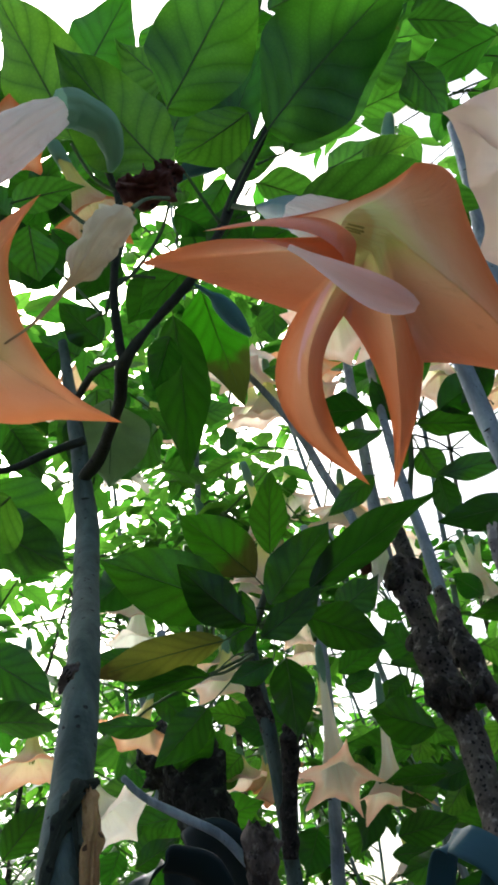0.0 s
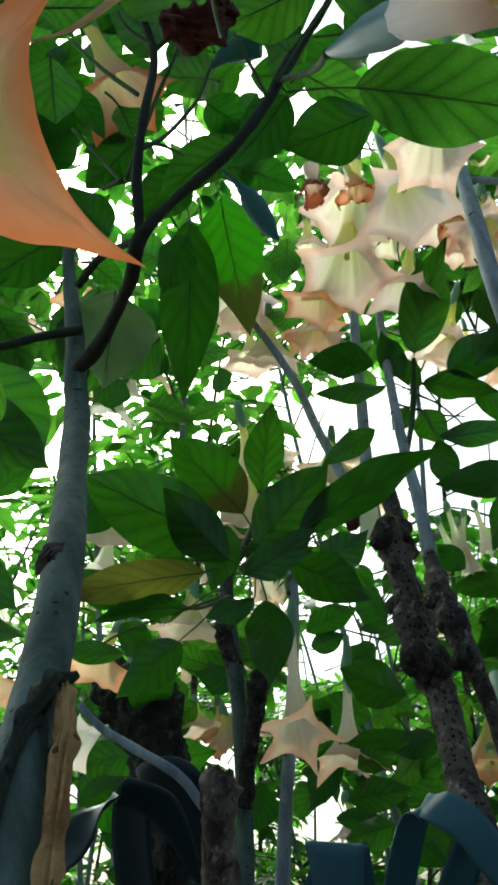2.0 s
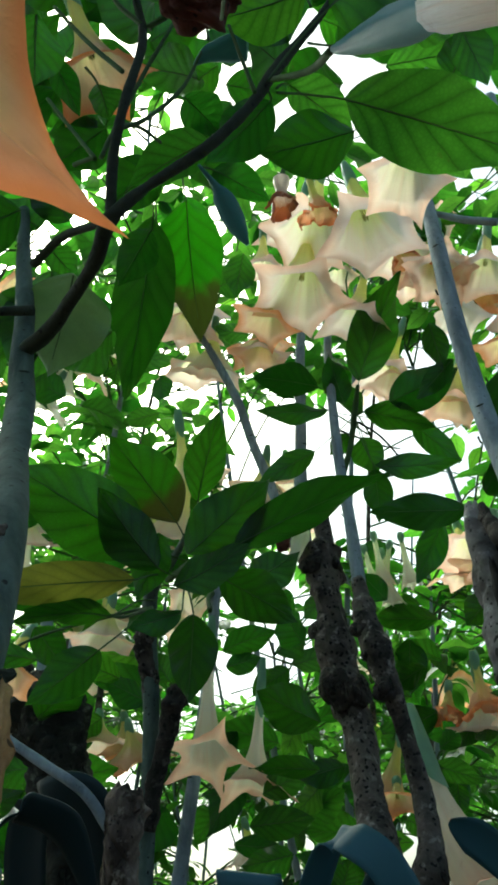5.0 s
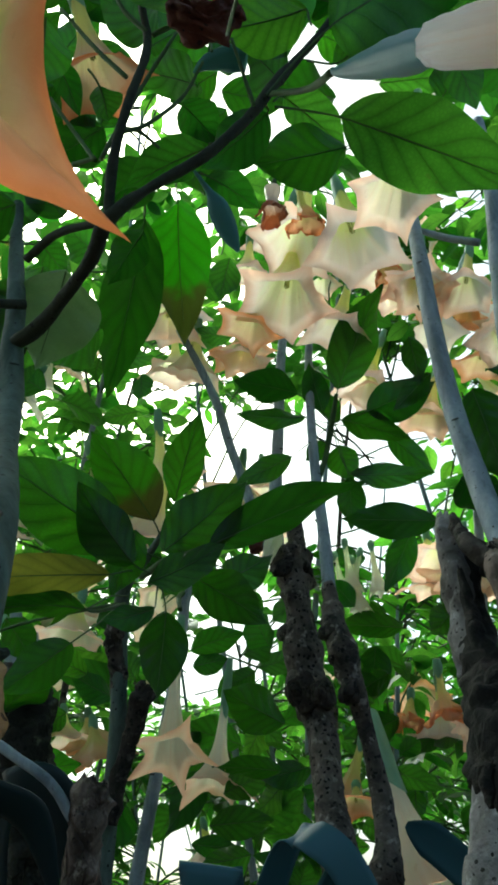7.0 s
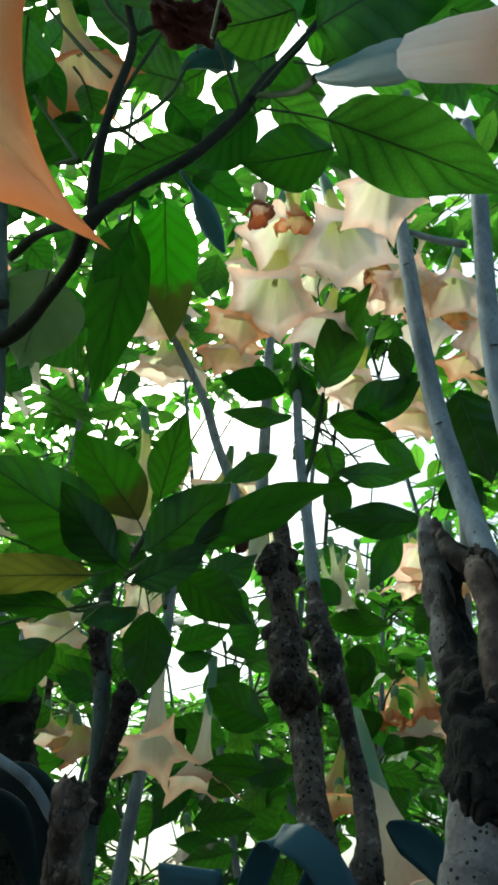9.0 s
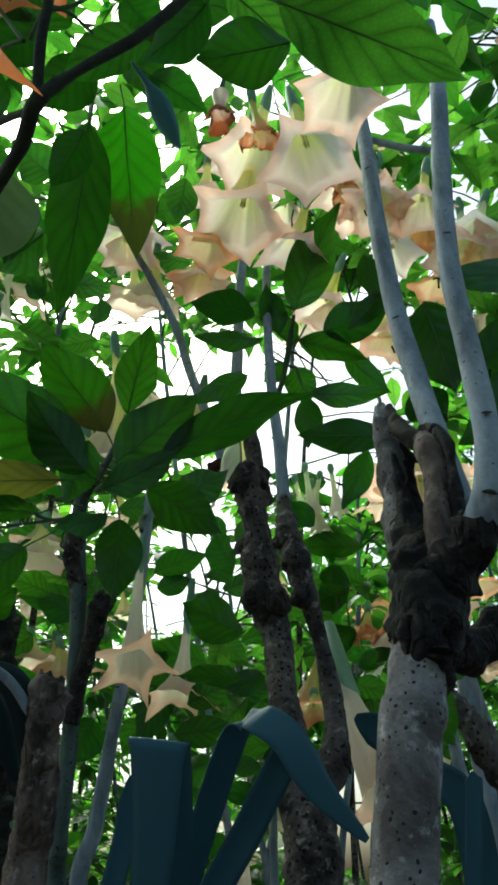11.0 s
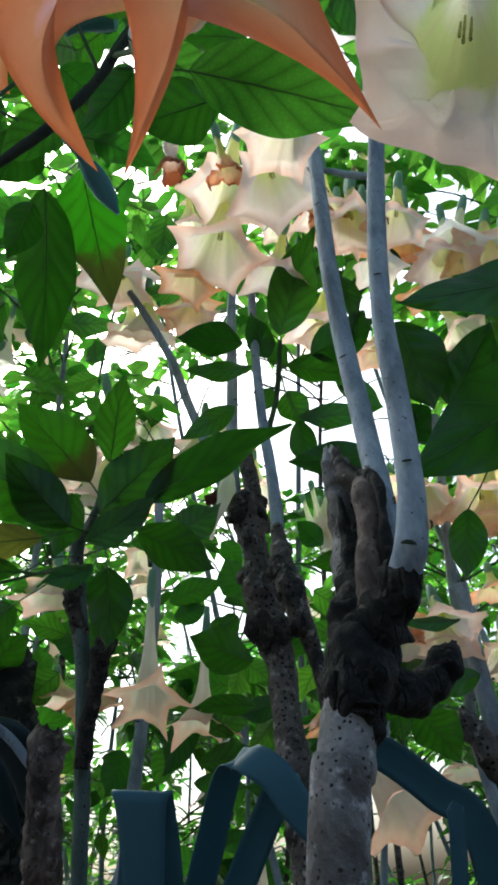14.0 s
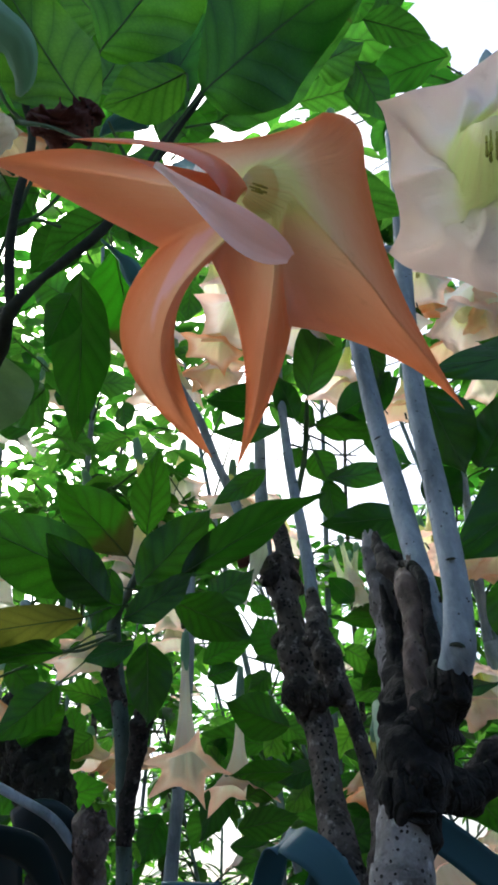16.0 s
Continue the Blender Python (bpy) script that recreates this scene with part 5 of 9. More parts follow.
husk(near_shrub, "flower_tube", [(-0.074, 0.292, 1.855, 0.0100), (-0.095, 0.294, 1.838, 0.0160), (-0.122, 0.304, 1.828, 0.0200), (-0.158, 0.314, 1.817, 0.0220), (-0.178, 0.331, 1.781, 0.0240)], LILAC, "ribbed pale lilac-white flower tube", 2.0, 0.03, 0.10)
flower(near_shrub, (-0.169, 0.597, 2.360), (-0.136, 0.623, 2.281), (-0.108, 0.645, 2.216), 0.039, [(1.06, 63), (0.94, 29), (1.16, 31), (0.88, 43), (1.11, 22)], ORANGE, phase=0.40, flare=40, label="orange trumpet flower", seed=3.0)
husk(near_shrub, "dry_calyx", [(-0.021, 0.215, 1.609, 0.0020), (-0.026, 0.215, 1.601, 0.0075), (-0.037, 0.219, 1.589, 0.0095), (-0.045, 0.222, 1.577, 0.0060), (-0.051, 0.223, 1.568, 0.0020), (-0.067, 0.226, 1.549, 0.0006), (-0.078, 0.224, 1.536, 0.0004)], HUSK, "papery tan dried flower husk", 1.0, 0.3, 0.38)
limb("twig", near_shrub, [(-0.001, 0.394, 1.878, 0.0015), (-0.015, 0.298, 1.739, 0.0012), (-0.020, 0.215, 1.609, 0.0012)], TWIG, "", seed=7.5, sides=7)
husk(near_shrub, "dry_flower", [(0.010, 0.398, 1.938, 0.0030), (0.002, 0.405, 1.930, 0.0090), (-0.017, 0.406, 1.913, 0.0100), (-0.037, 0.405, 1.917, 0.0080), (-0.047, 0.402, 1.923, 0.0030)], DRY, "dried maroon flower remnant", 2.0, 0.6, 0.7)
flower(near_shrub, (-0.223, 0.443, 2.256), (-0.193, 0.443, 2.166), (-0.169, 0.443, 2.093), 0.027, [(1.0, 71), (0.88, 37), (1.09, 73), (1.0, 30), (0.85, 49)], ORANGE, phase=0.24, flare=50, label="orange trumpet flower with a yellow throat", seed=7.3)
leaf(near_shrub, (-0.303, 0.849, 1.675), (-0.201, 0.837, 1.595), 0.064, (0.261, 0.945, 0.199), 0.54, 0.14, seed=1.7)
leaf(near_shrub, (-0.296, 0.849, 1.585), (-0.187, 0.803, 1.555), 0.047, (0.432, 0.563, 0.705), 0.52, 0.24, seed=4.8)
leaf(near_shrub, (-0.303, 0.877, 2.074), (-0.253, 0.947, 1.968), 0.067, (0.074, 0.814, 0.576), 0.34, 0.13, seed=1.8)
leaf(near_shrub, (-0.377, 1.267, 1.515), (-0.298, 1.221, 1.575), 0.062, (-0.021, 0.782, 0.623), 0.52, 0.16, seed=2.1)
leaf(near_shrub, (-0.291, 0.759, 1.803), (-0.168, 0.772, 1.722), 0.079, (0.223, 0.852, 0.474), 0.37, 0.19, seed=2.5)
leaf(near_shrub, (-0.369, 1.141, 1.873), (-0.434, 1.096, 1.943), 0.069, (-0.462, 0.877, 0.133), 0.57, 0.13, seed=0.0)
leaf(near_shrub, (-0.381, 1.299, 1.998), (-0.298, 1.265, 2.041), 0.056, (-0.148, 0.617, 0.773), 0.58, 0.29, seed=5.9)
leaf(near_shrub, (-0.1053, 0.6996, 1.9172), (-0.1240, 0.7825, 1.8391), 0.104, (0.25, 0.90, 0.40), 0.25, 0.12, material=LEAF_PALE, label="pale grey-green leaf", seed=2.2)
husk(near_shrub, "bud", [(0.014, 0.606, 2.009, 0.0016), (0.035, 0.626, 2.007, 0.0040), (0.047, 0.638, 2.002, 0.0110), (0.065, 0.657, 1.986, 0.0110), (0.080, 0.667, 1.966, 0.0022)], CALYX, "blue-green flower bud", 3.0, 0.05, 0.06)
husk(near_shrub, "bud", [(0.009, 0.625, 2.247, 0.0016), (0.025, 0.613, 2.257, 0.0100), (0.052, 0.602, 2.261, 0.0160), (0.073, 0.597, 2.258, 0.0140)], CALYX, "blue-green calyx", 3.0, 0.05, 0.06)

# ---- the leafy stem in the middle ----
leafy_shrub = thing("angels_trumpet_tree", 0.12, 1.25, "grey-green stem topped by a whorl of broad dark leaves", "tree", "angels trumpet trees")
limb("stem", leafy_shrub, [(0.120, 1.250, -0.020, 0.0180), (0.089, 1.383, 0.732, 0.0171), (0.069, 1.471, 1.220, 0.0152), (0.064, 1.446, 1.307, 0.0136), (0.065, 1.409, 1.458, 0.0136), (0.061, 1.372, 1.630, 0.0137), (0.049, 1.349, 1.759, 0.0141), (0.046, 1.301, 1.825, 0.0120), (0.067, 1.220, 1.837, 0.0076), (0.082, 1.140, 1.849, 0.0045)], BARK_GREEN, "grey-green stem", seed=3.9, rings=5)
limb("stub", leafy_shrub, [(0.063, 1.379, 1.470, 0.0120), (0.071, 1.367, 1.531, 0.0141), (0.082, 1.348, 1.591, 0.0152), (0.091, 1.334, 1.635, 0.0172), (0.097, 1.328, 1.653, 0.0192), (0.100, 1.321, 1.664, 0.0135)], BARK_KNOT, "dark broken side stub", seed=6.7, rough=0.3, sides=24, steps=12, knobs=6, jag=0.015)
limb("stub", leafy_shrub, [(0.058, 1.372, 1.662, 0.0120), (0.051, 1.362, 1.700, 0.0165), (0.044, 1.347, 1.738, 0.0170), (0.040, 1.338, 1.765, 0.0160), (0.036, 1.330, 1.785, 0.0120)], BARK_ROUGH, "dark dead stub", seed=3.3, rough=0.35, sides=24, steps=12, knobs=7, jag=0.012)
limb("twig", leafy_shrub, [(0.067, 1.252, 1.821, 0.0058), (0.087, 1.182, 1.815, 0.0055), (0.100, 1.123, 1.811, 0.0044), (0.090, 1.094, 1.867, 0.0027)], TWIG, "", seed=8.3, sides=8)
leaf(leafy_shrub, (0.063, 1.110, 1.849), (-0.052, 1.025, 1.940), 0.100, (0.137, 0.634, 0.761), 0.29, 0.26, stalk=(0.090, 1.153, 1.824), material=LEAF_SCORCH, seed=5.0)
leaf(leafy_shrub, (0.027, 1.109, 1.802), (-0.180, 1.001, 1.863), 0.124, (-0.298, 0.836, 0.461), 0.47, 0.21, stalk=(0.085, 1.160, 1.813), material=LEAF_MATURE_SHADED, seed=1.7)
leaf(leafy_shrub, (0.094, 1.115, 1.891), (0.110, 1.008, 1.992), 0.068, (-0.134, 0.672, 0.728), 0.34, 0.15, stalk=(0.095, 1.150, 1.828), material=LEAF_MATURE_SHADED, seed=0.4)
leaf(leafy_shrub, (0.078, 1.102, 1.795), (0.192, 1.042, 1.900), 0.100, (0.195, 0.929, 0.313), 0.44, 0.16, material=LEAF_MATURE_SHADED, seed=4.9)
leaf(leafy_shrub, (0.144, 1.083, 1.804), (0.381, 1.026, 1.921), 0.082, (-0.180, 0.691, 0.700), 0.22, 0.3, stalk=(0.103, 1.158, 1.811), material=LEAF_MATURE_SHADED, seed=4.2)
leaf(leafy_shrub, (0.033, 1.065, 1.753), (-0.059, 1.003, 1.836), 0.081, (-0.267, 0.891, 0.367), 0.57, 0.3, stalk=(0.068, 1.147, 1.781), material=LEAF_MATURE_SHADED, seed=5.4)
leaf(leafy_shrub, (0.053, 1.054, 1.722), (0.156, 1.023, 1.781), 0.065, (0.368, 0.917, -0.157), 0.43, 0.1, stalk=(0.070, 1.126, 1.755), material=LEAF_MATURE_SHADED, seed=4.5)
leaf(leafy_shrub, (0.036, 1.095, 1.823), (0.011, 1.129, 1.729), 0.060, (0.336, 0.910, 0.243), 0.27, 0.17, material=LEAF_MATURE_SHADED, seed=4.0)
leaf(leafy_shrub, (0.143, 1.198, 1.807), (0.277, 1.225, 1.750), 0.088, (0.117, 0.764, 0.634), 0.41, 0.19, stalk=(0.096, 1.181, 1.813), material=LEAF_MATURE_SHADED, seed=5.6)
leaf(leafy_shrub, (0.091, 1.122, 1.712), (0.090, 1.163, 1.597), 0.075, (0.308, 0.897, 0.316), 0.44, 0.18, stalk=(0.085, 1.151, 1.767), material=LEAF_MATURE_SHADED, seed=1.5)
leaf(leafy_shrub, (0.069, 1.087, 1.700), (-0.002, 1.072, 1.669), 0.043, (-0.087, 0.963, -0.256), 0.54, 0.2, stalk=(0.081, 1.151, 1.768), material=LEAF_MATURE_SHADED, seed=4.7)
leaf(leafy_shrub, (0.000, 1.017, 1.712), (-0.205, 1.035, 1.690), 0.060, (0.004, 0.762, 0.648), 0.18, 0.12, stalk=(0.051, 1.149, 1.783), material=LEAF_OLD, label="yellowing leaf with brown blotches", seed=5.9)
leaf(leafy_shrub, (-0.025, 1.031, 1.668), (-0.154, 1.024, 1.647), 0.048, (-0.171, 0.337, 0.926), 0.53, 0.14, stalk=(0.040, 1.170, 1.750), material=LEAF_MATURE_SHADED, seed=4.8)
leaf(leafy_shrub, (-0.037, 1.074, 1.638), (-0.120, 1.104, 1.574), 0.064, (0.148, 0.955, 0.256), 0.57, 0.28, stalk=(0.024, 1.231, 1.750), material=LEAF_MATURE_SHADED, seed=4.9)
leaf(leafy_shrub, (-0.112, 1.095, 1.629), (-0.204, 1.055, 1.630), 0.034, (-0.393, 0.918, 0.055), 0.2, 0.24, material=LEAF_MATURE_SHADED, seed=5.2)
leaf(leafy_shrub, (-0.097, 1.106, 1.708), (-0.201, 1.055, 1.733), 0.056, (-0.339, 0.877, 0.341), 0.22, 0.16, material=LEAF_MATURE_SHADED, seed=1.6)
leaf(leafy_shrub, (-0.141, 1.368, 1.775), (-0.085, 1.392, 1.711), 0.061, (0.108, 0.897, 0.429), 0.41, 0.19, material=LEAF_MATURE_SHADED, seed=2.8)
leaf(leafy_shrub, (0.217, 1.308, 1.853), (0.309, 1.291, 1.912), 0.081, (0.200, 0.979, -0.031), 0.51, 0.1, material=LEAF_MATURE_SHADED, seed=0.3)
leaf(leafy_shrub, (0.192, 1.222, 1.911), (0.273, 1.192, 1.936), 0.053, (0.014, 0.647, 0.762), 0.25, 0.13, material=LEAF_MATURE_SHADED, seed=0.4)
leaf(leafy_shrub, (-0.150, 1.170, 1.926), (-0.234, 1.213, 1.880), 0.088, (0.249, 0.890, 0.383), 0.59, 0.29, material=LEAF_MATURE_SHADED, seed=0.5)
limb("twig", leafy_shrub, [(0.047, 1.297, 1.790, 0.0039), (-0.005, 1.143, 1.711, 0.0025), (-0.037, 1.051, 1.678, 0.0019)], TWIG, "", seed=4.5, sides=7)
limb("twig", leafy_shrub, [(0.037, 1.299, 1.791, 0.0030), (-0.111, 1.127, 1.674, 0.0020), (-0.166, 1.087, 1.620, 0.0015)], TWIG, "", seed=2.8, sides=7)
flower(leafy_shrub, (0.130, 1.336, 2.148), (0.109, 1.386, 2.068), (0.091, 1.426, 2.002), 0.044, [(0.94, 38), (1.09, 53), (0.96, 27), (0.95, 23), (1.05, 62)], PEACH, phase=0.48, flare=50, label="peach trumpet flower hanging behind the leaves", seed=0.7)

# ---- the stump and the mossy trunk low down ----
stump_tree = thing("tree_stump", 0.02, 1.02, "rough brown cut trunk with a thin grey side branch", "tree stump")
limb("trunk", stump_tree, [(0.020, 1.020, -0.020, 0.0300), (0.013, 1.135, 0.737, 0.0285), (0.008, 1.211, 1.229, 0.0272), (0.011, 1.177, 1.331, 0.0234), (0.012, 1.152, 1.417, 0.0217), (0.012, 1.147, 1.468, 0.0213), (0.016, 1.146, 1.489, 0.0154)], WOOD, "rough brown trunk with a broken top", seed=1.6, rough=0.3, sides=40, steps=16, knobs=16, jag=0.008)
limb("branch", stump_tree, [(-0.006, 1.152, 1.445, 0.0068), (-0.039, 1.138, 1.482, 0.0064), (-0.090, 1.142, 1.514, 0.0061), (-0.142, 1.146, 1.547, 0.0054), (-0.174, 1.158, 1.581, 0.0047)], BARK_GREY, "thin bare grey branch", seed=3.4, sides=10)
mossy_trunk = thing("mossy_tree", -0.02, 1.6, "dark mossy old trunk with a burl", "tree", "angels trumpet trees")
limb("trunk", mossy_trunk, [(-0.020, 1.600, -0.020, 0.0800), (-0.044, 1.631, 0.741, 0.0760), (-0.060, 1.652, 1.235, 0.0750), (-0.060, 1.651, 1.363, 0.0576), (-0.061, 1.649, 1.493, 0.0519), (-0.085, 1.676, 1.621, 0.0577), (-0.137, 1.703, 1.716, 0.0660), (-0.181, 1.734, 1.761, 0.0493), (-0.215, 1.768, 1.755, 0.0249)], BARK_MOSS, "dark mossy trunk", seed=5.4, rough=0.36, sides=40, steps=14, knobs=20)
limb("cane", mossy_trunk, [(-0.133, 1.723, 1.721, 0.0219), (-0.136, 1.733, 1.788, 0.0162), (-0.142, 1.761, 1.907, 0.0144), (-0.161, 1.791, 2.069, 0.0125)], BARK_GREY, "", seed=7.0, sides=12)

# ---- the double knotty trunk with the flower cluster ----
knotty_tree = thing("angels_trumpet_tree", 0.52, 0.95, "knotty double-trunked tree with a cluster of peach trumpet flowers", "tree", "angels trumpet trees")
limb("trunk", knotty_tree, [(0.330, 0.960, -0.020, 0.0480), (0.358, 1.090, 0.708, 0.0440), (0.380, 1.190, 1.168, 0.0400), (0.386, 1.207, 1.240, 0.0390), (0.391, 1.232, 1.318, 0.0370), (0.390, 1.268, 1.420, 0.0280), (0.402, 1.328, 1.538, 0.0260), (0.416, 1.386, 1.659, 0.0283), (0.411, 1.422, 1.741, 0.0341), (0.403, 1.424, 1.866, 0.0264), (0.398, 1.433, 1.937, 0.0318), (0.396, 1.442, 1.983, 0.0444), (0.397, 1.442, 2.004, 0.0338)], BARK_ROUGH, "dark rough trunk with knots and pale lichen", seed=3.4, rough=0.17, sides=48, steps=18, knobs=26, lumps=((0.70, 0.008, 0.022), (0.83, 0.003, 0.012), (0.965, 0.005, 0.015)), jag=0.02)
limb("trunk", knotty_tree, [(0.388, 1.225, 1.290, 0.0260), (0.412, 1.222, 1.355, 0.0240), (0.440, 1.214, 1.412, 0.0205), (0.450, 1.235, 1.507, 0.0160), (0.436, 1.240, 1.606, 0.0145), (0.412, 1.228, 1.691, 0.0205), (0.404, 1.245, 1.754, 0.0210), (0.409, 1.270, 1.812, 0.0150), (0.416, 1.292, 1.862, 0.0122), (0.419, 1.300, 1.880, 0.0060)], BARK_ROUGH, "second rough trunk", seed=7.2, rough=0.16, sides=32, steps=16, knobs=18, lumps=((0.20, 0.006, 0.03), (0.60, 0.006, 0.03), (0.76, 0.005, 0.025)))
limb("cane", knotty_tree, [(0.413, 1.286, 1.845, 0.0135), (0.422, 1.307, 1.905, 0.0126), (0.428, 1.328, 2.007, 0.0121), (0.429, 1.345, 2.104, 0.0116), (0.432, 1.358, 2.217, 0.0110), (0.444, 1.384, 2.391, 0.0100), (0.456, 1.395, 2.555, 0.0095), (0.480, 1.400, 2.707, 0.0080)], BARK_GREY, "grey upper cane", seed=5.6, rings=8, sides=12, rough=0.06)
# gnarled knots where old shoots were cut away
for at, way, size, seed in (((0.366, 1.415, 1.953), (-0.5, -0.5, 0.5), 0.021, 1.3), ((0.424, 1.415, 1.950), (0.7, -0.4, 0.4), 0.019, 2.6), ((0.374, 1.425, 1.816), (-0.8, -0.5, 0.1), 0.017, 3.1),
                            ((0.378, 1.374, 1.690), (-0.7, -0.6, -0.2), 0.034, 4.7), ((0.412, 1.342, 1.684), (0.5, -0.8, 0.2), 0.027, 5.9), ((0.384, 1.246, 1.755), (-0.7, -0.5, 0.4), 0.015, 6.2),
                            ((0.410, 1.216, 1.648), (0.4, -0.8, 0.1), 0.022, 7.4), ((0.395, 1.236, 1.705), (0.6, -0.6, 0.3), 0.014, 8.8), ((0.446, 1.208, 1.402), (0.8, -0.4, 0.3), 0.022, 9.1)):
    at, way = Vector(at), Vector(way).normalized()
    limb("knot", knotty_tree, [(*(at + way * size * s), size * r) for s, r in ((-0.9, 0.55), (-0.45, 0.95), (0.0, 1.0), (0.32, 0.74), (0.42, 0.36), (0.22, 0.12))], BARK_KNOT, "dark gnarled knot", 28, 8, 0.42, seed, (), 0, 7)
limb("cane", knotty_tree, [(0.422, 1.459, 1.985, 0.0207), (0.423, 1.478, 2.076, 0.0189), (0.421, 1.494, 2.132, 0.0181), (0.423, 1.501, 2.159, 0.0144)], BARK_ROUGH, "cut stub", seed=3.9, rough=0.12, sides=16)
limb("cane", knotty_tree, [(0.379, 1.480, 2.006, 0.0172), (0.403, 1.549, 2.185, 0.0162), (0.430, 1.586, 2.421, 0.0146), (0.454, 1.611, 2.682, 0.0134), (0.489, 1.628, 2.950, 0.0110)], BARK_GREY, "", seed=3.4, rings=4, sides=12)
limb("twig", knotty_tree, [(0.465, 1.439, 2.171, 0.0077), (0.493, 1.430, 2.260, 0.0065), (0.501, 1.402, 2.328, 0.0072), (0.498, 1.352, 2.378, 0.0046)], TWIG, "", seed=4.5, sides=8)
leaf(knotty_tree, (0.493, 1.332, 2.373), (0.561, 1.178, 2.583), 0.120, (0.056, 0.812, 0.580), 0.48, 0.19, stalk=(0.501, 1.402, 2.328), material=LEAF_MATURE_SHADED, seed=4.2)
leaf(knotty_tree, (0.417, 1.394, 2.396), (0.261, 1.398, 2.406), 0.092, (0.071, 0.455, 0.888), 0.38, 0.15, stalk=(0.501, 1.402, 2.328), material=LEAF_MATURE_SHADED, seed=3.2)
leaf(knotty_tree, (0.474, 1.386, 2.347), (0.429, 1.337, 2.451), 0.070, (0.107, 0.882, 0.458), 0.48, 0.12, stalk=(0.501, 1.402, 2.328), material=LEAF_MATURE_SHADED, seed=2.5)
leaf(knotty_tree, (0.441, 1.416, 2.346), (0.279, 1.449, 2.349), 0.061, (0.199, 0.977, 0.076), 0.37, 0.29, stalk=(0.501, 1.402, 2.328), material=LEAF_MATURE_SHADED, seed=5.6)
leaf(knotty_tree, (0.561, 1.334, 2.324), (0.694, 1.236, 2.366), 0.108, (0.429, 0.779, 0.457), 0.35, 0.3, stalk=(0.501, 1.402, 2.328), material=LEAF_MATURE_SHADED, seed=4.7)
leaf(knotty_tree, (0.512, 1.370, 2.319), (0.668, 1.342, 2.269), 0.077, (0.344, 0.439, 0.830), 0.3, 0.2, stalk=(0.501, 1.402, 2.328), material=LEAF_MATURE_SHADED, seed=0.7)
leaf(knotty_tree, (0.516, 1.416, 2.277), (0.561, 1.448, 2.203), 0.082, (0.202, 0.849, 0.488), 0.53, 0.25, stalk=(0.501, 1.402, 2.328), material=LEAF_MATURE_SHADED, seed=5.3)
leaf(knotty_tree, (0.528, 1.397, 2.181), (0.539, 1.434, 2.069), 0.070, (0.580, 0.756, 0.303), 0.52, 0.25, stalk=(0.501, 1.402, 2.328), material=LEAF_MATURE_SHADED, seed=4.4)
leaf(knotty_tree, (0.515, 1.362, 2.165), (0.710, 1.335, 2.183), 0.063, (0.124, 0.979, 0.163), 0.43, 0.12, stalk=(0.501, 1.402, 2.328), material=LEAF_MATURE_SHADED, seed=3.5)
leaf(knotty_tree, (0.617, 1.210, 1.981), (0.452, 1.290, 2.005), 0.075, (0.450, 0.851, 0.272), 0.2, 0.13, material=LEAF_MATURE_SHADED, seed=4.6)
leaf(knotty_tree, (0.358, 1.293, 2.139), (0.246, 1.329, 2.076), 0.054, (0.123, 0.942, 0.311), 0.22, 0.12, stalk=(0.501, 1.402, 2.328), material=LEAF_MATURE_SHADED, seed=0.6)
leaf(knotty_tree, (0.639, 1.390, 2.318), (0.750, 1.395, 2.226), 0.067, (0.244, 0.908, 0.341), 0.55, 0.14, stalk=(0.501, 1.402, 2.328), material=LEAF_MATURE_SHADED, seed=0.1)
leaf(knotty_tree, (0.730, 1.510, 2.131), (0.668, 1.566, 1.993), 0.073, (0.456, 0.878, 0.146), 0.54, 0.13, material=LEAF_MATURE_SHADED, seed=5.1)
leaf(knotty_tree, (0.403, 1.542, 1.677), (0.267, 1.499, 1.721), 0.097, (-0.194, 0.933, 0.304), 0.47, 0.28, material=LEAF_MATURE_SHADED, seed=5.7)
leaf(knotty_tree, (0.848, 1.837, 2.023), (0.654, 1.875, 2.027), 0.080, (0.165, 0.768, 0.619), 0.43, 0.28, material=LEAF_MATURE_SHADED, seed=0.2)
leaf(knotty_tree, (0.488, 1.669, 1.626), (0.390, 1.700, 1.606), 0.063, (0.336, 0.920, -0.203), 0.51, 0.21, material=LEAF_MATURE_SHADED, seed=4.3)
leaf(knotty_tree, (0.425, 1.633, 1.609), (0.273, 1.609, 1.605), 0.054, (-0.132, 0.708, 0.693), 0.24, 0.26, material=LEAF_MATURE_SHADED, seed=5.6)
leaf(knotty_tree, (0.734, 1.787, 1.947), (0.735, 1.858, 1.819), 0.093, (0.681, 0.638, 0.359), 0.22, 0.17, material=LEAF_MATURE_SHADED, seed=3.4)
leaf(knotty_tree, (0.673, 1.752, 2.032), (0.604, 1.733, 2.092), 0.068, (0.065, 0.928, 0.367), 0.53, 0.15, material=LEAF_MATURE_SHADED, seed=1.1)
leaf(knotty_tree, (0.806, 1.939, 2.272), (0.689, 1.960, 2.280), 0.072, (0.179, 0.972, 0.155), 0.3, 0.24, material=LEAF_MATURE_SHADED, seed=4.5)
leaf(knotty_tree, (0.531, 1.426, 2.357), (0.468, 1.402, 2.424), 0.056, (0.503, 0.546, 0.670), 0.36, 0.18, stalk=(0.501, 1.402, 2.328), material=LEAF_MATURE_SHADED, seed=2.4)
leaf(knotty_tree, (0.845, 1.336, 2.713), (0.820, 1.384, 2.637), 0.077, (0.486, 0.804, 0.342), 0.34, 0.19, material=LEAF_MATURE_SHADED, seed=0.5)
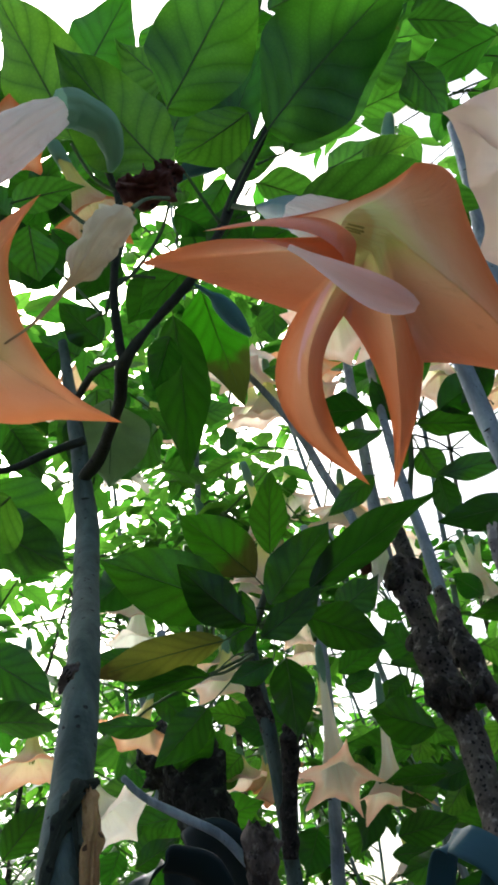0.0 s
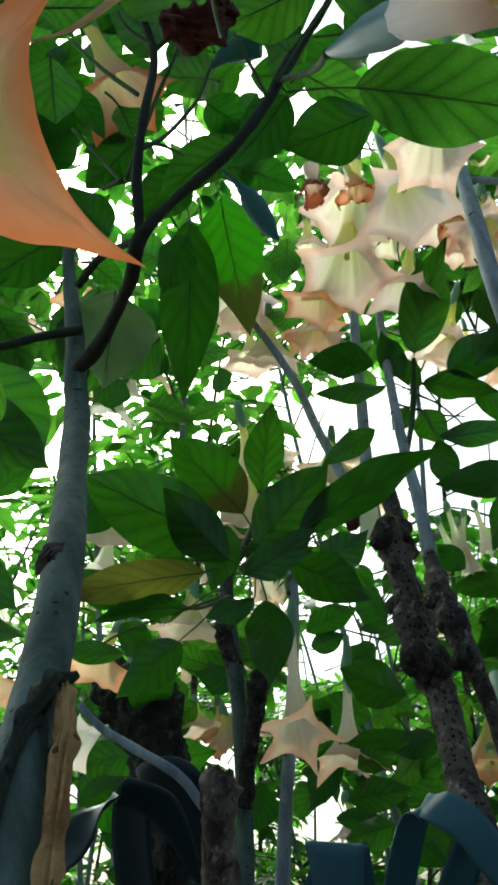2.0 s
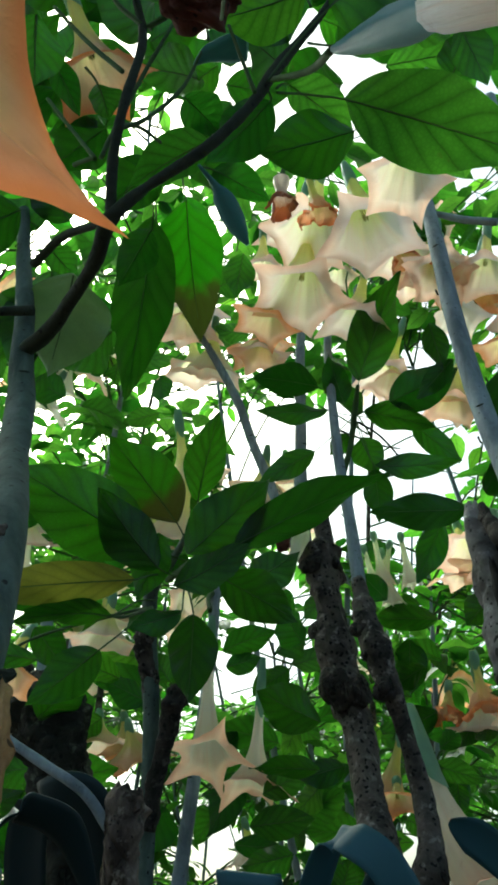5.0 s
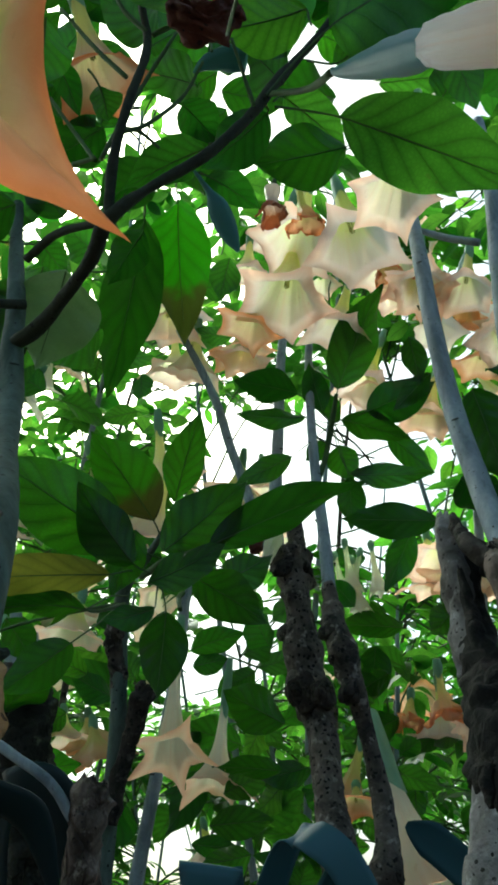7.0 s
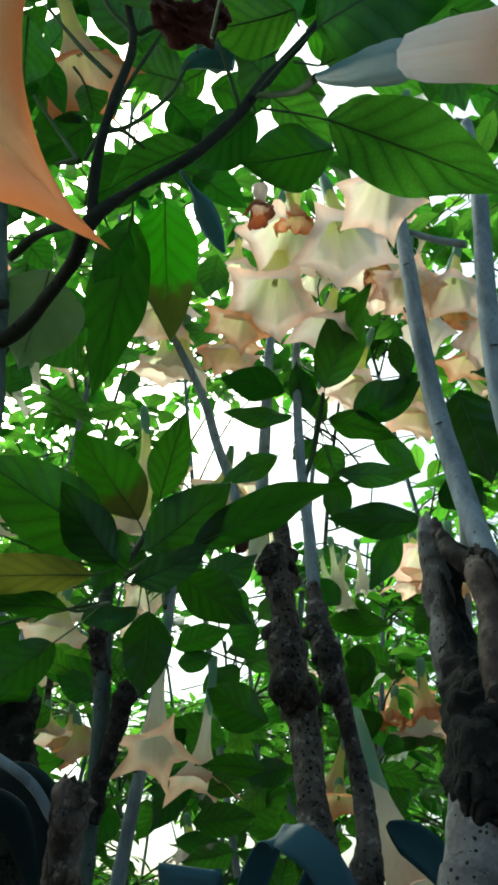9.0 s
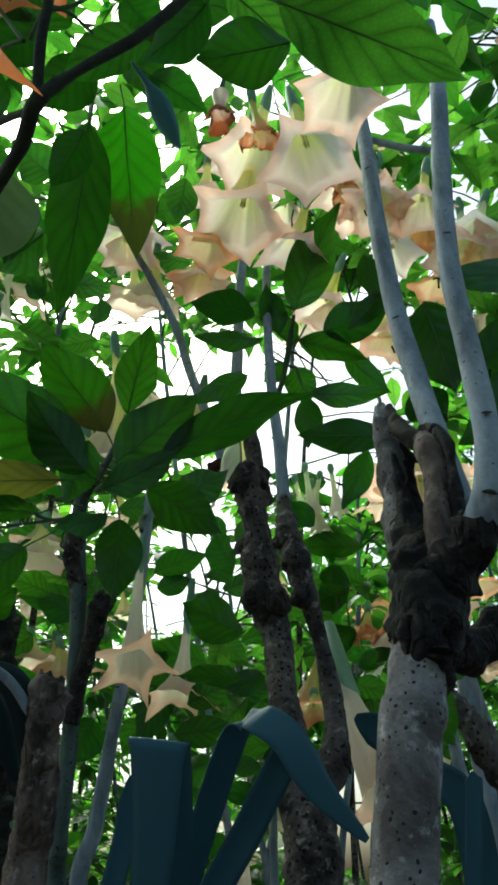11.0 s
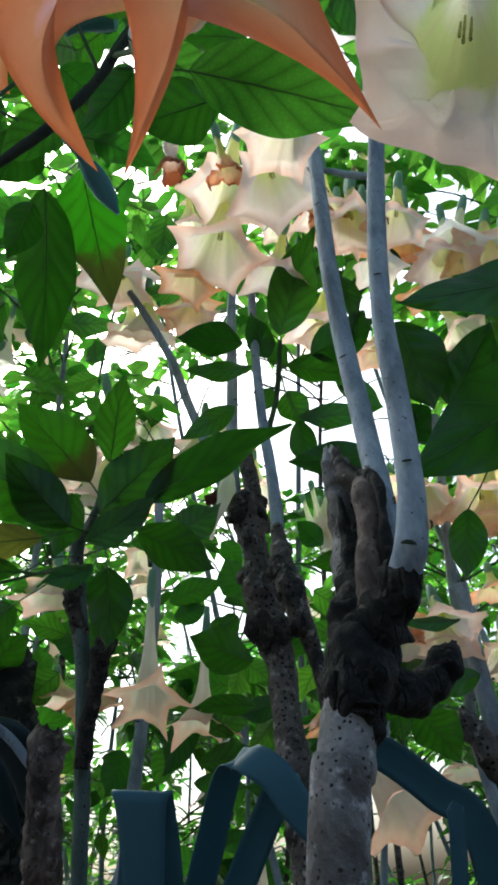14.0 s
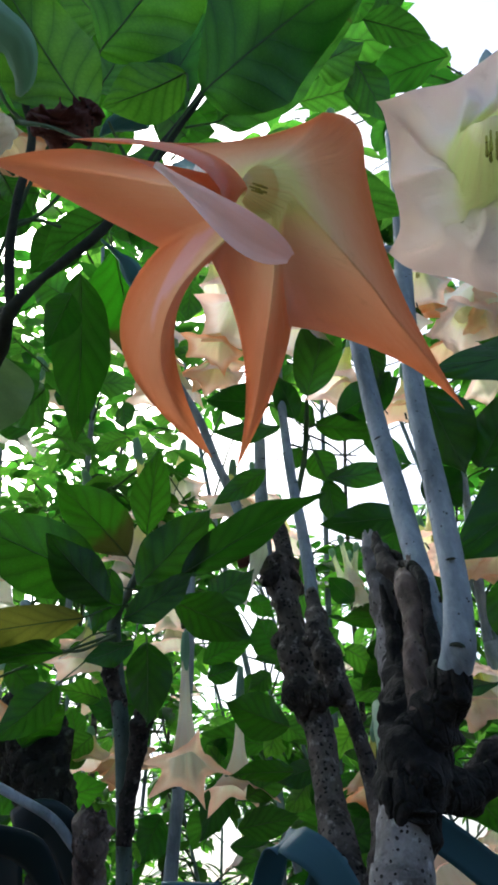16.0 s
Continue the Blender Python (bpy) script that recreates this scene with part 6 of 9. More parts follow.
leaf(knotty_tree, (0.487, 1.418, 2.283), (0.446, 1.450, 2.243), 0.053, (0.302, 0.878, 0.372), 0.4, 0.31, stalk=(0.501, 1.402, 2.328), material=LEAF_MATURE_SHADED, seed=2.5)
flower(knotty_tree, (0.399, 1.252, 2.844), (0.366, 1.247, 2.671), (0.339, 1.242, 2.530), 0.063, [(1.14, 25), (1.11, 64), (1.1, 49), (1.02, 57), (1.2, 25)], PEACH, phase=0.30, flare=65, label="wide open peach trumpet flower", seed=0.9, throat=0.5)
flower(knotty_tree, (0.418, 1.180, 2.967), (0.383, 1.182, 2.804), (0.355, 1.184, 2.671), 0.059, [(1.14, 75), (1.03, 44), (1.12, 27), (0.92, 28), (1.06, 35)], PEACH, phase=0.90, flare=60, label="peach trumpet flower", seed=2.1, throat=0.5)
flower(knotty_tree, (0.395, 1.027, 2.729), (0.406, 1.013, 2.588), (0.416, 1.002, 2.473), 0.057, [(1.11, 77), (0.93, 61), (0.99, 70), (1.06, 32), (0.9, 17)], PALE, phase=0.10, flare=55, label="pale trumpet flower", seed=4.3, throat=0.5)
flower(knotty_tree, (0.393, 0.681, 2.473), (0.341, 0.683, 2.304), (0.306, 0.686, 2.170), 0.033, [(0.97, 26), (0.96, 36), (1.15, 24), (1.25, 46), (1.07, 45)], PEACH, phase=0.62, flare=52, label="peach trumpet flower with a green throat", seed=7.5, throat=0.5)
flower(knotty_tree, (0.330, 1.297, 2.686), (0.302, 1.316, 2.593), (0.279, 1.332, 2.516), 0.044, [(1.17, 51), (1.02, 62), (1.19, 41), (1.13, 77), (1.01, 30)], APRICOT, phase=0.29, flare=55, label="orange-peach trumpet flower", seed=6.5)
flower(knotty_tree, (0.529, 1.246, 2.702), (0.504, 1.269, 2.601), (0.484, 1.288, 2.518), 0.047, [(1.1, 77), (1.18, 31), (0.89, 32), (0.88, 61), (1.19, 73)], PALE, phase=0.32, flare=55, label="pale trumpet flower", seed=7.8)
flower(knotty_tree, (0.630, 1.197, 2.898), (0.625, 1.213, 2.779), (0.621, 1.227, 2.681), 0.051, [(0.94, 43), (1.13, 21), (0.84, 69), (0.93, 38), (1.06, 59)], PEACH, phase=0.01, flare=55, label="", seed=3.0)
flower(knotty_tree, (0.912, 1.298, 2.924), (0.879, 1.316, 2.811), (0.853, 1.332, 2.718), 0.050, [(1.0, 47), (0.89, 53), (1.23, 40), (1.04, 23), (0.92, 58)], APRICOT, phase=0.14, flare=55, label="", seed=8.0)
flower(knotty_tree, (0.736, 1.499, 2.776), (0.692, 1.509, 2.659), (0.655, 1.518, 2.563), 0.051, [(1.21, 21), (1.22, 39), (1.15, 64), (0.93, 59), (1.09, 67)], PALE, phase=0.33, flare=55, label="", seed=6.8)
flower(knotty_tree, (0.341, 1.479, 2.751), (0.328, 1.500, 2.661), (0.318, 1.518, 2.587), 0.044, [(1.23, 59), (1.04, 22), (1.02, 38), (1.12, 59), (1.05, 27)], PEACH, phase=0.81, flare=55, label="", seed=5.7)
flower(knotty_tree, (0.900, 1.503, 2.707), (0.875, 1.532, 2.607), (0.855, 1.555, 2.526), 0.052, [(0.88, 73), (1.09, 23), (1.22, 24), (0.95, 62), (1.07, 51)], PEACH, phase=0.81, flare=55, label="", seed=4.1)
flower(knotty_tree, (0.168, 0.790, 2.279), (0.168, 0.794, 2.259), (0.169, 0.798, 2.243), 0.018, [(1.9, 30), (0.9, -40), (2.2, 20), (1.4, -30), (1.7, 10)], WILTED, phase=0.46, flare=20, label="brown shrivelled flower", seed=5.4, crumple=1.0, narrow=0.013, calyx=0, anther=False)
limb("twig", knotty_tree, [(0.168, 0.790, 2.279, 0.0051), (0.176, 0.787, 2.321, 0.0030), (0.197, 0.792, 2.390, 0.0027), (0.225, 0.785, 2.475, 0.0028)], TWIG, "", seed=5.6, sides=7)
flower(knotty_tree, (0.303, 1.020, 2.691), (0.313, 1.029, 2.613), (0.323, 1.030, 2.548), 0.024, [(2.2, 35), (0.7, -50), (1.4, 15), (2.0, -20), (0.9, 60)], SALMON, phase=1.25, flare=26, label="shrivelled orange flower", seed=2.7, crumple=0.75, anther=False)
flower(knotty_tree, (0.574, 1.171, 2.799), (0.579, 1.176, 2.707), (0.585, 1.178, 2.628), 0.030, [(2.0, 40), (1.7, -30), (0.8, 30), (2.1, 10), (0.8, -40)], SALMON, phase=0.35, flare=24, label="shrivelled orange flower", seed=8.2, crumple=0.75, anther=False)
husk(knotty_tree, "bud", [(0.364, 1.408, 2.055, 0.0030), (0.353, 1.410, 2.015, 0.0170), (0.340, 1.412, 1.975, 0.0120), (0.322, 1.416, 1.932, 0.0060), (0.310, 1.417, 1.893, 0.0035)], WHITE, "pale wilting bud", 3.0, 0.08, 0.12)
husk(knotty_tree, "dry_flower", [(0.335, 1.436, 2.017, 0.0030), (0.322, 1.448, 2.001, 0.0120), (0.314, 1.455, 1.992, 0.0030)], DRY, "dried maroon remnant", 4.0, 0.5)

# ---- the cut trunk with two tall grey canes ----
cut_tree = thing("angels_trumpet_tree", 0.22, 0.50, "cut-back dark trunk sprouting two tall blue-grey canes", "tree", "angels trumpet trees")
limb("trunk", cut_tree, [(0.030, 0.760, -0.020, 0.0270), (0.148, 0.665, 0.781, 0.0255), (0.222, 0.604, 1.290, 0.0212), (0.234, 0.600, 1.340, 0.0210), (0.246, 0.602, 1.385, 0.0202), (0.256, 0.610, 1.420, 0.0180)], BARK_SPOT, "grey trunk with dark specks", seed=1.8, rough=0.10, sides=36, steps=14)
limb("burl", cut_tree, [(0.247, 0.602, 1.372, 0.0150), (0.249, 0.599, 1.382, 0.0205), (0.251, 0.598, 1.394, 0.0245), (0.256, 0.602, 1.408, 0.0285), (0.265, 0.613, 1.430, 0.0292), (0.275, 0.633, 1.456, 0.0262), (0.287, 0.657, 1.488, 0.0215), (0.298, 0.681, 1.522, 0.0170)], BARK_BLACK, "black knobbly burl", seed=4.5, rough=0.34, sides=64, steps=26, knobs=10)
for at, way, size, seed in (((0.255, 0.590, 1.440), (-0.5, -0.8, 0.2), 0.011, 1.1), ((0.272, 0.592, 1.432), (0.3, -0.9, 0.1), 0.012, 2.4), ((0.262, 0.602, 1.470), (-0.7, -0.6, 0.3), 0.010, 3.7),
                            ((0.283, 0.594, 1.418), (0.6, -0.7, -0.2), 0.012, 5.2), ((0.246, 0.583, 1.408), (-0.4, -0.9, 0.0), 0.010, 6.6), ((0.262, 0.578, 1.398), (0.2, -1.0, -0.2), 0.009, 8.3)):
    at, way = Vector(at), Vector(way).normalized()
    limb("knot", cut_tree, [(*(at + way * size * s), size * r) for s, r in ((-0.9, 0.55), (-0.45, 0.95), (0.0, 1.0), (0.32, 0.74), (0.42, 0.36), (0.22, 0.12))], BARK_BLACK, "black gnarled knot", 28, 8, 0.5, seed, (), 0, 7)
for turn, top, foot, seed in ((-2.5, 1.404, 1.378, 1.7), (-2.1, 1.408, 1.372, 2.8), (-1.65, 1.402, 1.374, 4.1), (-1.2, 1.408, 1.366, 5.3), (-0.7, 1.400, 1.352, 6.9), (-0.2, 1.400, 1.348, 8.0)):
    # added dark tongues run down over the grey trunk, standing in for shading
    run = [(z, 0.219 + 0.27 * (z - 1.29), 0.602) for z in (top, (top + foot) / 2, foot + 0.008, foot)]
    limb("trunk_slab", cut_tree, [(x + 0.0185 * math.cos(turn + 3 * (top - z)), y + 0.0185 * math.sin(turn + 3 * (top - z)), z, r) for (z, x, y), r in zip(run, (0.0095, 0.0085, 0.0060, 0.0025))], BARK_BLACK, "dark tongue where the burl shades into the trunk", 16, 8, 0.5, seed, (), 0, 5)
limb("stump", cut_tree, [(0.299, 0.677, 1.494, 0.0200), (0.308, 0.698, 1.566, 0.0150), (0.308, 0.702, 1.619, 0.0135), (0.308, 0.705, 1.652, 0.0120), (0.309, 0.707, 1.672, 0.0080)], BARK_SPOT, "cut stump of a dead leader", seed=1.3, rough=0.34, sides=40, steps=14, knobs=8, jag=0.006)
limb("trunk_slab", cut_tree, [(0.300, 0.664, 1.500, 0.0110), (0.312, 0.684, 1.560, 0.0095), (0.319, 0.694, 1.605, 0.0085), (0.319, 0.697, 1.640, 0.0050)], BARK_BLACK, "black bark slab", seed=3.7, rough=0.5, sides=24, steps=14, knobs=8, jag=0.010)
limb("trunk_slab", cut_tree, [(0.276, 0.640, 1.478, 0.0100), (0.291, 0.664, 1.530, 0.0075), (0.297, 0.676, 1.575, 0.0050), (0.299, 0.682, 1.600, 0.0025)], BARK_BLACK, "black bark slab", seed=6.1, rough=0.5, sides=24, steps=14, knobs=8, jag=0.008)
limb("trunk_slab", cut_tree, [(0.287, 0.612, 1.470, 0.0080), (0.299, 0.617, 1.520, 0.0065), (0.311, 0.630, 1.570, 0.0055), (0.317, 0.641, 1.612, 0.0030)], WOOD, "split grey-brown wood", seed=2.9, rough=0.5, sides=24, steps=14, knobs=8, jag=0.012)
limb("trunk_slab", cut_tree, [(0.312, 0.706, 1.655, 0.0050), (0.328, 0.697, 1.640, 0.0085), (0.335, 0.680, 1.613, 0.0095), (0.334, 0.664, 1.581, 0.0090), (0.326, 0.652, 1.549, 0.0080)], BARK_BLACK, "black bark slab", seed=8.1, rough=0.5, sides=24, steps=14, knobs=9)
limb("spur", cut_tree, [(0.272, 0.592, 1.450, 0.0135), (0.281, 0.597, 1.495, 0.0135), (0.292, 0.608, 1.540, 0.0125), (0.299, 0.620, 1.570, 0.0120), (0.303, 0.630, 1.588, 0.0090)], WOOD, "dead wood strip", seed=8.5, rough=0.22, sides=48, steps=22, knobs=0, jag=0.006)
limb("trunk_slab", cut_tree, [(0.303, 0.632, 1.600, 0.0040), (0.306, 0.612, 1.585, 0.0060), (0.303, 0.598, 1.560, 0.0060), (0.297, 0.590, 1.530, 0.0055), (0.291, 0.586, 1.500, 0.0060), (0.285, 0.586, 1.470, 0.0080)], BARK_BLACK, "ridge of black bark", seed=5.5, rough=0.55, sides=24, steps=14, knobs=12)
limb("trunk_slab", cut_tree, [(0.308, 0.690, 1.664, 0.0040), (0.302, 0.676, 1.640, 0.0070), (0.300, 0.660, 1.615, 0.0080), (0.302, 0.645, 1.597, 0.0085), (0.306, 0.630, 1.588, 0.0060)], BARK_KNOT, "curled bark round a cavity", seed=9.5, rough=0.55, sides=24, steps=14, knobs=12)
limb("spur", cut_tree, [(0.288, 0.646, 1.402, 0.0191), (0.326, 0.659, 1.401, 0.0153), (0.351, 0.664, 1.418, 0.0132), (0.366, 0.662, 1.432, 0.0119), (0.373, 0.664, 1.443, 0.0073)], BARK_BLACK, "dark broken side spur", seed=7.9, rough=0.4, sides=26, knobs=10, jag=0.005)
limb("cane", cut_tree, [(0.306, 0.600, 1.500, 0.0120), (0.324, 0.642, 1.600, 0.0122), (0.343, 0.686, 1.716, 0.0122), (0.355, 0.718, 1.832, 0.0121), (0.367, 0.740, 1.992, 0.0119), (0.384, 0.760, 2.134, 0.0116), (0.400, 0.782, 2.250, 0.0112), (0.418, 0.808, 2.400, 0.0100), (0.432, 0.826, 2.540, 0.0086)], BARK_GREY, "tall blue-grey cane with leaf scars", seed=5.8, rings=16, sides=20, rough=0.04)
limb("cane", cut_tree, [(0.286, 0.600, 1.452, 0.0100), (0.292, 0.574, 1.468, 0.0126), (0.297, 0.554, 1.488, 0.0134), (0.302, 0.549, 1.516, 0.0123), (0.309, 0.551, 1.550, 0.0114), (0.325, 0.569, 1.640, 0.0111), (0.345, 0.591, 1.780, 0.0111), (0.380, 0.607, 1.956, 0.0111), (0.417, 0.622, 2.115, 0.0110), (0.447, 0.641, 2.250, 0.0102), (0.480, 0.666, 2.400, 0.0090)], BARK_GREY, "tall blue-grey cane with leaf scars", seed=5.7, rings=18, sides=20, rough=0.04)
limb("collar", cut_tree, [(0.266, 0.600, 1.432, 0.0170), (0.278, 0.586, 1.446, 0.0185), (0.288, 0.572, 1.458, 0.0168), (0.293, 0.562, 1.468, 0.0140), (0.295, 0.559, 1.472, 0.0100)], BARK_BLACK, "black collar at the foot of the cane", seed=2.2, rough=0.4, sides=40, knobs=9, jag=0.004)
limb("twig", cut_tree, [(0.505, 0.768, 2.232, 0.0060), (0.469, 0.794, 2.262, 0.0058), (0.437, 0.816, 2.296, 0.0050), (0.429, 0.833, 2.311, 0.0037)], BARK_GREY, "", seed=6.9, sides=8)

# ---- the shrub beyond the cut trunk ----
far_shrub = thing("angels_trumpet_tree", 0.85, 1.3, "shrub with big dark leaves and hanging peach flowers", "tree", "angels trumpet trees")
limb("trunk", far_shrub, [(0.720, 0.980, -0.020, 0.0400), (0.761, 1.165, 0.788, 0.0380), (0.789, 1.289, 1.314, 0.0291), (0.774, 1.303, 1.392, 0.0283), (0.747, 1.306, 1.457, 0.0260), (0.731, 1.325, 1.493, 0.0235), (0.717, 1.328, 1.513, 0.0186)], BARK_ROUGH, "dark rough cut branch", seed=3.2, rough=0.3, sides=28, steps=14, knobs=14, jag=0.02)
limb("cane", far_shrub, [(0.900, 1.350, -0.020, 0.0250), (0.930, 1.506, 0.821, 0.0238), (0.950, 1.610, 1.369, 0.0215), (0.939, 1.597, 1.488, 0.0216), (0.929, 1.581, 1.627, 0.0211), (0.916, 1.558, 1.761, 0.0197), (0.908, 1.544, 1.840, 0.0228)], BARK_GREY, "grey cut cane", seed=3.0, rings=4, sides=16)
limb("cane", far_shrub, [(0.950, 1.450, -0.020, 0.0200), (0.969, 1.637, 0.900, 0.0190), (0.982, 1.762, 1.499, 0.0148), (0.973, 1.705, 1.681, 0.0139), (0.978, 1.688, 1.890, 0.0132), (0.994, 1.655, 2.116, 0.0131), (1.006, 1.610, 2.362, 0.0121)], BARK_GREY, "", seed=3.6, rings=4, sides=12)
limb("branch", far_shrub, [(0.708, 0.847, 1.563, 0.0098), (0.659, 0.811, 1.603, 0.0089), (0.619, 0.778, 1.635, 0.0083), (0.586, 0.755, 1.667, 0.0072), (0.548, 0.740, 1.689, 0.0053), (0.518, 0.733, 1.695, 0.0032)], BARK_DARK, "dark knobbly branch", seed=4.9, rough=0.3, knobs=12, rings=5, sides=14)
leaf(far_shrub, (0.607, 0.609, 1.743), (0.392, 0.703, 1.637), 0.116, (0.115, 0.849, 0.516), 0.51, 0.18, stalk=(0.541, 0.742, 1.690), material=LEAF_MATURE_SHADED, seed=5.1)
leaf(far_shrub, (0.790, 0.762, 2.057), (0.516, 0.844, 2.033), 0.102, (0.274, 0.950, 0.148), 0.24, 0.16, material=LEAF_MATURE_SHADED, seed=0.6)
leaf(far_shrub, (0.864, 0.856, 2.066), (0.653, 0.878, 2.139), 0.081, (0.337, 0.197, 0.921), 0.25, 0.27, material=LEAF_MATURE_SHADED, seed=4.4)
leaf(far_shrub, (0.586, 0.979, 2.115), (0.639, 1.012, 1.946), 0.123, (0.659, 0.670, 0.341), 0.27, 0.14, material=LEAF_MATURE_SHADED, seed=2.5)
leaf(far_shrub, (0.659, 0.999, 1.955), (0.721, 0.904, 2.066), 0.112, (0.613, 0.734, 0.292), 0.5, 0.28, material=LEAF_MATURE_SHADED, seed=4.5)
leaf(far_shrub, (0.623, 0.970, 1.739), (0.607, 1.006, 1.637), 0.060, (0.593, 0.783, 0.188), 0.44, 0.13, stalk=(0.546, 0.769, 1.704), material=LEAF_MATURE_SHADED, seed=2.4)
leaf(far_shrub, (0.617, 0.838, 1.659), (0.619, 0.877, 1.526), 0.076, (0.335, 0.903, 0.270), 0.28, 0.22, stalk=(0.557, 0.751, 1.687), material=LEAF_MATURE_SHADED, seed=3.4)
leaf(far_shrub, (0.624, 0.822, 1.865), (0.718, 0.763, 1.906), 0.103, (0.234, 0.777, 0.585), 0.28, 0.16, material=LEAF_MATURE_SHADED, seed=4.7)
leaf(far_shrub, (0.612, 1.103, 2.010), (0.679, 1.121, 1.951), 0.092, (0.503, 0.491, 0.711), 0.21, 0.28, material=LEAF_MATURE_SHADED, seed=5.3)
leaf(far_shrub, (0.624, 0.774, 1.750), (0.672, 0.735, 1.784), 0.063, (0.305, 0.811, 0.500), 0.58, 0.18, material=LEAF_MATURE_SHADED, seed=3.3)
leaf(far_shrub, (0.471, 0.779, 1.725), (0.516, 0.787, 1.691), 0.048, (0.573, 0.196, 0.796), 0.43, 0.24, stalk=(0.527, 0.740, 1.700), material=LEAF_MATURE_SHADED, seed=5.9)
leaf(far_shrub, (0.572, 1.124, 2.370), (0.609, 1.169, 2.285), 0.055, (0.507, 0.651, 0.565), 0.47, 0.17, material=LEAF_MATURE_SHADED, seed=5.2)
leaf(far_shrub, (0.625, 1.151, 2.304), (0.561, 1.217, 2.238), 0.050, (0.389, 0.812, 0.434), 0.39, 0.23, material=LEAF_MATURE_SHADED, seed=4.4)
leaf(far_shrub, (0.761, 1.012, 1.515), (0.621, 1.031, 1.463), 0.042, (0.299, 0.801, -0.519), 0.2, 0.27, material=LEAF_MATURE_SHADED, seed=4.0)
leaf(far_shrub, (0.728, 0.970, 1.408), (0.606, 0.966, 1.382), 0.052, (0.076, 0.857, -0.509), 0.4, 0.22, material=LEAF_MATURE_SHADED, seed=2.8)
leaf(far_shrub, (0.745, 1.287, 1.672), (0.634, 1.300, 1.671), 0.036, (0.109, 0.907, -0.407), 0.28, 0.22, material=LEAF_MATURE_SHADED, seed=0.2)
leaf(far_shrub, (0.758, 1.287, 1.572), (0.649, 1.280, 1.544), 0.052, (-0.037, 0.994, -0.098), 0.4, 0.24, material=LEAF_MATURE_SHADED, seed=2.7)
leaf(far_shrub, (0.589, 1.208, 1.495), (0.658, 1.236, 1.420), 0.086, (0.346, 0.732, 0.586), 0.43, 0.31, material=LEAF_MATURE_SHADED, seed=5.4)
leaf(far_shrub, (0.841, 1.555, 1.969), (0.793, 1.607, 1.916), 0.084, (0.556, 0.787, 0.268), 0.25, 0.27, material=LEAF_MATURE_SHADED, seed=3.7)
leaf(far_shrub, (0.868, 1.547, 1.967), (0.798, 1.543, 2.008), 0.084, (0.159, 0.917, 0.366), 0.22, 0.18, material=LEAF_MATURE_SHADED, seed=1.4)
leaf(far_shrub, (0.940, 1.029, 2.142), (0.892, 1.010, 2.195), 0.070, (0.350, 0.728, 0.590), 0.23, 0.22, material=LEAF_MATURE_SHADED, seed=5.6)
flower(far_shrub, (0.915, 1.567, 2.211), (0.895, 1.588, 2.130), (0.879, 1.604, 2.062), 0.050, [(0.95, 72), (1.11, 24), (1.19, 54), (1.22, 62), (1.13, 37)], PEACH, phase=1.01, flare=55, label="", seed=8.4)
flower(far_shrub, (0.972, 1.370, 2.104), (0.965, 1.390, 2.016), (0.960, 1.407, 1.944), 0.052, [(1.19, 43), (1.14, 47), (0.85, 18), (0.84, 28), (0.87, 47)], PEACH, phase=0.87, flare=55, label="peach trumpet flower", seed=4.8)
flower(far_shrub, (0.849, 1.547, 1.811), (0.846, 1.545, 1.753), (0.844, 1.544, 1.706), 0.038, [(0.99, 57), (0.94, 45), (1.14, 41), (0.88, 73), (1.12, 39)], PALE, phase=0.46, flare=50, label="pale peach hanging trumpet flower", seed=4.8)
flower(far_shrub, (1.032, 1.223, 2.106), (1.006, 1.243, 2.029), (0.984, 1.259, 1.965), 0.044, [(1.07, 30), (0.8, 29), (1.15, 24), (1.01, 28), (0.89, 26)], PEACH, phase=0.50, flare=55, label="", seed=1.5)
flower(far_shrub, (1.015, 1.561, 1.782), (1.016, 1.572, 1.713), (1.017, 1.582, 1.656), 0.044, [(0.81, 22), (0.88, 47), (0.83, 16), (1.0, 42), (1.12, 18)], PEACH, phase=0.50, flare=55, label="", seed=3.6)
flower(far_shrub, (1.036, 1.463, 1.731), (1.044, 1.466, 1.671), (1.050, 1.469, 1.622), 0.039, [(0.81, 78), (0.9, 21), (1.01, 26), (1.08, 38), (0.86, 18)], PEACH, phase=0.91, flare=55, label="", seed=2.5)
flower(far_shrub, (0.720, 1.477, 1.811), (0.730, 1.493, 1.761), (0.739, 1.507, 1.721), 0.027, [(1.2, 60), (0.9, -30), (1.3, 40), (1.0, -20), (1.1, 20)], APRICOT, phase=0.74, flare=20, label="shrivelled orange flower", seed=0.0, crumple=1.0)
flower(far_shrub, (0.755, 1.079, 2.680), (0.736, 1.089, 2.592), (0.721, 1.098, 2.520), 0.044, [(0.81, 21), (0.88, 17), (0.82, 58), (1.21, 28), (1.24, 46)], PEACH, phase=1.00, flare=55, label="", seed=8.3)
flower(far_shrub, (0.666, 1.134, 2.735), (0.649, 1.145, 2.645), (0.636, 1.155, 2.571), 0.046, [(1.22, 17), (0.94, 54), (1.23, 21), (0.93, 70), (0.85, 40)], PEACH, phase=0.42, flare=55, label="", seed=6.1)
flower(far_shrub, (0.952, 1.131, 2.691), (0.921, 1.142, 2.608), (0.896, 1.151, 2.540), 0.047, [(1.22, 26), (1.13, 63), (1.18, 51), (1.22, 39), (0.99, 30)], WHITE, phase=0.97, flare=55, label="", seed=4.3)
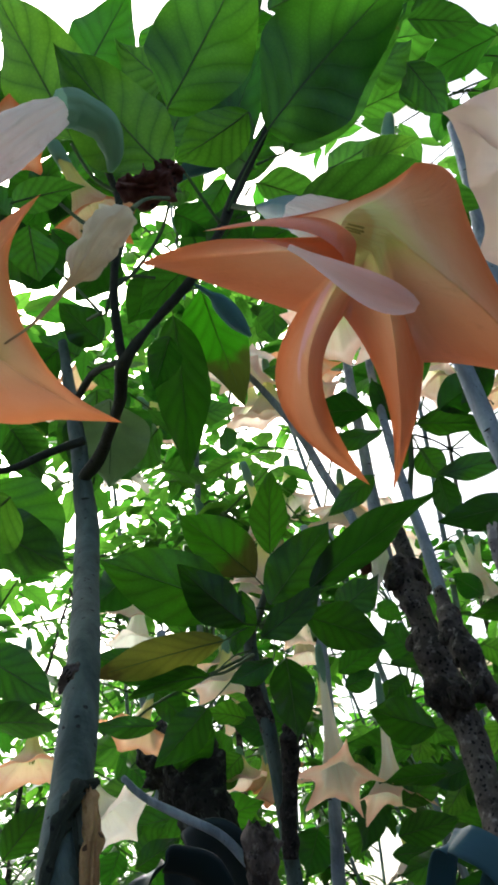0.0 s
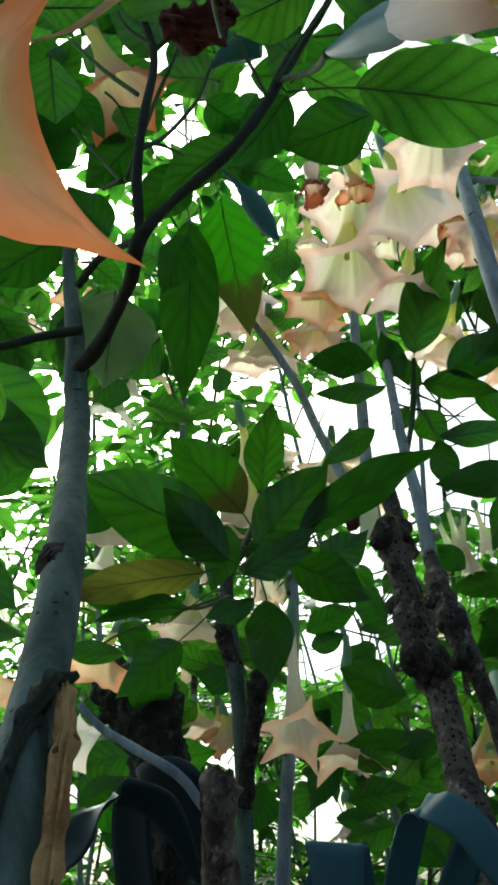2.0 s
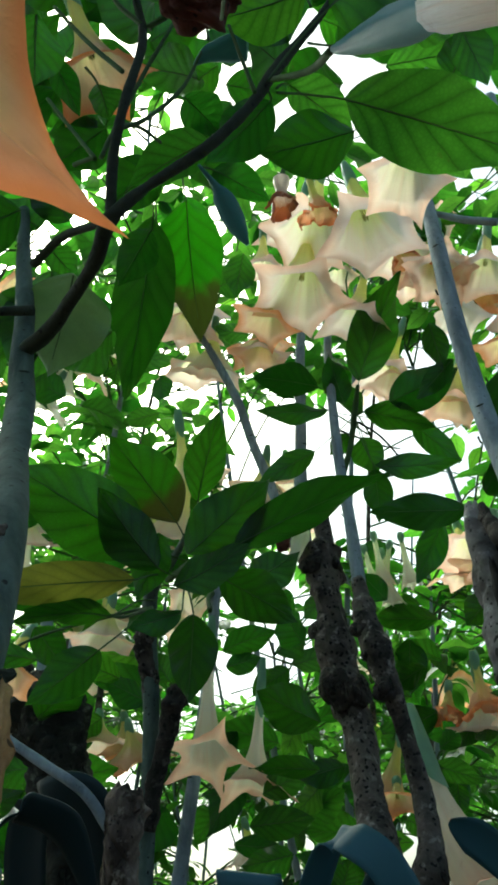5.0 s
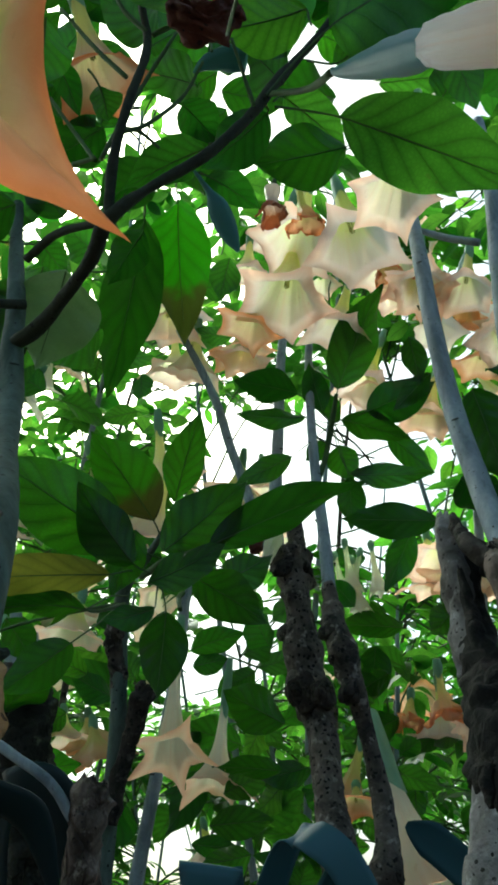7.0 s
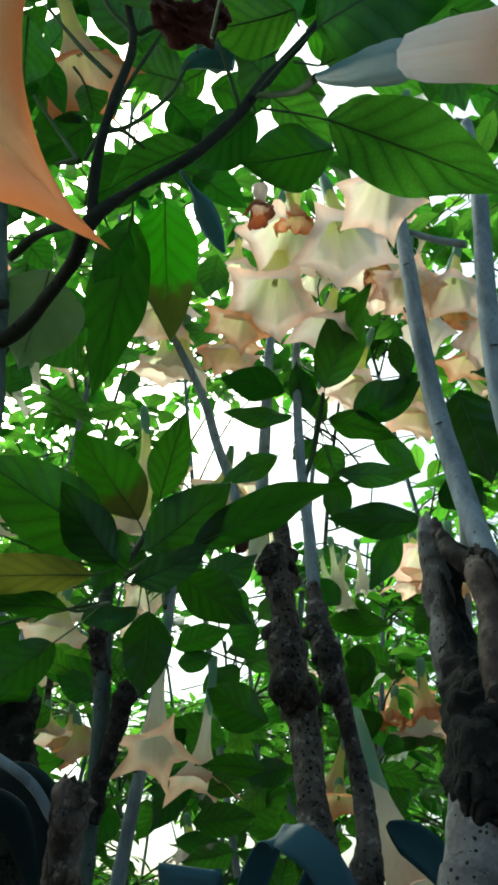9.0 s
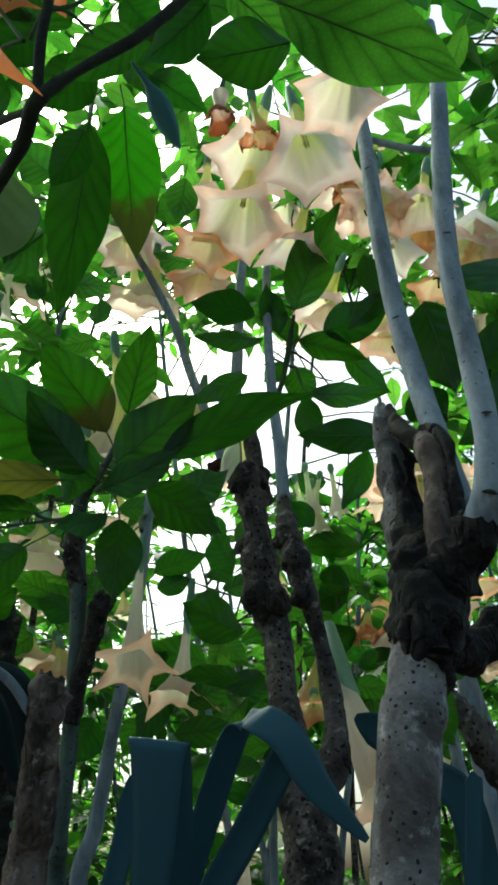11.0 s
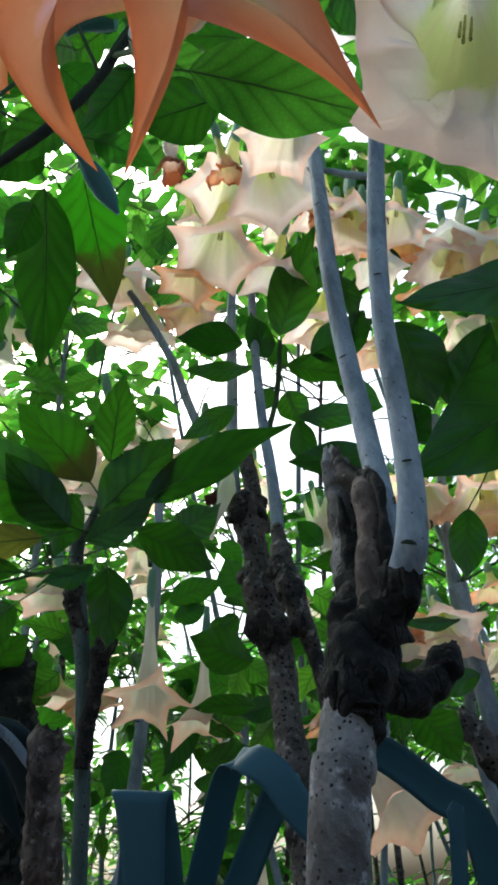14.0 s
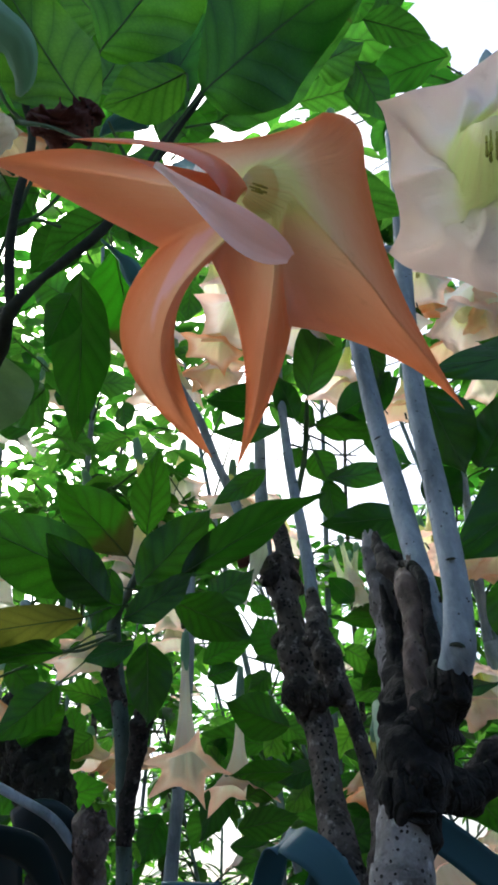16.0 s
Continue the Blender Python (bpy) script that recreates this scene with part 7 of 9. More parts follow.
flower(far_shrub, (0.756, 1.304, 2.717), (0.760, 1.297, 2.644), (0.763, 1.292, 2.583), 0.041, [(0.92, 26), (1.12, 54), (1.12, 40), (1.02, 25), (1.12, 16)], WHITE, phase=0.58, flare=55, label="", seed=6.8)

# ---- the shrub behind with the long hanging flowers ----
hanging_shrub = thing("angels_trumpet_tree", 0.32, 1.95, "shrub behind with long hanging peach-white trumpet flowers", "tree", "angels trumpet trees")
limb("cane", hanging_shrub, [(0.300, 1.700, -0.020, 0.0200), (0.204, 1.795, 0.725, 0.0190), (0.139, 1.858, 1.208, 0.0185), (0.161, 1.832, 1.351, 0.0167), (0.181, 1.835, 1.486, 0.0150), (0.204, 1.834, 1.645, 0.0144), (0.232, 1.831, 1.849, 0.0139), (0.249, 1.818, 2.074, 0.0132), (0.265, 1.837, 2.347, 0.0118)], BARK_GREY, "grey cane", seed=6.1, rings=6)
limb("twig", hanging_shrub, [(0.255, 1.825, 2.060, 0.0073), (0.226, 1.790, 2.029, 0.0064), (0.216, 1.713, 1.962, 0.0054)], TWIG, "", seed=0.9, sides=7)
flower(hanging_shrub, (0.220, 1.708, 1.948), (0.211, 1.742, 1.765), (0.202, 1.662, 1.642), 0.037, [(2.7, 18), (2.3, 55), (2.6, 20), (2.6, 20), (2.3, 60)], BLUSH, phase=0.31, flare=58, label="long hanging trumpet flower, white tube and peach star mouth", seed=2.1, narrow=0.006, throat=0.45, calyx=0.22, swell=0.40, power=2.4)
leaf(hanging_shrub, (0.628, 1.785, 1.970), (0.518, 1.805, 1.922), 0.059, (0.200, 0.979, -0.043), 0.53, 0.21, material=LEAF, seed=3.2)
leaf(hanging_shrub, (0.733, 1.827, 1.816), (0.616, 1.864, 1.841), 0.064, (0.357, 0.802, 0.478), 0.48, 0.13, material=LEAF, seed=0.3)
leaf(hanging_shrub, (0.536, 2.173, 1.999), (0.684, 2.162, 2.058), 0.080, (0.152, 0.968, -0.200), 0.45, 0.17, material=LEAF, seed=5.1)
leaf(hanging_shrub, (0.660, 1.880, 1.755), (0.615, 1.930, 1.682), 0.087, (-0.193, 0.753, 0.629), 0.54, 0.28, material=LEAF_YOUNG, seed=1.8)
leaf(hanging_shrub, (0.558, 2.246, 1.707), (0.683, 2.151, 1.723), 0.085, (0.594, 0.724, -0.350), 0.58, 0.18, material=LEAF, seed=3.4)
leaf(hanging_shrub, (0.724, 2.047, 1.883), (0.635, 2.008, 1.944), 0.089, (-0.360, 0.930, 0.077), 0.22, 0.2, material=LEAF, seed=5.2)
leaf(hanging_shrub, (0.840, 2.165, 1.914), (0.780, 2.160, 1.987), 0.075, (0.279, 0.914, 0.294), 0.6, 0.12, material=LEAF, seed=4.6)
leaf(hanging_shrub, (0.650, 1.816, 1.930), (0.761, 1.842, 1.873), 0.075, (-0.100, 0.965, 0.241), 0.45, 0.28, material=LEAF_YOUNG, seed=5.8)
leaf(hanging_shrub, (0.466, 2.079, 1.998), (0.511, 1.981, 2.069), 0.127, (0.880, 0.467, 0.086), 0.59, 0.28, material=LEAF, seed=3.5)
leaf(hanging_shrub, (0.578, 2.343, 1.621), (0.680, 2.221, 1.678), 0.102, (0.649, 0.690, 0.321), 0.55, 0.19, material=LEAF, seed=4.5)
leaf(hanging_shrub, (0.480, 1.868, 1.952), (0.421, 1.816, 2.030), 0.116, (-0.487, 0.849, 0.206), 0.55, 0.27, material=LEAF, seed=3.2)
leaf(hanging_shrub, (0.450, 1.871, 1.761), (0.439, 1.960, 1.705), 0.079, (0.845, 0.361, 0.394), 0.42, 0.13, material=LEAF_YOUNG, seed=5.6)
leaf(near_shrub, (0.307, 0.697, 2.657), (0.348, 0.622, 2.669), 0.073, (0.511, 0.403, 0.759), 0.21, 0.13, material=LEAF_MATURE_SHADED, seed=3.0)
leaf(near_shrub, (0.293, 0.737, 2.652), (0.405, 0.671, 2.690), 0.085, (-0.184, 0.241, 0.953), 0.48, 0.12, material=LEAF_MATURE_SHADED, seed=3.8)
leaf(near_shrub, (0.322, 0.664, 2.562), (0.259, 0.618, 2.559), 0.051, (0.040, -0.112, 0.993), 0.24, 0.13, material=LEAF_MATURE_SHADED, seed=5.6)
flower(hanging_shrub, (0.378, 1.879, 1.916), (0.362, 1.905, 1.740), (0.350, 1.900, 1.640), 0.050, [(1.5, 10), (1.6, 12), (1.5, 15), (1.5, 10), (1.6, 20)], BLUSH, phase=0.50, flare=50, label="hanging trumpet flower behind leaves", seed=8.6, narrow=0.006, throat=0.3, calyx=0.4, power=3.0)
flower(hanging_shrub, (0.662, 1.700, 1.752), (0.605, 1.555, 1.560), (0.640, 1.440, 1.385), 0.056, [(1.45, 30), (1.2, 20), (1.4, 31), (1.15, 25), (1.45, 35)], BLUSH, phase=0.25, flare=40, label="hanging trumpet flower with a long green calyx", seed=2.1, narrow=0.0135, calyx=0.50, swell=0.40, throat=0.5)
flower(hanging_shrub, (0.686, 1.788, 1.753), (0.662, 1.808, 1.670), (0.642, 1.824, 1.601), 0.038, [(1.24, 29), (1.05, 42), (1.15, 54), (1.15, 50), (0.88, 27)], APRICOT, phase=0.10, flare=35, label="", seed=7.4)
flower(hanging_shrub, (0.362, 1.462, 1.318), (0.368, 1.506, 1.235), (0.370, 1.540, 1.165), 0.050, [(0.85, 17), (1.23, 28), (1.2, 21), (1.01, 29), (1.17, 55)], BLUSH, phase=0.80, flare=14, label="white hanging trumpet flower", seed=6.9, narrow=0.010, throat=0.6, calyx=0)
flower(hanging_shrub, (-0.154, 1.561, 1.852), (-0.180, 1.545, 1.798), (-0.201, 1.532, 1.754), 0.044, [(1.19, 37), (1.07, 44), (0.85, 69), (1.07, 68), (0.89, 50)], APRICOT, phase=0.58, flare=50, label="orange trumpet flower", seed=6.6)
flower(hanging_shrub, (0.003, 1.920, 2.089), (-0.006, 1.928, 2.021), (-0.013, 1.934, 1.964), 0.060, [(0.83, 37), (1.02, 20), (1.05, 63), (0.99, 57), (1.07, 29)], PEACH, phase=0.44, flare=55, label="", seed=9.0)
flower(hanging_shrub, (-0.273, 1.349, 1.651), (-0.241, 1.338, 1.602), (-0.214, 1.328, 1.562), 0.037, [(0.95, 43), (0.84, 29), (0.87, 76), (1.13, 72), (1.24, 55)], WHITE, phase=1.16, flare=45, label="", seed=4.8)
flower(hanging_shrub, (0.172, 1.672, 2.991), (0.150, 1.691, 2.920), (0.131, 1.706, 2.862), 0.073, [(0.99, 77), (1.21, 77), (1.02, 65), (0.98, 80), (1.21, 34)], PEACH, phase=1.17, flare=45, label="peach trumpet flower", seed=1.7)
flower(hanging_shrub, (0.235, 1.705, 2.909), (0.234, 1.750, 2.828), (0.233, 1.788, 2.761), 0.064, [(0.84, 62), (0.93, 49), (1.09, 18), (1.14, 33), (0.99, 37)], PEACH, phase=0.93, flare=40, label="", seed=6.7)
flower(hanging_shrub, (0.067, 2.306, 1.894), (0.079, 2.327, 1.852), (0.088, 2.344, 1.817), 0.060, [(0.93, 22), (0.93, 42), (0.83, 25), (1.14, 61), (1.24, 79)], APRICOT, phase=1.10, flare=50, label="", seed=3.4)
flower(hanging_shrub, (-0.212, 1.818, 2.249), (-0.210, 1.831, 2.224), (-0.208, 1.842, 2.203), 0.050, [(0.87, 35), (1.01, 49), (1.04, 38), (1.18, 34), (1.01, 73)], PEACH, phase=1.01, flare=50, label="", seed=2.7)
flower(hanging_shrub, (-0.199, 1.959, 2.826), (-0.230, 1.992, 2.779), (-0.255, 2.019, 2.740), 0.060, [(0.91, 67), (0.8, 24), (1.04, 50), (0.87, 18), (0.89, 65)], WHITE, phase=0.58, flare=50, label="", seed=8.8)
flower(hanging_shrub, (-0.094, 1.987, 2.945), (-0.116, 2.007, 2.916), (-0.133, 2.024, 2.893), 0.059, [(1.15, 79), (0.82, 27), (0.81, 43), (0.95, 18), (1.05, 21)], PEACH, phase=0.39, flare=50, label="", seed=2.2)
flower(hanging_shrub, (-0.354, 1.329, 1.737), (-0.354, 1.326, 1.694), (-0.354, 1.324, 1.660), 0.050, [(1.16, 42), (0.92, 18), (0.99, 56), (1.1, 74), (1.16, 31)], APRICOT, phase=0.17, flare=55, label="ragged orange trumpet flower", seed=6.8)
flower(hanging_shrub, (-0.194, 1.538, 2.108), (-0.197, 1.562, 2.077), (-0.200, 1.582, 2.051), 0.042, [(1.16, 48), (1.17, 51), (0.93, 26), (0.81, 57), (1.2, 74)], PEACH, phase=0.58, flare=50, label="", seed=6.0)
flower(hanging_shrub, (0.401, 1.811, 2.516), (0.400, 1.859, 2.452), (0.400, 1.898, 2.399), 0.071, [(1.22, 68), (1.07, 42), (1.03, 26), (0.88, 59), (1.25, 51)], PEACH, phase=0.51, flare=50, label="", seed=3.2)
limb("cane", hanging_shrub, [(0.392, 1.600, 2.090, 0.0135), (0.372, 1.630, 2.200, 0.0132), (0.350, 1.660, 2.317, 0.0130), (0.326, 1.688, 2.428, 0.0128), (0.294, 1.706, 2.573, 0.0124), (0.238, 1.722, 2.726, 0.0116), (0.177, 1.732, 2.857, 0.0100)], BARK_GREY, "pale leaning cane", seed=4.1, rings=7, sides=12)
leaf(hanging_shrub, (0.317, 1.644, 2.778), (0.214, 1.654, 2.799), 0.067, (0.146, 0.956, 0.256), 0.52, 0.2, seed=5.8)
leaf(hanging_shrub, (0.200, 1.526, 2.826), (0.285, 1.495, 2.848), 0.094, (-0.023, 0.554, 0.832), 0.26, 0.17, seed=3.1)
leaf(hanging_shrub, (0.251, 1.397, 2.828), (0.238, 1.456, 2.727), 0.091, (0.103, 0.865, 0.492), 0.36, 0.29, seed=5.0)
leaf(hanging_shrub, (0.601, 2.216, 1.855), (0.771, 2.151, 1.907), 0.072, (0.135, 0.811, 0.569), 0.57, 0.23, seed=0.2)
leaf(hanging_shrub, (0.294, 1.986, 1.966), (0.433, 1.932, 2.008), 0.082, (0.082, 0.746, 0.660), 0.43, 0.22, seed=2.9)
leaf(hanging_shrub, (0.307, 2.002, 1.930), (0.399, 1.971, 1.952), 0.066, (0.318, 0.948, 0.025), 0.31, 0.26, seed=5.5)
leaf(hanging_shrub, (0.524, 2.160, 1.983), (0.455, 2.194, 1.948), 0.072, (0.430, 0.902, 0.038), 0.24, 0.25, seed=2.2)
leaf(hanging_shrub, (-0.287, 1.857, 2.207), (-0.223, 1.777, 2.327), 0.073, (-0.081, 0.807, 0.584), 0.41, 0.3, seed=5.8)
leaf(hanging_shrub, (0.155, 1.517, 2.024), (0.034, 1.527, 2.050), 0.066, (0.121, 0.980, 0.155), 0.46, 0.14, seed=5.5)
leaf(hanging_shrub, (0.337, 2.020, 1.679), (0.273, 2.107, 1.547), 0.093, (0.570, 0.786, 0.241), 0.58, 0.17, seed=2.4)
leaf(hanging_shrub, (0.185, 2.196, 1.630), (0.134, 2.263, 1.529), 0.115, (0.525, 0.807, 0.271), 0.31, 0.13, seed=1.5)
leaf(hanging_shrub, (-0.171, 1.670, 2.499), (-0.283, 1.657, 2.565), 0.089, (0.112, 0.921, 0.373), 0.59, 0.12, seed=1.4)
leaf(hanging_shrub, (-0.200, 1.546, 2.522), (-0.259, 1.609, 2.433), 0.061, (0.255, 0.864, 0.433), 0.28, 0.12, seed=3.2)
leaf(hanging_shrub, (-0.079, 1.401, 2.737), (-0.185, 1.382, 2.811), 0.115, (0.141, 0.892, 0.430), 0.5, 0.28, seed=3.8)
leaf(hanging_shrub, (-0.064, 1.637, 2.725), (-0.151, 1.604, 2.817), 0.094, (0.082, 0.911, 0.404), 0.53, 0.1, seed=1.7)
flower(hanging_shrub, (-0.161, 1.912, 2.981), (-0.191, 1.965, 2.882), (-0.216, 2.008, 2.801), 0.046, [(1.23, 20), (0.92, 46), (0.92, 50), (0.82, 30), (1.23, 24)], WHITE, phase=1.13, flare=45, label="", seed=1.6)
flower(hanging_shrub, (-0.273, 1.900, 2.869), (-0.270, 1.938, 2.777), (-0.268, 1.969, 2.702), 0.041, [(1.25, 59), (1.09, 24), (0.82, 64), (0.88, 27), (1.17, 72)], WHITE, phase=0.06, flare=45, label="", seed=8.6)
flower(far_shrub, (0.878, 1.660, 2.193), (0.874, 1.676, 2.133), (0.871, 1.689, 2.084), 0.050, [(1.04, 40), (0.85, 40), (1.24, 33), (0.86, 24), (0.86, 38)], PEACH, phase=1.14, flare=45, label="", seed=0.7)
flower(hanging_shrub, (-0.013, 2.081, 2.160), (-0.009, 2.086, 2.113), (-0.004, 2.090, 2.074), 0.060, [(0.89, 76), (1.25, 79), (0.91, 38), (1.23, 47), (1.12, 35)], PEACH, phase=0.03, flare=45, label="", seed=3.1)
flower(hanging_shrub, (0.081, 2.339, 2.115), (0.080, 2.353, 2.058), (0.079, 2.365, 2.011), 0.056, [(1.14, 66), (1.06, 45), (1.04, 44), (1.04, 69), (0.89, 54)], PALE, phase=1.17, flare=45, label="", seed=7.6)
flower(hanging_shrub, (-0.001, 2.273, 1.890), (0.003, 2.279, 1.842), (0.007, 2.283, 1.802), 0.060, [(0.88, 78), (1.18, 26), (0.92, 28), (0.82, 79), (0.98, 72)], PEACH, phase=0.14, flare=45, label="", seed=0.1)
flower(hanging_shrub, (0.072, 2.163, 1.836), (0.085, 2.169, 1.783), (0.095, 2.174, 1.741), 0.062, [(1.19, 67), (1.25, 60), (1.04, 65), (0.84, 50), (1.0, 25)], APRICOT, phase=0.75, flare=45, label="", seed=2.9)
flower(hanging_shrub, (0.462, 2.555, 1.658), (0.477, 2.561, 1.605), (0.489, 2.566, 1.561), 0.051, [(1.03, 39), (0.94, 38), (1.07, 79), (1.22, 71), (1.18, 34)], PALE, phase=1.22, flare=45, label="", seed=2.4)
flower(far_shrub, (0.972, 1.371, 2.727), (0.963, 1.390, 2.666), (0.956, 1.405, 2.617), 0.046, [(0.86, 48), (1.13, 37), (1.09, 33), (1.24, 44), (1.02, 50)], APRICOT, phase=1.09, flare=45, label="", seed=8.9)
flower(far_shrub, (0.887, 1.375, 2.933), (0.892, 1.392, 2.869), (0.896, 1.406, 2.816), 0.052, [(1.04, 44), (1.08, 20), (0.99, 70), (1.15, 19), (1.18, 40)], PEACH, phase=1.23, flare=45, label="", seed=3.3)
flower(far_shrub, (0.826, 1.663, 1.859), (0.835, 1.684, 1.787), (0.843, 1.702, 1.728), 0.050, [(0.9, 51), (1.2, 43), (1.19, 61), (0.96, 35), (1.03, 41)], PALE, phase=0.47, flare=45, label="", seed=5.9)
flower(far_shrub, (0.823, 1.797, 1.851), (0.816, 1.803, 1.807), (0.810, 1.808, 1.771), 0.030, [(1.19, 53), (0.87, 29), (0.97, 55), (0.86, 20), (0.94, 33)], APRICOT, phase=0.04, flare=45, label="", seed=4.8, crumple=1.3)
flower(knotty_tree, (0.329, 1.460, 3.048), (0.330, 1.487, 2.972), (0.331, 1.509, 2.909), 0.045, [(1.21, 50), (1.13, 69), (1.18, 74), (1.0, 59), (0.85, 72)], PEACH, phase=0.47, flare=45, label="", seed=4.3)
flower(hanging_shrub, (0.117, 1.693, 2.991), (0.142, 1.703, 2.928), (0.162, 1.711, 2.877), 0.061, [(1.2, 34), (0.89, 69), (1.07, 21), (0.81, 38), (0.8, 69)], PALE, phase=0.23, flare=45, label="", seed=2.5)
flower(knotty_tree, (0.305, 1.520, 2.713), (0.311, 1.526, 2.663), (0.316, 1.531, 2.623), 0.051, [(0.97, 48), (0.99, 56), (1.1, 43), (0.84, 79), (1.11, 20)], APRICOT, phase=0.55, flare=45, label="", seed=6.8)
flower(far_shrub, (0.682, 1.256, 2.832), (0.679, 1.280, 2.762), (0.677, 1.299, 2.704), 0.050, [(1.25, 19), (0.8, 46), (0.99, 73), (1.17, 37), (0.99, 53)], PEACH, phase=1.11, flare=45, label="", seed=1.8)
flower(far_shrub, (0.706, 1.526, 2.713), (0.707, 1.544, 2.648), (0.708, 1.560, 2.595), 0.057, [(0.98, 21), (1.09, 17), (1.22, 49), (1.06, 21), (0.9, 45)], PALE, phase=1.07, flare=45, label="", seed=4.9)
flower(far_shrub, (0.884, 1.552, 2.690), (0.885, 1.576, 2.617), (0.886, 1.596, 2.558), 0.055, [(0.93, 79), (1.1, 49), (0.89, 34), (1.2, 24), (1.04, 55)], PEACH, phase=0.44, flare=45, label="", seed=6.9)
flower(hanging_shrub, (0.094, 1.429, 2.312), (0.110, 1.459, 2.226), (0.123, 1.483, 2.156), 0.037, [(1.21, 71), (1.13, 28), (0.83, 43), (0.94, 28), (1.19, 29)], PEACH, phase=1.03, flare=45, label="", seed=8.4)
flower(hanging_shrub, (0.477, 1.895, 2.562), (0.481, 1.911, 2.500), (0.484, 1.924, 2.450), 0.051, [(0.85, 74), (0.98, 29), (0.88, 17), (1.02, 40), (1.18, 69)], PEACH, phase=0.07, flare=45, label="", seed=3.6)
flower(hanging_shrub, (-0.216, 2.079, 3.125), (-0.146, 2.073, 3.065), (-0.088, 2.068, 3.016), 0.058, [(0.98, 27), (0.91, 32), (1.11, 37), (0.85, 29), (1.0, 52)], PEACH, phase=0.31, flare=45, label="", seed=6.3)
flower(knotty_tree, (0.641, 0.940, 3.285), (0.627, 0.970, 3.210), (0.616, 0.995, 3.149), 0.059, [(0.9, 59), (1.07, 26), (1.14, 41), (1.04, 54), (1.08, 44)], WHITE, phase=0.07, flare=45, label="", seed=7.1)
flower(knotty_tree, (0.638, 1.764, 1.623), (0.633, 1.757, 1.596), (0.628, 1.751, 1.574), 0.032, [(1.19, 47), (1.06, 32), (1.2, 60), (0.9, 68), (1.24, 37)], APRICOT, phase=1.24, flare=45, label="", seed=4.3)
flower(far_shrub, (0.770, 1.277, 2.880), (0.757, 1.299, 2.803), (0.747, 1.317, 2.739), 0.049, [(0.88, 62), (0.95, 63), (1.06, 22), (1.04, 70), (1.02, 50)], PEACH, phase=1.08, flare=45, label="", seed=4.0)
flower(far_shrub, (0.878, 1.265, 2.844), (0.877, 1.283, 2.766), (0.875, 1.299, 2.703), 0.052, [(1.02, 53), (1.17, 28), (0.84, 64), (1.05, 35), (1.2, 72)], APRICOT, phase=0.68, flare=45, label="", seed=8.9)
flower(far_shrub, (0.972, 1.257, 2.810), (0.974, 1.274, 2.732), (0.977, 1.288, 2.668), 0.049, [(1.18, 64), (0.93, 16), (1.11, 63), (0.96, 46), (1.06, 31)], WHITE, phase=0.87, flare=45, label="", seed=5.1)
flower(far_shrub, (1.196, 1.510, 2.138), (1.184, 1.515, 2.086), (1.174, 1.519, 2.043), 0.050, [(0.97, 22), (1.05, 36), (1.13, 26), (0.98, 28), (0.98, 52)], PEACH, phase=0.13, flare=45, label="", seed=0.5)
flower(far_shrub, (1.057, 1.641, 2.199), (1.049, 1.648, 2.141), (1.043, 1.654, 2.093), 0.052, [(1.02, 28), (1.03, 26), (0.85, 50), (1.22, 71), (1.03, 41)], PEACH, phase=0.08, flare=45, label="", seed=2.5)
flower(far_shrub, (1.242, 1.733, 1.785), (1.219, 1.747, 1.725), (1.200, 1.758, 1.676), 0.044, [(0.94, 76), (0.85, 77), (1.01, 43), (0.92, 78), (0.88, 52)], APRICOT, phase=0.64, flare=45, label="", seed=1.8)
flower(far_shrub, (0.911, 1.754, 2.288), (0.915, 1.758, 2.230), (0.918, 1.761, 2.182), 0.055, [(0.9, 79), (1.16, 63), (1.21, 21), (1.12, 64), (0.9, 45)], PEACH, phase=1.22, flare=45, label="", seed=2.9)
flower(far_shrub, (1.238, 1.812, 1.855), (1.224, 1.830, 1.784), (1.212, 1.845, 1.726), 0.046, [(1.14, 26), (1.1, 33), (1.03, 39), (1.19, 63), (1.03, 60)], PALE, phase=0.53, flare=45, label="", seed=7.2)
flower(far_shrub, (1.019, 1.963, 1.555), (1.017, 1.953, 1.520), (1.014, 1.945, 1.491), 0.038, [(0.92, 50), (1.06, 40), (0.82, 26), (1.09, 29), (1.14, 48)], PEACH, phase=1.19, flare=45, label="", seed=7.6)
flower(far_shrub, (1.136, 1.760, 1.982), (1.135, 1.757, 1.937), (1.134, 1.755, 1.899), 0.046, [(1.13, 39), (0.82, 51), (1.14, 75), (0.89, 25), (1.24, 63)], APRICOT, phase=0.61, flare=45, label="", seed=6.6)
flower(far_shrub, (0.459, 1.407, 3.213), (0.443, 1.442, 3.117), (0.430, 1.472, 3.038), 0.064, [(0.87, 50), (1.1, 54), (0.87, 24), (1.08, 72), (0.86, 15)], PEACH, phase=0.10, flare=45, label="", seed=7.1)
flower(far_shrub, (0.186, 1.890, 3.004), (0.195, 1.906, 2.925), (0.202, 1.919, 2.860), 0.063, [(0.98, 45), (1.25, 55), (0.92, 61), (0.8, 33), (1.11, 26)], PEACH, phase=0.04, flare=45, label="", seed=4.7)
flower(far_shrub, (0.440, 1.986, 2.550), (0.429, 1.986, 2.504), (0.420, 1.987, 2.465), 0.057, [(0.95, 78), (0.85, 67), (0.97, 67), (1.0, 58), (0.95, 30)], PEACH, phase=0.57, flare=45, label="", seed=7.2)
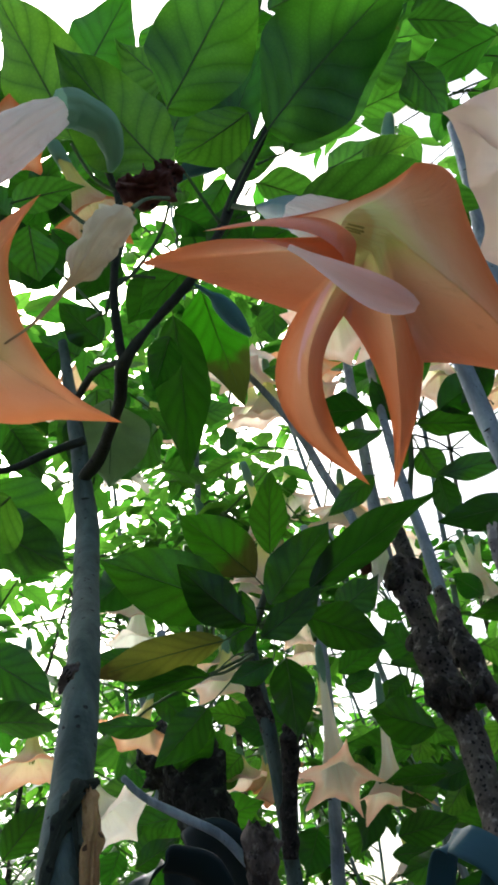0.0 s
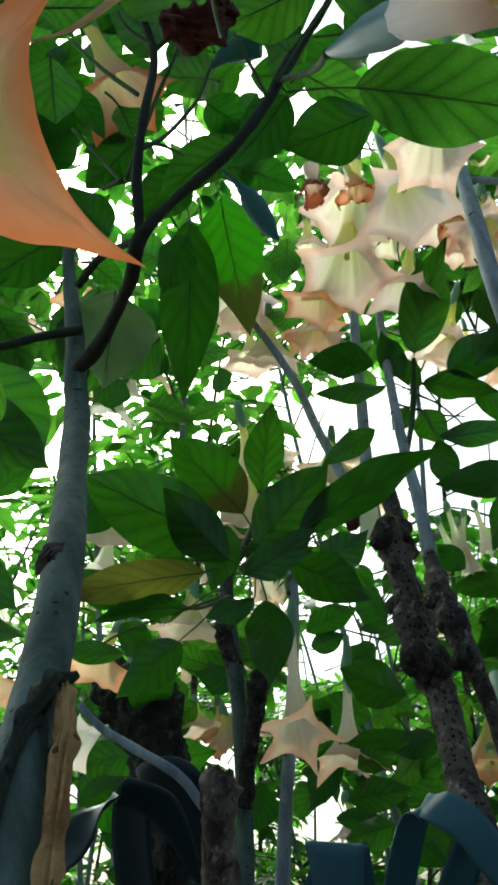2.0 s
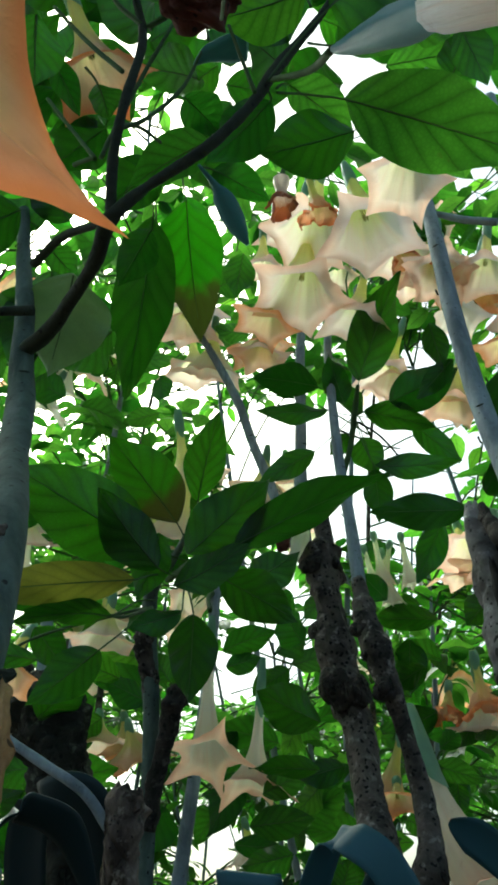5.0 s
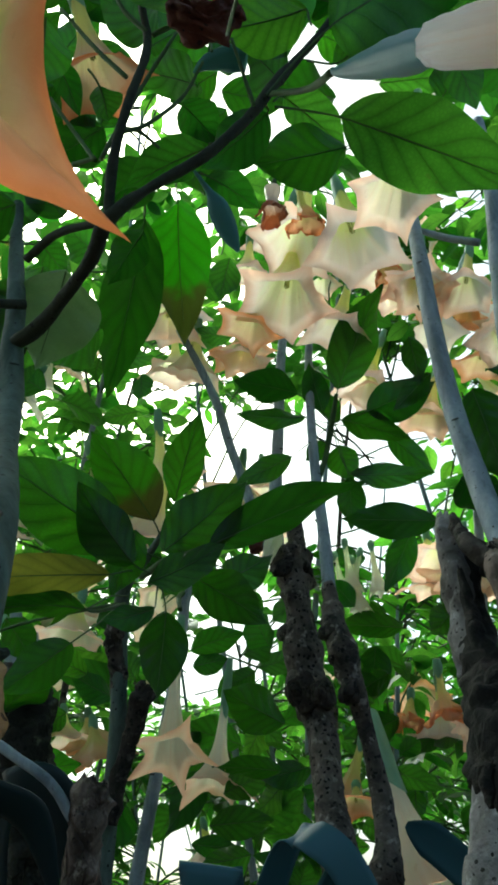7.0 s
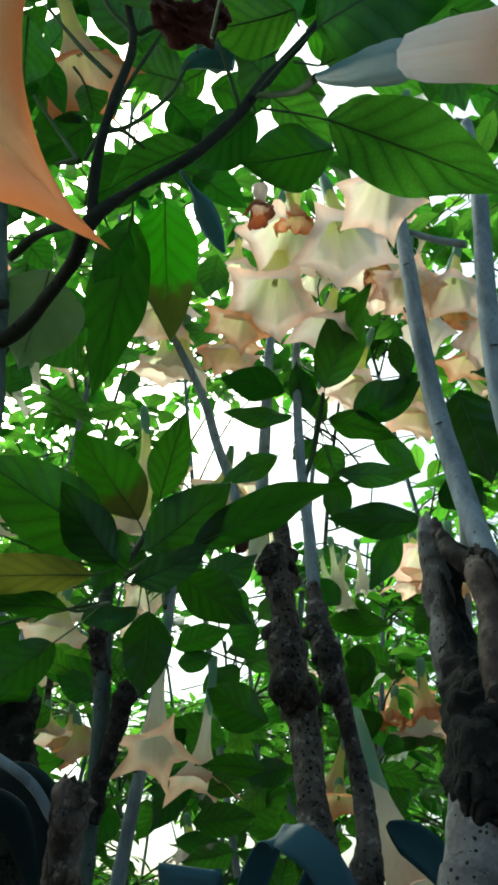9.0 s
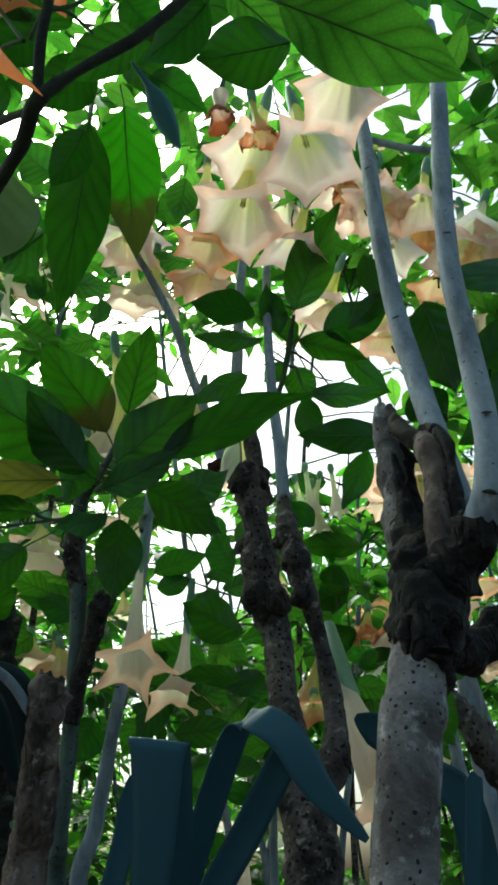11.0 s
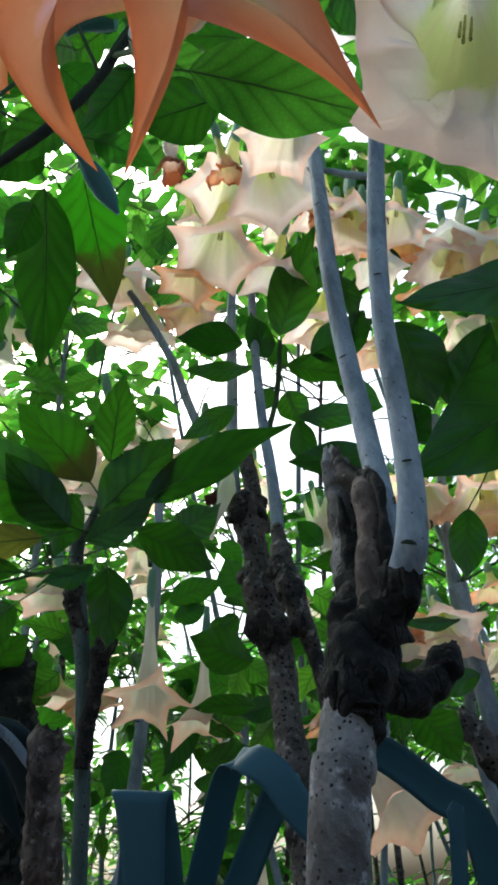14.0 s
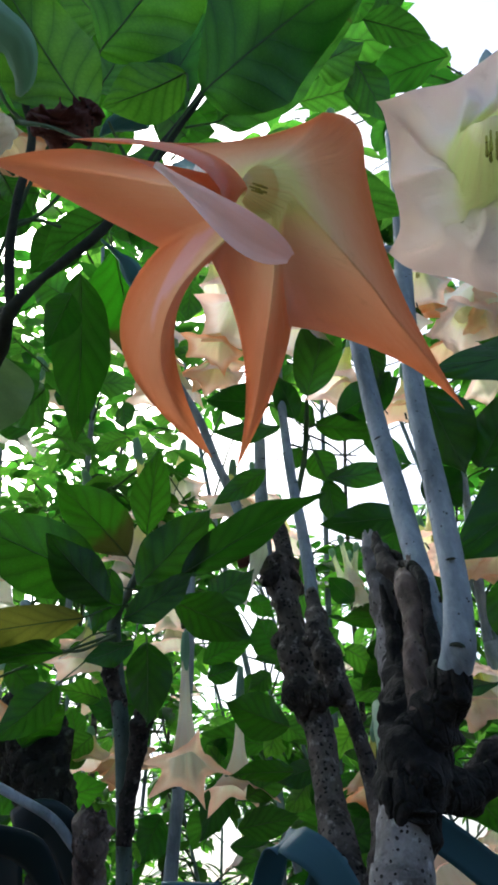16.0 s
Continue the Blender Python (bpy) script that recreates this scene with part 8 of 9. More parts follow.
flower(far_shrub, (0.056, 1.526, 2.123), (0.062, 1.530, 2.064), (0.067, 1.533, 2.015), 0.037, [(0.96, 30), (0.99, 21), (0.94, 52), (1.05, 54), (0.93, 17)], PALE, phase=0.03, flare=45, label="", seed=3.1)
for x, y, z, lean, long in ((0.690, 1.819, 2.262, 0.02, 0.13), (0.715, 1.840, 2.223, 0.02, 0.14), (0.738, 1.822, 2.240, -0.03, 0.12), (0.760, 1.800, 2.255, 0.02, 0.13), (0.668, 1.850, 2.235, 0.03, 0.11)):
    flower(knotty_tree, (x, y, z), (x + lean * 0.4, y + 0.01, z - long * 0.5), (x + lean, y + 0.02, z - long), 0.024, [(1.3, 15), (1.0, 25), (1.4, 10), (1.1, 20), (1.3, 30)], WHITE, phase=x * 40, flare=12, label="narrow white hanging flower", seed=x * 9, narrow=0.006, calyx=0.2, anther=False)
limb("twig", knotty_tree, [(0.509, 1.405, 2.313, 0.0033), (0.577, 1.434, 2.296, 0.0027), (0.684, 1.505, 2.242, 0.0021)], BARK_DARK, "", seed=1.8, sides=6)
limb("twig", knotty_tree, [(0.455, 1.412, 2.291, 0.0033), (0.584, 1.483, 2.313, 0.0028), (0.678, 1.551, 2.357, 0.0022)], BARK_DARK, "", seed=5.1, sides=6)
leaf(hanging_shrub, (-0.296, 1.885, 1.601), (-0.337, 1.916, 1.527), 0.075, (-0.347, 0.784, 0.514), 0.29, 0.32, material=LEAF, seed=2.1)
leaf(hanging_shrub, (-0.005, 1.587, 1.453), (-0.101, 1.603, 1.486), 0.055, (0.278, 0.874, 0.398), 0.43, 0.26, material=LEAF_MATURE_SHADED, seed=4.2)
leaf(hanging_shrub, (-0.224, 2.086, 1.585), (-0.257, 1.990, 1.669), 0.085, (-0.418, 0.673, 0.610), 0.26, 0.17, material=LEAF, seed=0.4)
leaf(hanging_shrub, (-0.027, 2.169, 1.494), (-0.009, 2.057, 1.563), 0.110, (0.790, 0.413, 0.454), 0.38, 0.17, material=LEAF, seed=3.9)
leaf(hanging_shrub, (-0.118, 1.637, 1.530), (-0.015, 1.607, 1.465), 0.087, (-0.049, 0.876, -0.479), 0.45, 0.26, material=LEAF_MATURE_SHADED, seed=3.5)
leaf(hanging_shrub, (-0.220, 2.062, 1.768), (-0.425, 2.155, 1.780), 0.104, (0.413, 0.911, 0.012), 0.33, 0.17, material=LEAF_YOUNG, seed=3.8)
leaf(hanging_shrub, (-0.015, 1.989, 1.581), (-0.166, 1.969, 1.639), 0.088, (0.075, 0.868, 0.491), 0.56, 0.3, material=LEAF, seed=4.4)
leaf(hanging_shrub, (-0.229, 1.635, 1.527), (-0.135, 1.618, 1.566), 0.056, (0.095, 0.974, 0.207), 0.54, 0.22, material=LEAF_MATURE_SHADED, seed=2.1)
leaf(hanging_shrub, (-0.042, 2.096, 1.581), (-0.040, 1.996, 1.647), 0.067, (0.334, 0.520, 0.786), 0.38, 0.2, material=LEAF, seed=5.5)
leaf(hanging_shrub, (-0.129, 1.604, 1.687), (-0.045, 1.547, 1.747), 0.100, (-0.241, 0.504, 0.830), 0.43, 0.15, material=LEAF_MATURE_SHADED, seed=4.8)
leaf(hanging_shrub, (-0.244, 1.885, 1.560), (-0.187, 1.877, 1.643), 0.084, (-0.122, 0.975, 0.186), 0.52, 0.15, material=LEAF, seed=6.0)
leaf(hanging_shrub, (-0.344, 2.106, 1.388), (-0.364, 2.106, 1.478), 0.087, (-0.675, 0.724, -0.146), 0.37, 0.18, material=LEAF_YOUNG, seed=2.8)
leaf(hanging_shrub, (-0.293, 1.767, 1.496), (-0.198, 1.672, 1.512), 0.053, (0.648, 0.698, 0.306), 0.53, 0.31, material=LEAF, seed=4.0)
leaf(hanging_shrub, (-0.158, 1.732, 1.776), (-0.046, 1.725, 1.704), 0.077, (0.246, 0.924, 0.294), 0.25, 0.23, material=LEAF, seed=3.8)
leaf(hanging_shrub, (-0.235, 2.292, 1.252), (-0.311, 2.306, 1.348), 0.111, (-0.426, 0.782, -0.456), 0.39, 0.22, material=LEAF, seed=2.3)
leaf(hanging_shrub, (-0.232, 1.764, 1.560), (-0.092, 1.819, 1.500), 0.085, (-0.372, 0.928, -0.017), 0.44, 0.13, material=LEAF_YOUNG, seed=2.2)
leaf(hanging_shrub, (-0.096, 1.999, 1.317), (-0.215, 1.975, 1.343), 0.077, (-0.267, 0.872, -0.411), 0.23, 0.22, material=LEAF, seed=2.2)
leaf(hanging_shrub, (-0.266, 1.786, 1.355), (-0.252, 1.785, 1.418), 0.064, (-0.190, 0.980, 0.054), 0.49, 0.22, material=LEAF, seed=2.4)
leaf(hanging_shrub, (-0.241, 2.071, 1.295), (-0.085, 2.055, 1.245), 0.083, (0.140, 0.984, 0.112), 0.35, 0.26, material=LEAF, seed=5.1)
leaf(hanging_shrub, (-0.132, 1.847, 1.486), (0.021, 1.812, 1.420), 0.080, (0.214, 0.977, -0.015), 0.5, 0.18, material=LEAF_YOUNG, seed=2.2)
leaf(hanging_shrub, (-0.045, 1.963, 1.378), (-0.115, 1.973, 1.330), 0.064, (-0.109, 0.934, 0.339), 0.34, 0.19, material=LEAF, seed=5.8)
leaf(hanging_shrub, (-0.065, 1.941, 1.256), (-0.209, 1.965, 1.329), 0.083, (0.203, 0.976, 0.080), 0.48, 0.3, material=LEAF, seed=0.1)
leaf(hanging_shrub, (-0.002, 2.182, 2.153), (0.098, 2.164, 2.088), 0.063, (0.387, 0.855, 0.345), 0.52, 0.22, material=LEAF, seed=0.6)
leaf(hanging_shrub, (0.153, 2.295, 2.052), (-0.022, 2.338, 2.068), 0.093, (0.240, 0.971, 0.008), 0.4, 0.29, material=LEAF_YOUNG, seed=0.1)
leaf(hanging_shrub, (0.194, 1.993, 2.149), (0.324, 1.969, 2.162), 0.070, (0.162, 0.973, 0.163), 0.32, 0.18, material=LEAF, seed=1.2)
leaf(hanging_shrub, (-0.003, 2.063, 2.358), (-0.152, 2.100, 2.321), 0.099, (0.215, 0.972, 0.090), 0.29, 0.28, material=LEAF, seed=2.4)
leaf(hanging_shrub, (-0.122, 2.087, 2.181), (-0.159, 2.007, 2.226), 0.068, (-0.039, 0.499, 0.866), 0.43, 0.3, material=LEAF, seed=0.5)
leaf(hanging_shrub, (0.110, 2.215, 2.102), (0.153, 2.309, 2.016), 0.090, (-0.410, 0.707, 0.575), 0.5, 0.29, material=LEAF_YOUNG, seed=0.2)
leaf(hanging_shrub, (0.009, 2.075, 2.091), (-0.134, 2.119, 2.050), 0.082, (0.013, 0.701, 0.713), 0.29, 0.24, material=LEAF, seed=5.7)
leaf(hanging_shrub, (0.183, 2.184, 1.942), (0.121, 2.196, 2.035), 0.081, (0.438, 0.881, 0.179), 0.36, 0.19, material=LEAF, seed=2.4)
leaf(hanging_shrub, (0.155, 1.646, 2.028), (0.022, 1.618, 2.055), 0.095, (0.100, 0.401, 0.911), 0.56, 0.31, material=LEAF_MATURE_SHADED, seed=0.8)
leaf(hanging_shrub, (0.099, 1.859, 1.796), (-0.009, 1.815, 1.832), 0.075, (-0.387, 0.921, -0.039), 0.45, 0.28, material=LEAF, seed=0.1)
leaf(hanging_shrub, (0.025, 1.787, 1.823), (-0.082, 1.764, 1.844), 0.075, (0.055, 0.525, 0.850), 0.6, 0.17, material=LEAF_YOUNG, seed=2.0)
leaf(hanging_shrub, (0.064, 1.852, 1.951), (0.052, 1.823, 2.010), 0.063, (0.470, 0.752, 0.462), 0.56, 0.23, material=LEAF, seed=5.5)
leaf(hanging_shrub, (-0.012, 2.149, 2.225), (-0.104, 2.088, 2.261), 0.063, (-0.078, 0.599, 0.797), 0.58, 0.2, material=LEAF, seed=5.6)
leaf(hanging_shrub, (-0.446, 2.603, 1.839), (-0.570, 2.611, 1.771), 0.099, (-0.087, 0.955, 0.283), 0.33, 0.1, material=LEAF, seed=0.4)
leaf(hanging_shrub, (-0.449, 2.271, 1.396), (-0.420, 2.342, 1.315), 0.069, (-0.625, 0.681, 0.383), 0.38, 0.18, material=LEAF_YOUNG, seed=4.3)
leaf(hanging_shrub, (0.006, 2.182, 1.840), (-0.093, 2.208, 1.763), 0.118, (-0.322, 0.695, 0.643), 0.32, 0.22, material=LEAF, seed=0.7)
leaf(hanging_shrub, (-0.287, 2.406, 1.364), (-0.476, 2.523, 1.347), 0.096, (0.509, 0.844, 0.173), 0.26, 0.14, material=LEAF, seed=3.8)
leaf(hanging_shrub, (-0.163, 2.613, 1.323), (-0.219, 2.720, 1.247), 0.112, (-0.251, 0.470, 0.847), 0.55, 0.26, material=LEAF, seed=1.9)
leaf(hanging_shrub, (-0.092, 1.976, 1.640), (0.046, 1.950, 1.671), 0.100, (-0.038, 0.672, 0.740), 0.29, 0.17, material=LEAF_YOUNG, seed=3.9)
leaf(hanging_shrub, (0.146, 2.123, 1.893), (-0.062, 2.183, 1.946), 0.112, (0.358, 0.642, 0.678), 0.53, 0.28, material=LEAF, seed=5.5)
leaf(hanging_shrub, (-0.141, 2.065, 1.691), (-0.325, 2.087, 1.683), 0.098, (0.112, 0.989, 0.102), 0.43, 0.18, material=LEAF, seed=3.1)
leaf(hanging_shrub, (-0.237, 2.531, 1.330), (-0.407, 2.555, 1.406), 0.113, (-0.118, 0.838, -0.532), 0.45, 0.21, material=LEAF, seed=5.1)
leaf(hanging_shrub, (-0.254, 2.182, 1.926), (-0.454, 2.205, 1.915), 0.123, (0.116, 0.991, -0.060), 0.33, 0.15, material=LEAF_YOUNG, seed=5.3)
leaf(hanging_shrub, (-0.119, 2.189, 1.458), (-0.110, 2.210, 1.377), 0.090, (-0.689, 0.717, 0.112), 0.59, 0.26, material=LEAF, seed=1.2)
leaf(hanging_shrub, (-0.306, 2.001, 1.844), (-0.232, 2.014, 1.758), 0.091, (-0.315, 0.941, -0.126), 0.47, 0.22, material=LEAF, seed=3.6)
leaf(hanging_shrub, (-0.181, 1.894, 1.798), (-0.229, 1.934, 1.733), 0.096, (-0.549, 0.474, 0.689), 0.27, 0.21, material=LEAF, seed=2.5)
leaf(hanging_shrub, (-0.118, 2.218, 1.671), (-0.289, 2.274, 1.700), 0.105, (0.329, 0.654, 0.682), 0.37, 0.29, material=LEAF_YOUNG, seed=0.9)
leaf(hanging_shrub, (-0.354, 2.378, 1.800), (-0.264, 2.457, 1.729), 0.076, (-0.502, 0.818, 0.281), 0.22, 0.18, material=LEAF, seed=3.8)
leaf(hanging_shrub, (-0.249, 2.503, 1.471), (-0.064, 2.440, 1.460), 0.100, (0.302, 0.933, -0.195), 0.36, 0.3, material=LEAF, seed=3.9)
leaf(hanging_shrub, (0.098, 2.224, 1.603), (-0.077, 2.188, 1.654), 0.096, (-0.026, 0.858, 0.513), 0.28, 0.28, material=LEAF, seed=4.3)
leaf(hanging_shrub, (-0.366, 2.271, 1.867), (-0.218, 2.273, 1.911), 0.087, (-0.118, 0.922, 0.370), 0.35, 0.26, material=LEAF_YOUNG, seed=3.6)
leaf(hanging_shrub, (-0.060, 2.243, 1.818), (-0.128, 2.202, 1.889), 0.064, (-0.203, 0.921, 0.333), 0.33, 0.16, material=LEAF, seed=2.9)
leaf(hanging_shrub, (-0.088, 1.922, 1.758), (-0.098, 1.919, 1.680), 0.062, (-0.279, 0.960, -0.008), 0.47, 0.16, material=LEAF, seed=4.7)
leaf(hanging_shrub, (0.013, 2.243, 1.491), (0.011, 2.234, 1.410), 0.081, (0.557, 0.824, -0.105), 0.25, 0.12, material=LEAF, seed=5.9)
leaf(hanging_shrub, (-0.269, 1.895, 1.777), (-0.216, 1.914, 1.847), 0.072, (0.085, 0.940, -0.330), 0.56, 0.2, material=LEAF_YOUNG, seed=2.6)
leaf(hanging_shrub, (-0.245, 2.228, 1.539), (-0.091, 2.253, 1.538), 0.086, (-0.146, 0.909, -0.391), 0.21, 0.19, material=LEAF, seed=0.0)
leaf(hanging_shrub, (-0.039, 2.332, 1.863), (-0.056, 2.259, 1.940), 0.083, (-0.283, 0.724, 0.630), 0.43, 0.31, material=LEAF, seed=2.1)
leaf(hanging_shrub, (0.276, 2.163, 1.652), (0.383, 2.091, 1.646), 0.057, (0.558, 0.827, -0.061), 0.53, 0.26, material=LEAF, seed=1.6)
leaf(hanging_shrub, (0.387, 2.306, 1.750), (0.335, 2.280, 1.821), 0.072, (-0.198, 0.958, 0.205), 0.42, 0.25, material=LEAF_YOUNG, seed=2.7)
leaf(hanging_shrub, (0.263, 2.346, 1.312), (0.401, 2.324, 1.257), 0.073, (0.275, 0.898, 0.343), 0.53, 0.18, material=LEAF, seed=0.3)
leaf(hanging_shrub, (0.509, 2.269, 1.805), (0.318, 2.275, 1.850), 0.109, (0.177, 0.753, 0.634), 0.2, 0.15, material=LEAF, seed=0.9)
leaf(hanging_shrub, (0.396, 2.382, 1.563), (0.515, 2.309, 1.548), 0.062, (0.516, 0.856, -0.039), 0.44, 0.15, material=LEAF, seed=2.7)
leaf(hanging_shrub, (0.456, 2.643, 1.412), (0.622, 2.627, 1.400), 0.077, (0.113, 0.952, 0.285), 0.52, 0.14, material=LEAF_YOUNG, seed=2.7)
leaf(hanging_shrub, (0.352, 1.974, 1.554), (0.495, 1.913, 1.562), 0.079, (0.376, 0.902, 0.212), 0.29, 0.22, material=LEAF, seed=1.8)
leaf(hanging_shrub, (0.333, 2.368, 1.764), (0.386, 2.252, 1.833), 0.080, (0.311, 0.586, 0.748), 0.22, 0.21, material=LEAF, seed=2.9)
leaf(hanging_shrub, (0.328, 2.216, 1.630), (0.279, 2.311, 1.554), 0.097, (0.167, 0.668, 0.725), 0.43, 0.19, material=LEAF, seed=3.9)
leaf(hanging_shrub, (0.311, 2.263, 1.407), (0.322, 2.329, 1.341), 0.078, (-0.445, 0.671, 0.593), 0.27, 0.31, material=LEAF_YOUNG, seed=1.8)
leaf(hanging_shrub, (0.668, 2.257, 1.441), (0.531, 2.299, 1.460), 0.066, (0.316, 0.884, 0.344), 0.51, 0.2, material=LEAF, seed=2.1)
leaf(hanging_shrub, (0.785, 2.385, 1.587), (0.599, 2.380, 1.593), 0.115, (0.003, 0.698, 0.716), 0.3, 0.21, material=LEAF, seed=2.5)
leaf(hanging_shrub, (0.728, 2.729, 1.300), (0.574, 2.704, 1.379), 0.085, (0.031, 0.934, 0.357), 0.33, 0.24, material=LEAF, seed=5.5)
leaf(hanging_shrub, (0.503, 2.151, 1.516), (0.365, 2.173, 1.493), 0.092, (0.212, 0.906, -0.367), 0.36, 0.3, material=LEAF_YOUNG, seed=2.3)
leaf(hanging_shrub, (0.356, 1.851, 1.602), (0.473, 1.848, 1.651), 0.071, (-0.077, 0.963, 0.260), 0.36, 0.21, material=LEAF, seed=3.0)
leaf(hanging_shrub, (0.560, 2.351, 1.401), (0.424, 2.313, 1.401), 0.056, (-0.273, 0.962, -0.020), 0.47, 0.31, material=LEAF, seed=0.6)
leaf(hanging_shrub, (0.558, 1.939, 1.474), (0.464, 2.004, 1.500), 0.051, (0.557, 0.830, -0.015), 0.25, 0.19, material=LEAF, seed=6.0)
leaf(hanging_shrub, (0.413, 2.471, 1.339), (0.296, 2.391, 1.409), 0.078, (-0.390, 0.858, 0.334), 0.44, 0.18, material=LEAF_YOUNG, seed=3.3)
leaf(hanging_shrub, (0.347, 2.071, 1.736), (0.393, 2.146, 1.676), 0.072, (-0.336, 0.702, 0.628), 0.5, 0.12, material=LEAF, seed=3.4)
leaf(hanging_shrub, (0.442, 1.983, 1.290), (0.487, 2.061, 1.213), 0.079, (-0.401, 0.750, 0.526), 0.26, 0.16, material=LEAF, seed=3.5)
leaf(far_shrub, (0.841, 1.744, 1.744), (0.825, 1.801, 1.696), 0.056, (0.835, 0.473, 0.281), 0.38, 0.16, material=LEAF_MATURE_SHADED, seed=3.2)
leaf(far_shrub, (0.771, 2.001, 1.660), (0.817, 1.931, 1.708), 0.072, (0.865, 0.491, -0.107), 0.37, 0.27, material=LEAF, seed=4.3)
leaf(far_shrub, (0.933, 2.060, 1.666), (0.933, 2.065, 1.586), 0.066, (0.114, 0.992, 0.059), 0.44, 0.15, material=LEAF_YOUNG, seed=0.3)
leaf(far_shrub, (0.852, 2.024, 1.702), (0.984, 2.002, 1.657), 0.068, (0.312, 0.799, 0.514), 0.6, 0.14, material=LEAF, seed=0.0)
leaf(far_shrub, (0.950, 2.160, 1.776), (1.019, 2.101, 1.821), 0.059, (0.526, 0.811, 0.257), 0.48, 0.26, material=LEAF, seed=5.6)
leaf(far_shrub, (0.743, 1.743, 1.636), (0.645, 1.729, 1.647), 0.042, (-0.121, 0.968, 0.221), 0.46, 0.14, material=LEAF_MATURE_SHADED, seed=4.4)
leaf(far_shrub, (0.898, 1.732, 1.740), (0.817, 1.716, 1.695), 0.045, (-0.057, 0.971, -0.231), 0.59, 0.14, material=LEAF_MATURE_SHADED, seed=3.8)
leaf(far_shrub, (1.149, 1.805, 1.488), (1.052, 1.856, 1.494), 0.058, (0.435, 0.858, -0.274), 0.24, 0.27, material=LEAF, seed=4.0)
leaf(far_shrub, (1.068, 2.038, 1.623), (1.190, 2.021, 1.574), 0.077, (0.012, 0.954, -0.300), 0.56, 0.26, material=LEAF_YOUNG, seed=2.0)
leaf(far_shrub, (1.312, 2.269, 1.362), (1.282, 2.355, 1.293), 0.085, (0.849, 0.473, 0.236), 0.21, 0.27, material=LEAF, seed=2.6)
leaf(far_shrub, (1.219, 1.799, 1.476), (1.117, 1.879, 1.501), 0.073, (0.625, 0.690, 0.366), 0.45, 0.12, material=LEAF_MATURE_SHADED, seed=4.6)
leaf(far_shrub, (1.264, 2.153, 1.496), (1.292, 2.070, 1.558), 0.074, (0.845, 0.474, 0.247), 0.5, 0.14, material=LEAF, seed=2.2)
leaf(far_shrub, (1.216, 2.175, 1.563), (1.191, 2.278, 1.493), 0.103, (0.973, 0.230, -0.011), 0.45, 0.1, material=LEAF, seed=4.4)
leaf(far_shrub, (1.265, 2.027, 1.575), (1.185, 2.059, 1.654), 0.075, (0.454, 0.884, 0.106), 0.5, 0.27, material=LEAF_YOUNG, seed=4.5)
leaf(far_shrub, (1.286, 2.170, 1.337), (1.422, 2.147, 1.280), 0.103, (0.017, 0.943, -0.332), 0.54, 0.26, material=LEAF, seed=5.8)
leaf(hanging_shrub, (-0.027, 1.958, 2.919), (0.151, 1.946, 2.917), 0.099, (0.066, 0.987, 0.144), 0.35, 0.14, seed=3.1)
leaf(hanging_shrub, (-0.309, 2.118, 3.099), (-0.371, 2.200, 3.046), 0.099, (-0.379, 0.288, 0.880), 0.38, 0.22, seed=1.9)
leaf(hanging_shrub, (0.074, 1.689, 2.625), (0.075, 1.682, 2.530), 0.070, (0.553, 0.832, -0.054), 0.27, 0.2, seed=2.0)
leaf(hanging_shrub, (-0.311, 1.981, 2.840), (-0.237, 1.887, 2.858), 0.072, (0.216, 0.347, 0.913), 0.47, 0.17, seed=3.4)
leaf(hanging_shrub, (-0.114, 1.889, 2.764), (-0.082, 1.862, 2.844), 0.066, (-0.026, 0.942, 0.334), 0.39, 0.19, seed=0.1)
leaf(hanging_shrub, (-0.139, 1.960, 2.700), (0.004, 1.916, 2.602), 0.105, (0.598, 0.201, 0.776), 0.52, 0.19, seed=0.3)
leaf(hanging_shrub, (-0.041, 1.882, 2.821), (-0.045, 1.961, 2.793), 0.077, (-0.463, 0.283, 0.840), 0.56, 0.18, seed=2.5)
leaf(hanging_shrub, (-0.256, 1.816, 2.769), (-0.382, 1.795, 2.825), 0.093, (-0.000, 0.937, 0.350), 0.32, 0.13, seed=2.2)
leaf(hanging_shrub, (-0.051, 1.717, 2.750), (0.014, 1.782, 2.728), 0.072, (0.036, 0.283, 0.958), 0.41, 0.28, seed=2.7)
leaf(hanging_shrub, (0.093, 1.907, 2.661), (-0.015, 1.903, 2.606), 0.065, (-0.343, 0.699, 0.627), 0.24, 0.29, seed=4.0)
leaf(far_shrub, (0.798, 2.355, 1.645), (0.798, 2.438, 1.556), 0.104, (0.755, 0.480, 0.447), 0.26, 0.18, material=LEAF, seed=0.5)
leaf(far_shrub, (1.050, 2.221, 1.811), (0.912, 2.225, 1.879), 0.084, (0.259, 0.841, 0.475), 0.53, 0.24, material=LEAF, seed=1.3)
leaf(far_shrub, (0.809, 2.525, 1.612), (0.811, 2.611, 1.539), 0.069, (0.444, 0.575, 0.687), 0.58, 0.1, material=LEAF_YOUNG, seed=5.3)
leaf(far_shrub, (0.690, 2.326, 1.550), (0.847, 2.263, 1.564), 0.098, (0.379, 0.918, -0.119), 0.5, 0.13, material=LEAF, seed=5.5)
leaf(far_shrub, (0.638, 2.202, 1.438), (0.660, 2.172, 1.514), 0.071, (0.250, 0.923, 0.293), 0.51, 0.21, material=LEAF, seed=1.2)
leaf(far_shrub, (0.807, 2.386, 1.448), (0.702, 2.293, 1.526), 0.086, (-0.077, 0.688, 0.721), 0.36, 0.17, material=LEAF, seed=3.8)
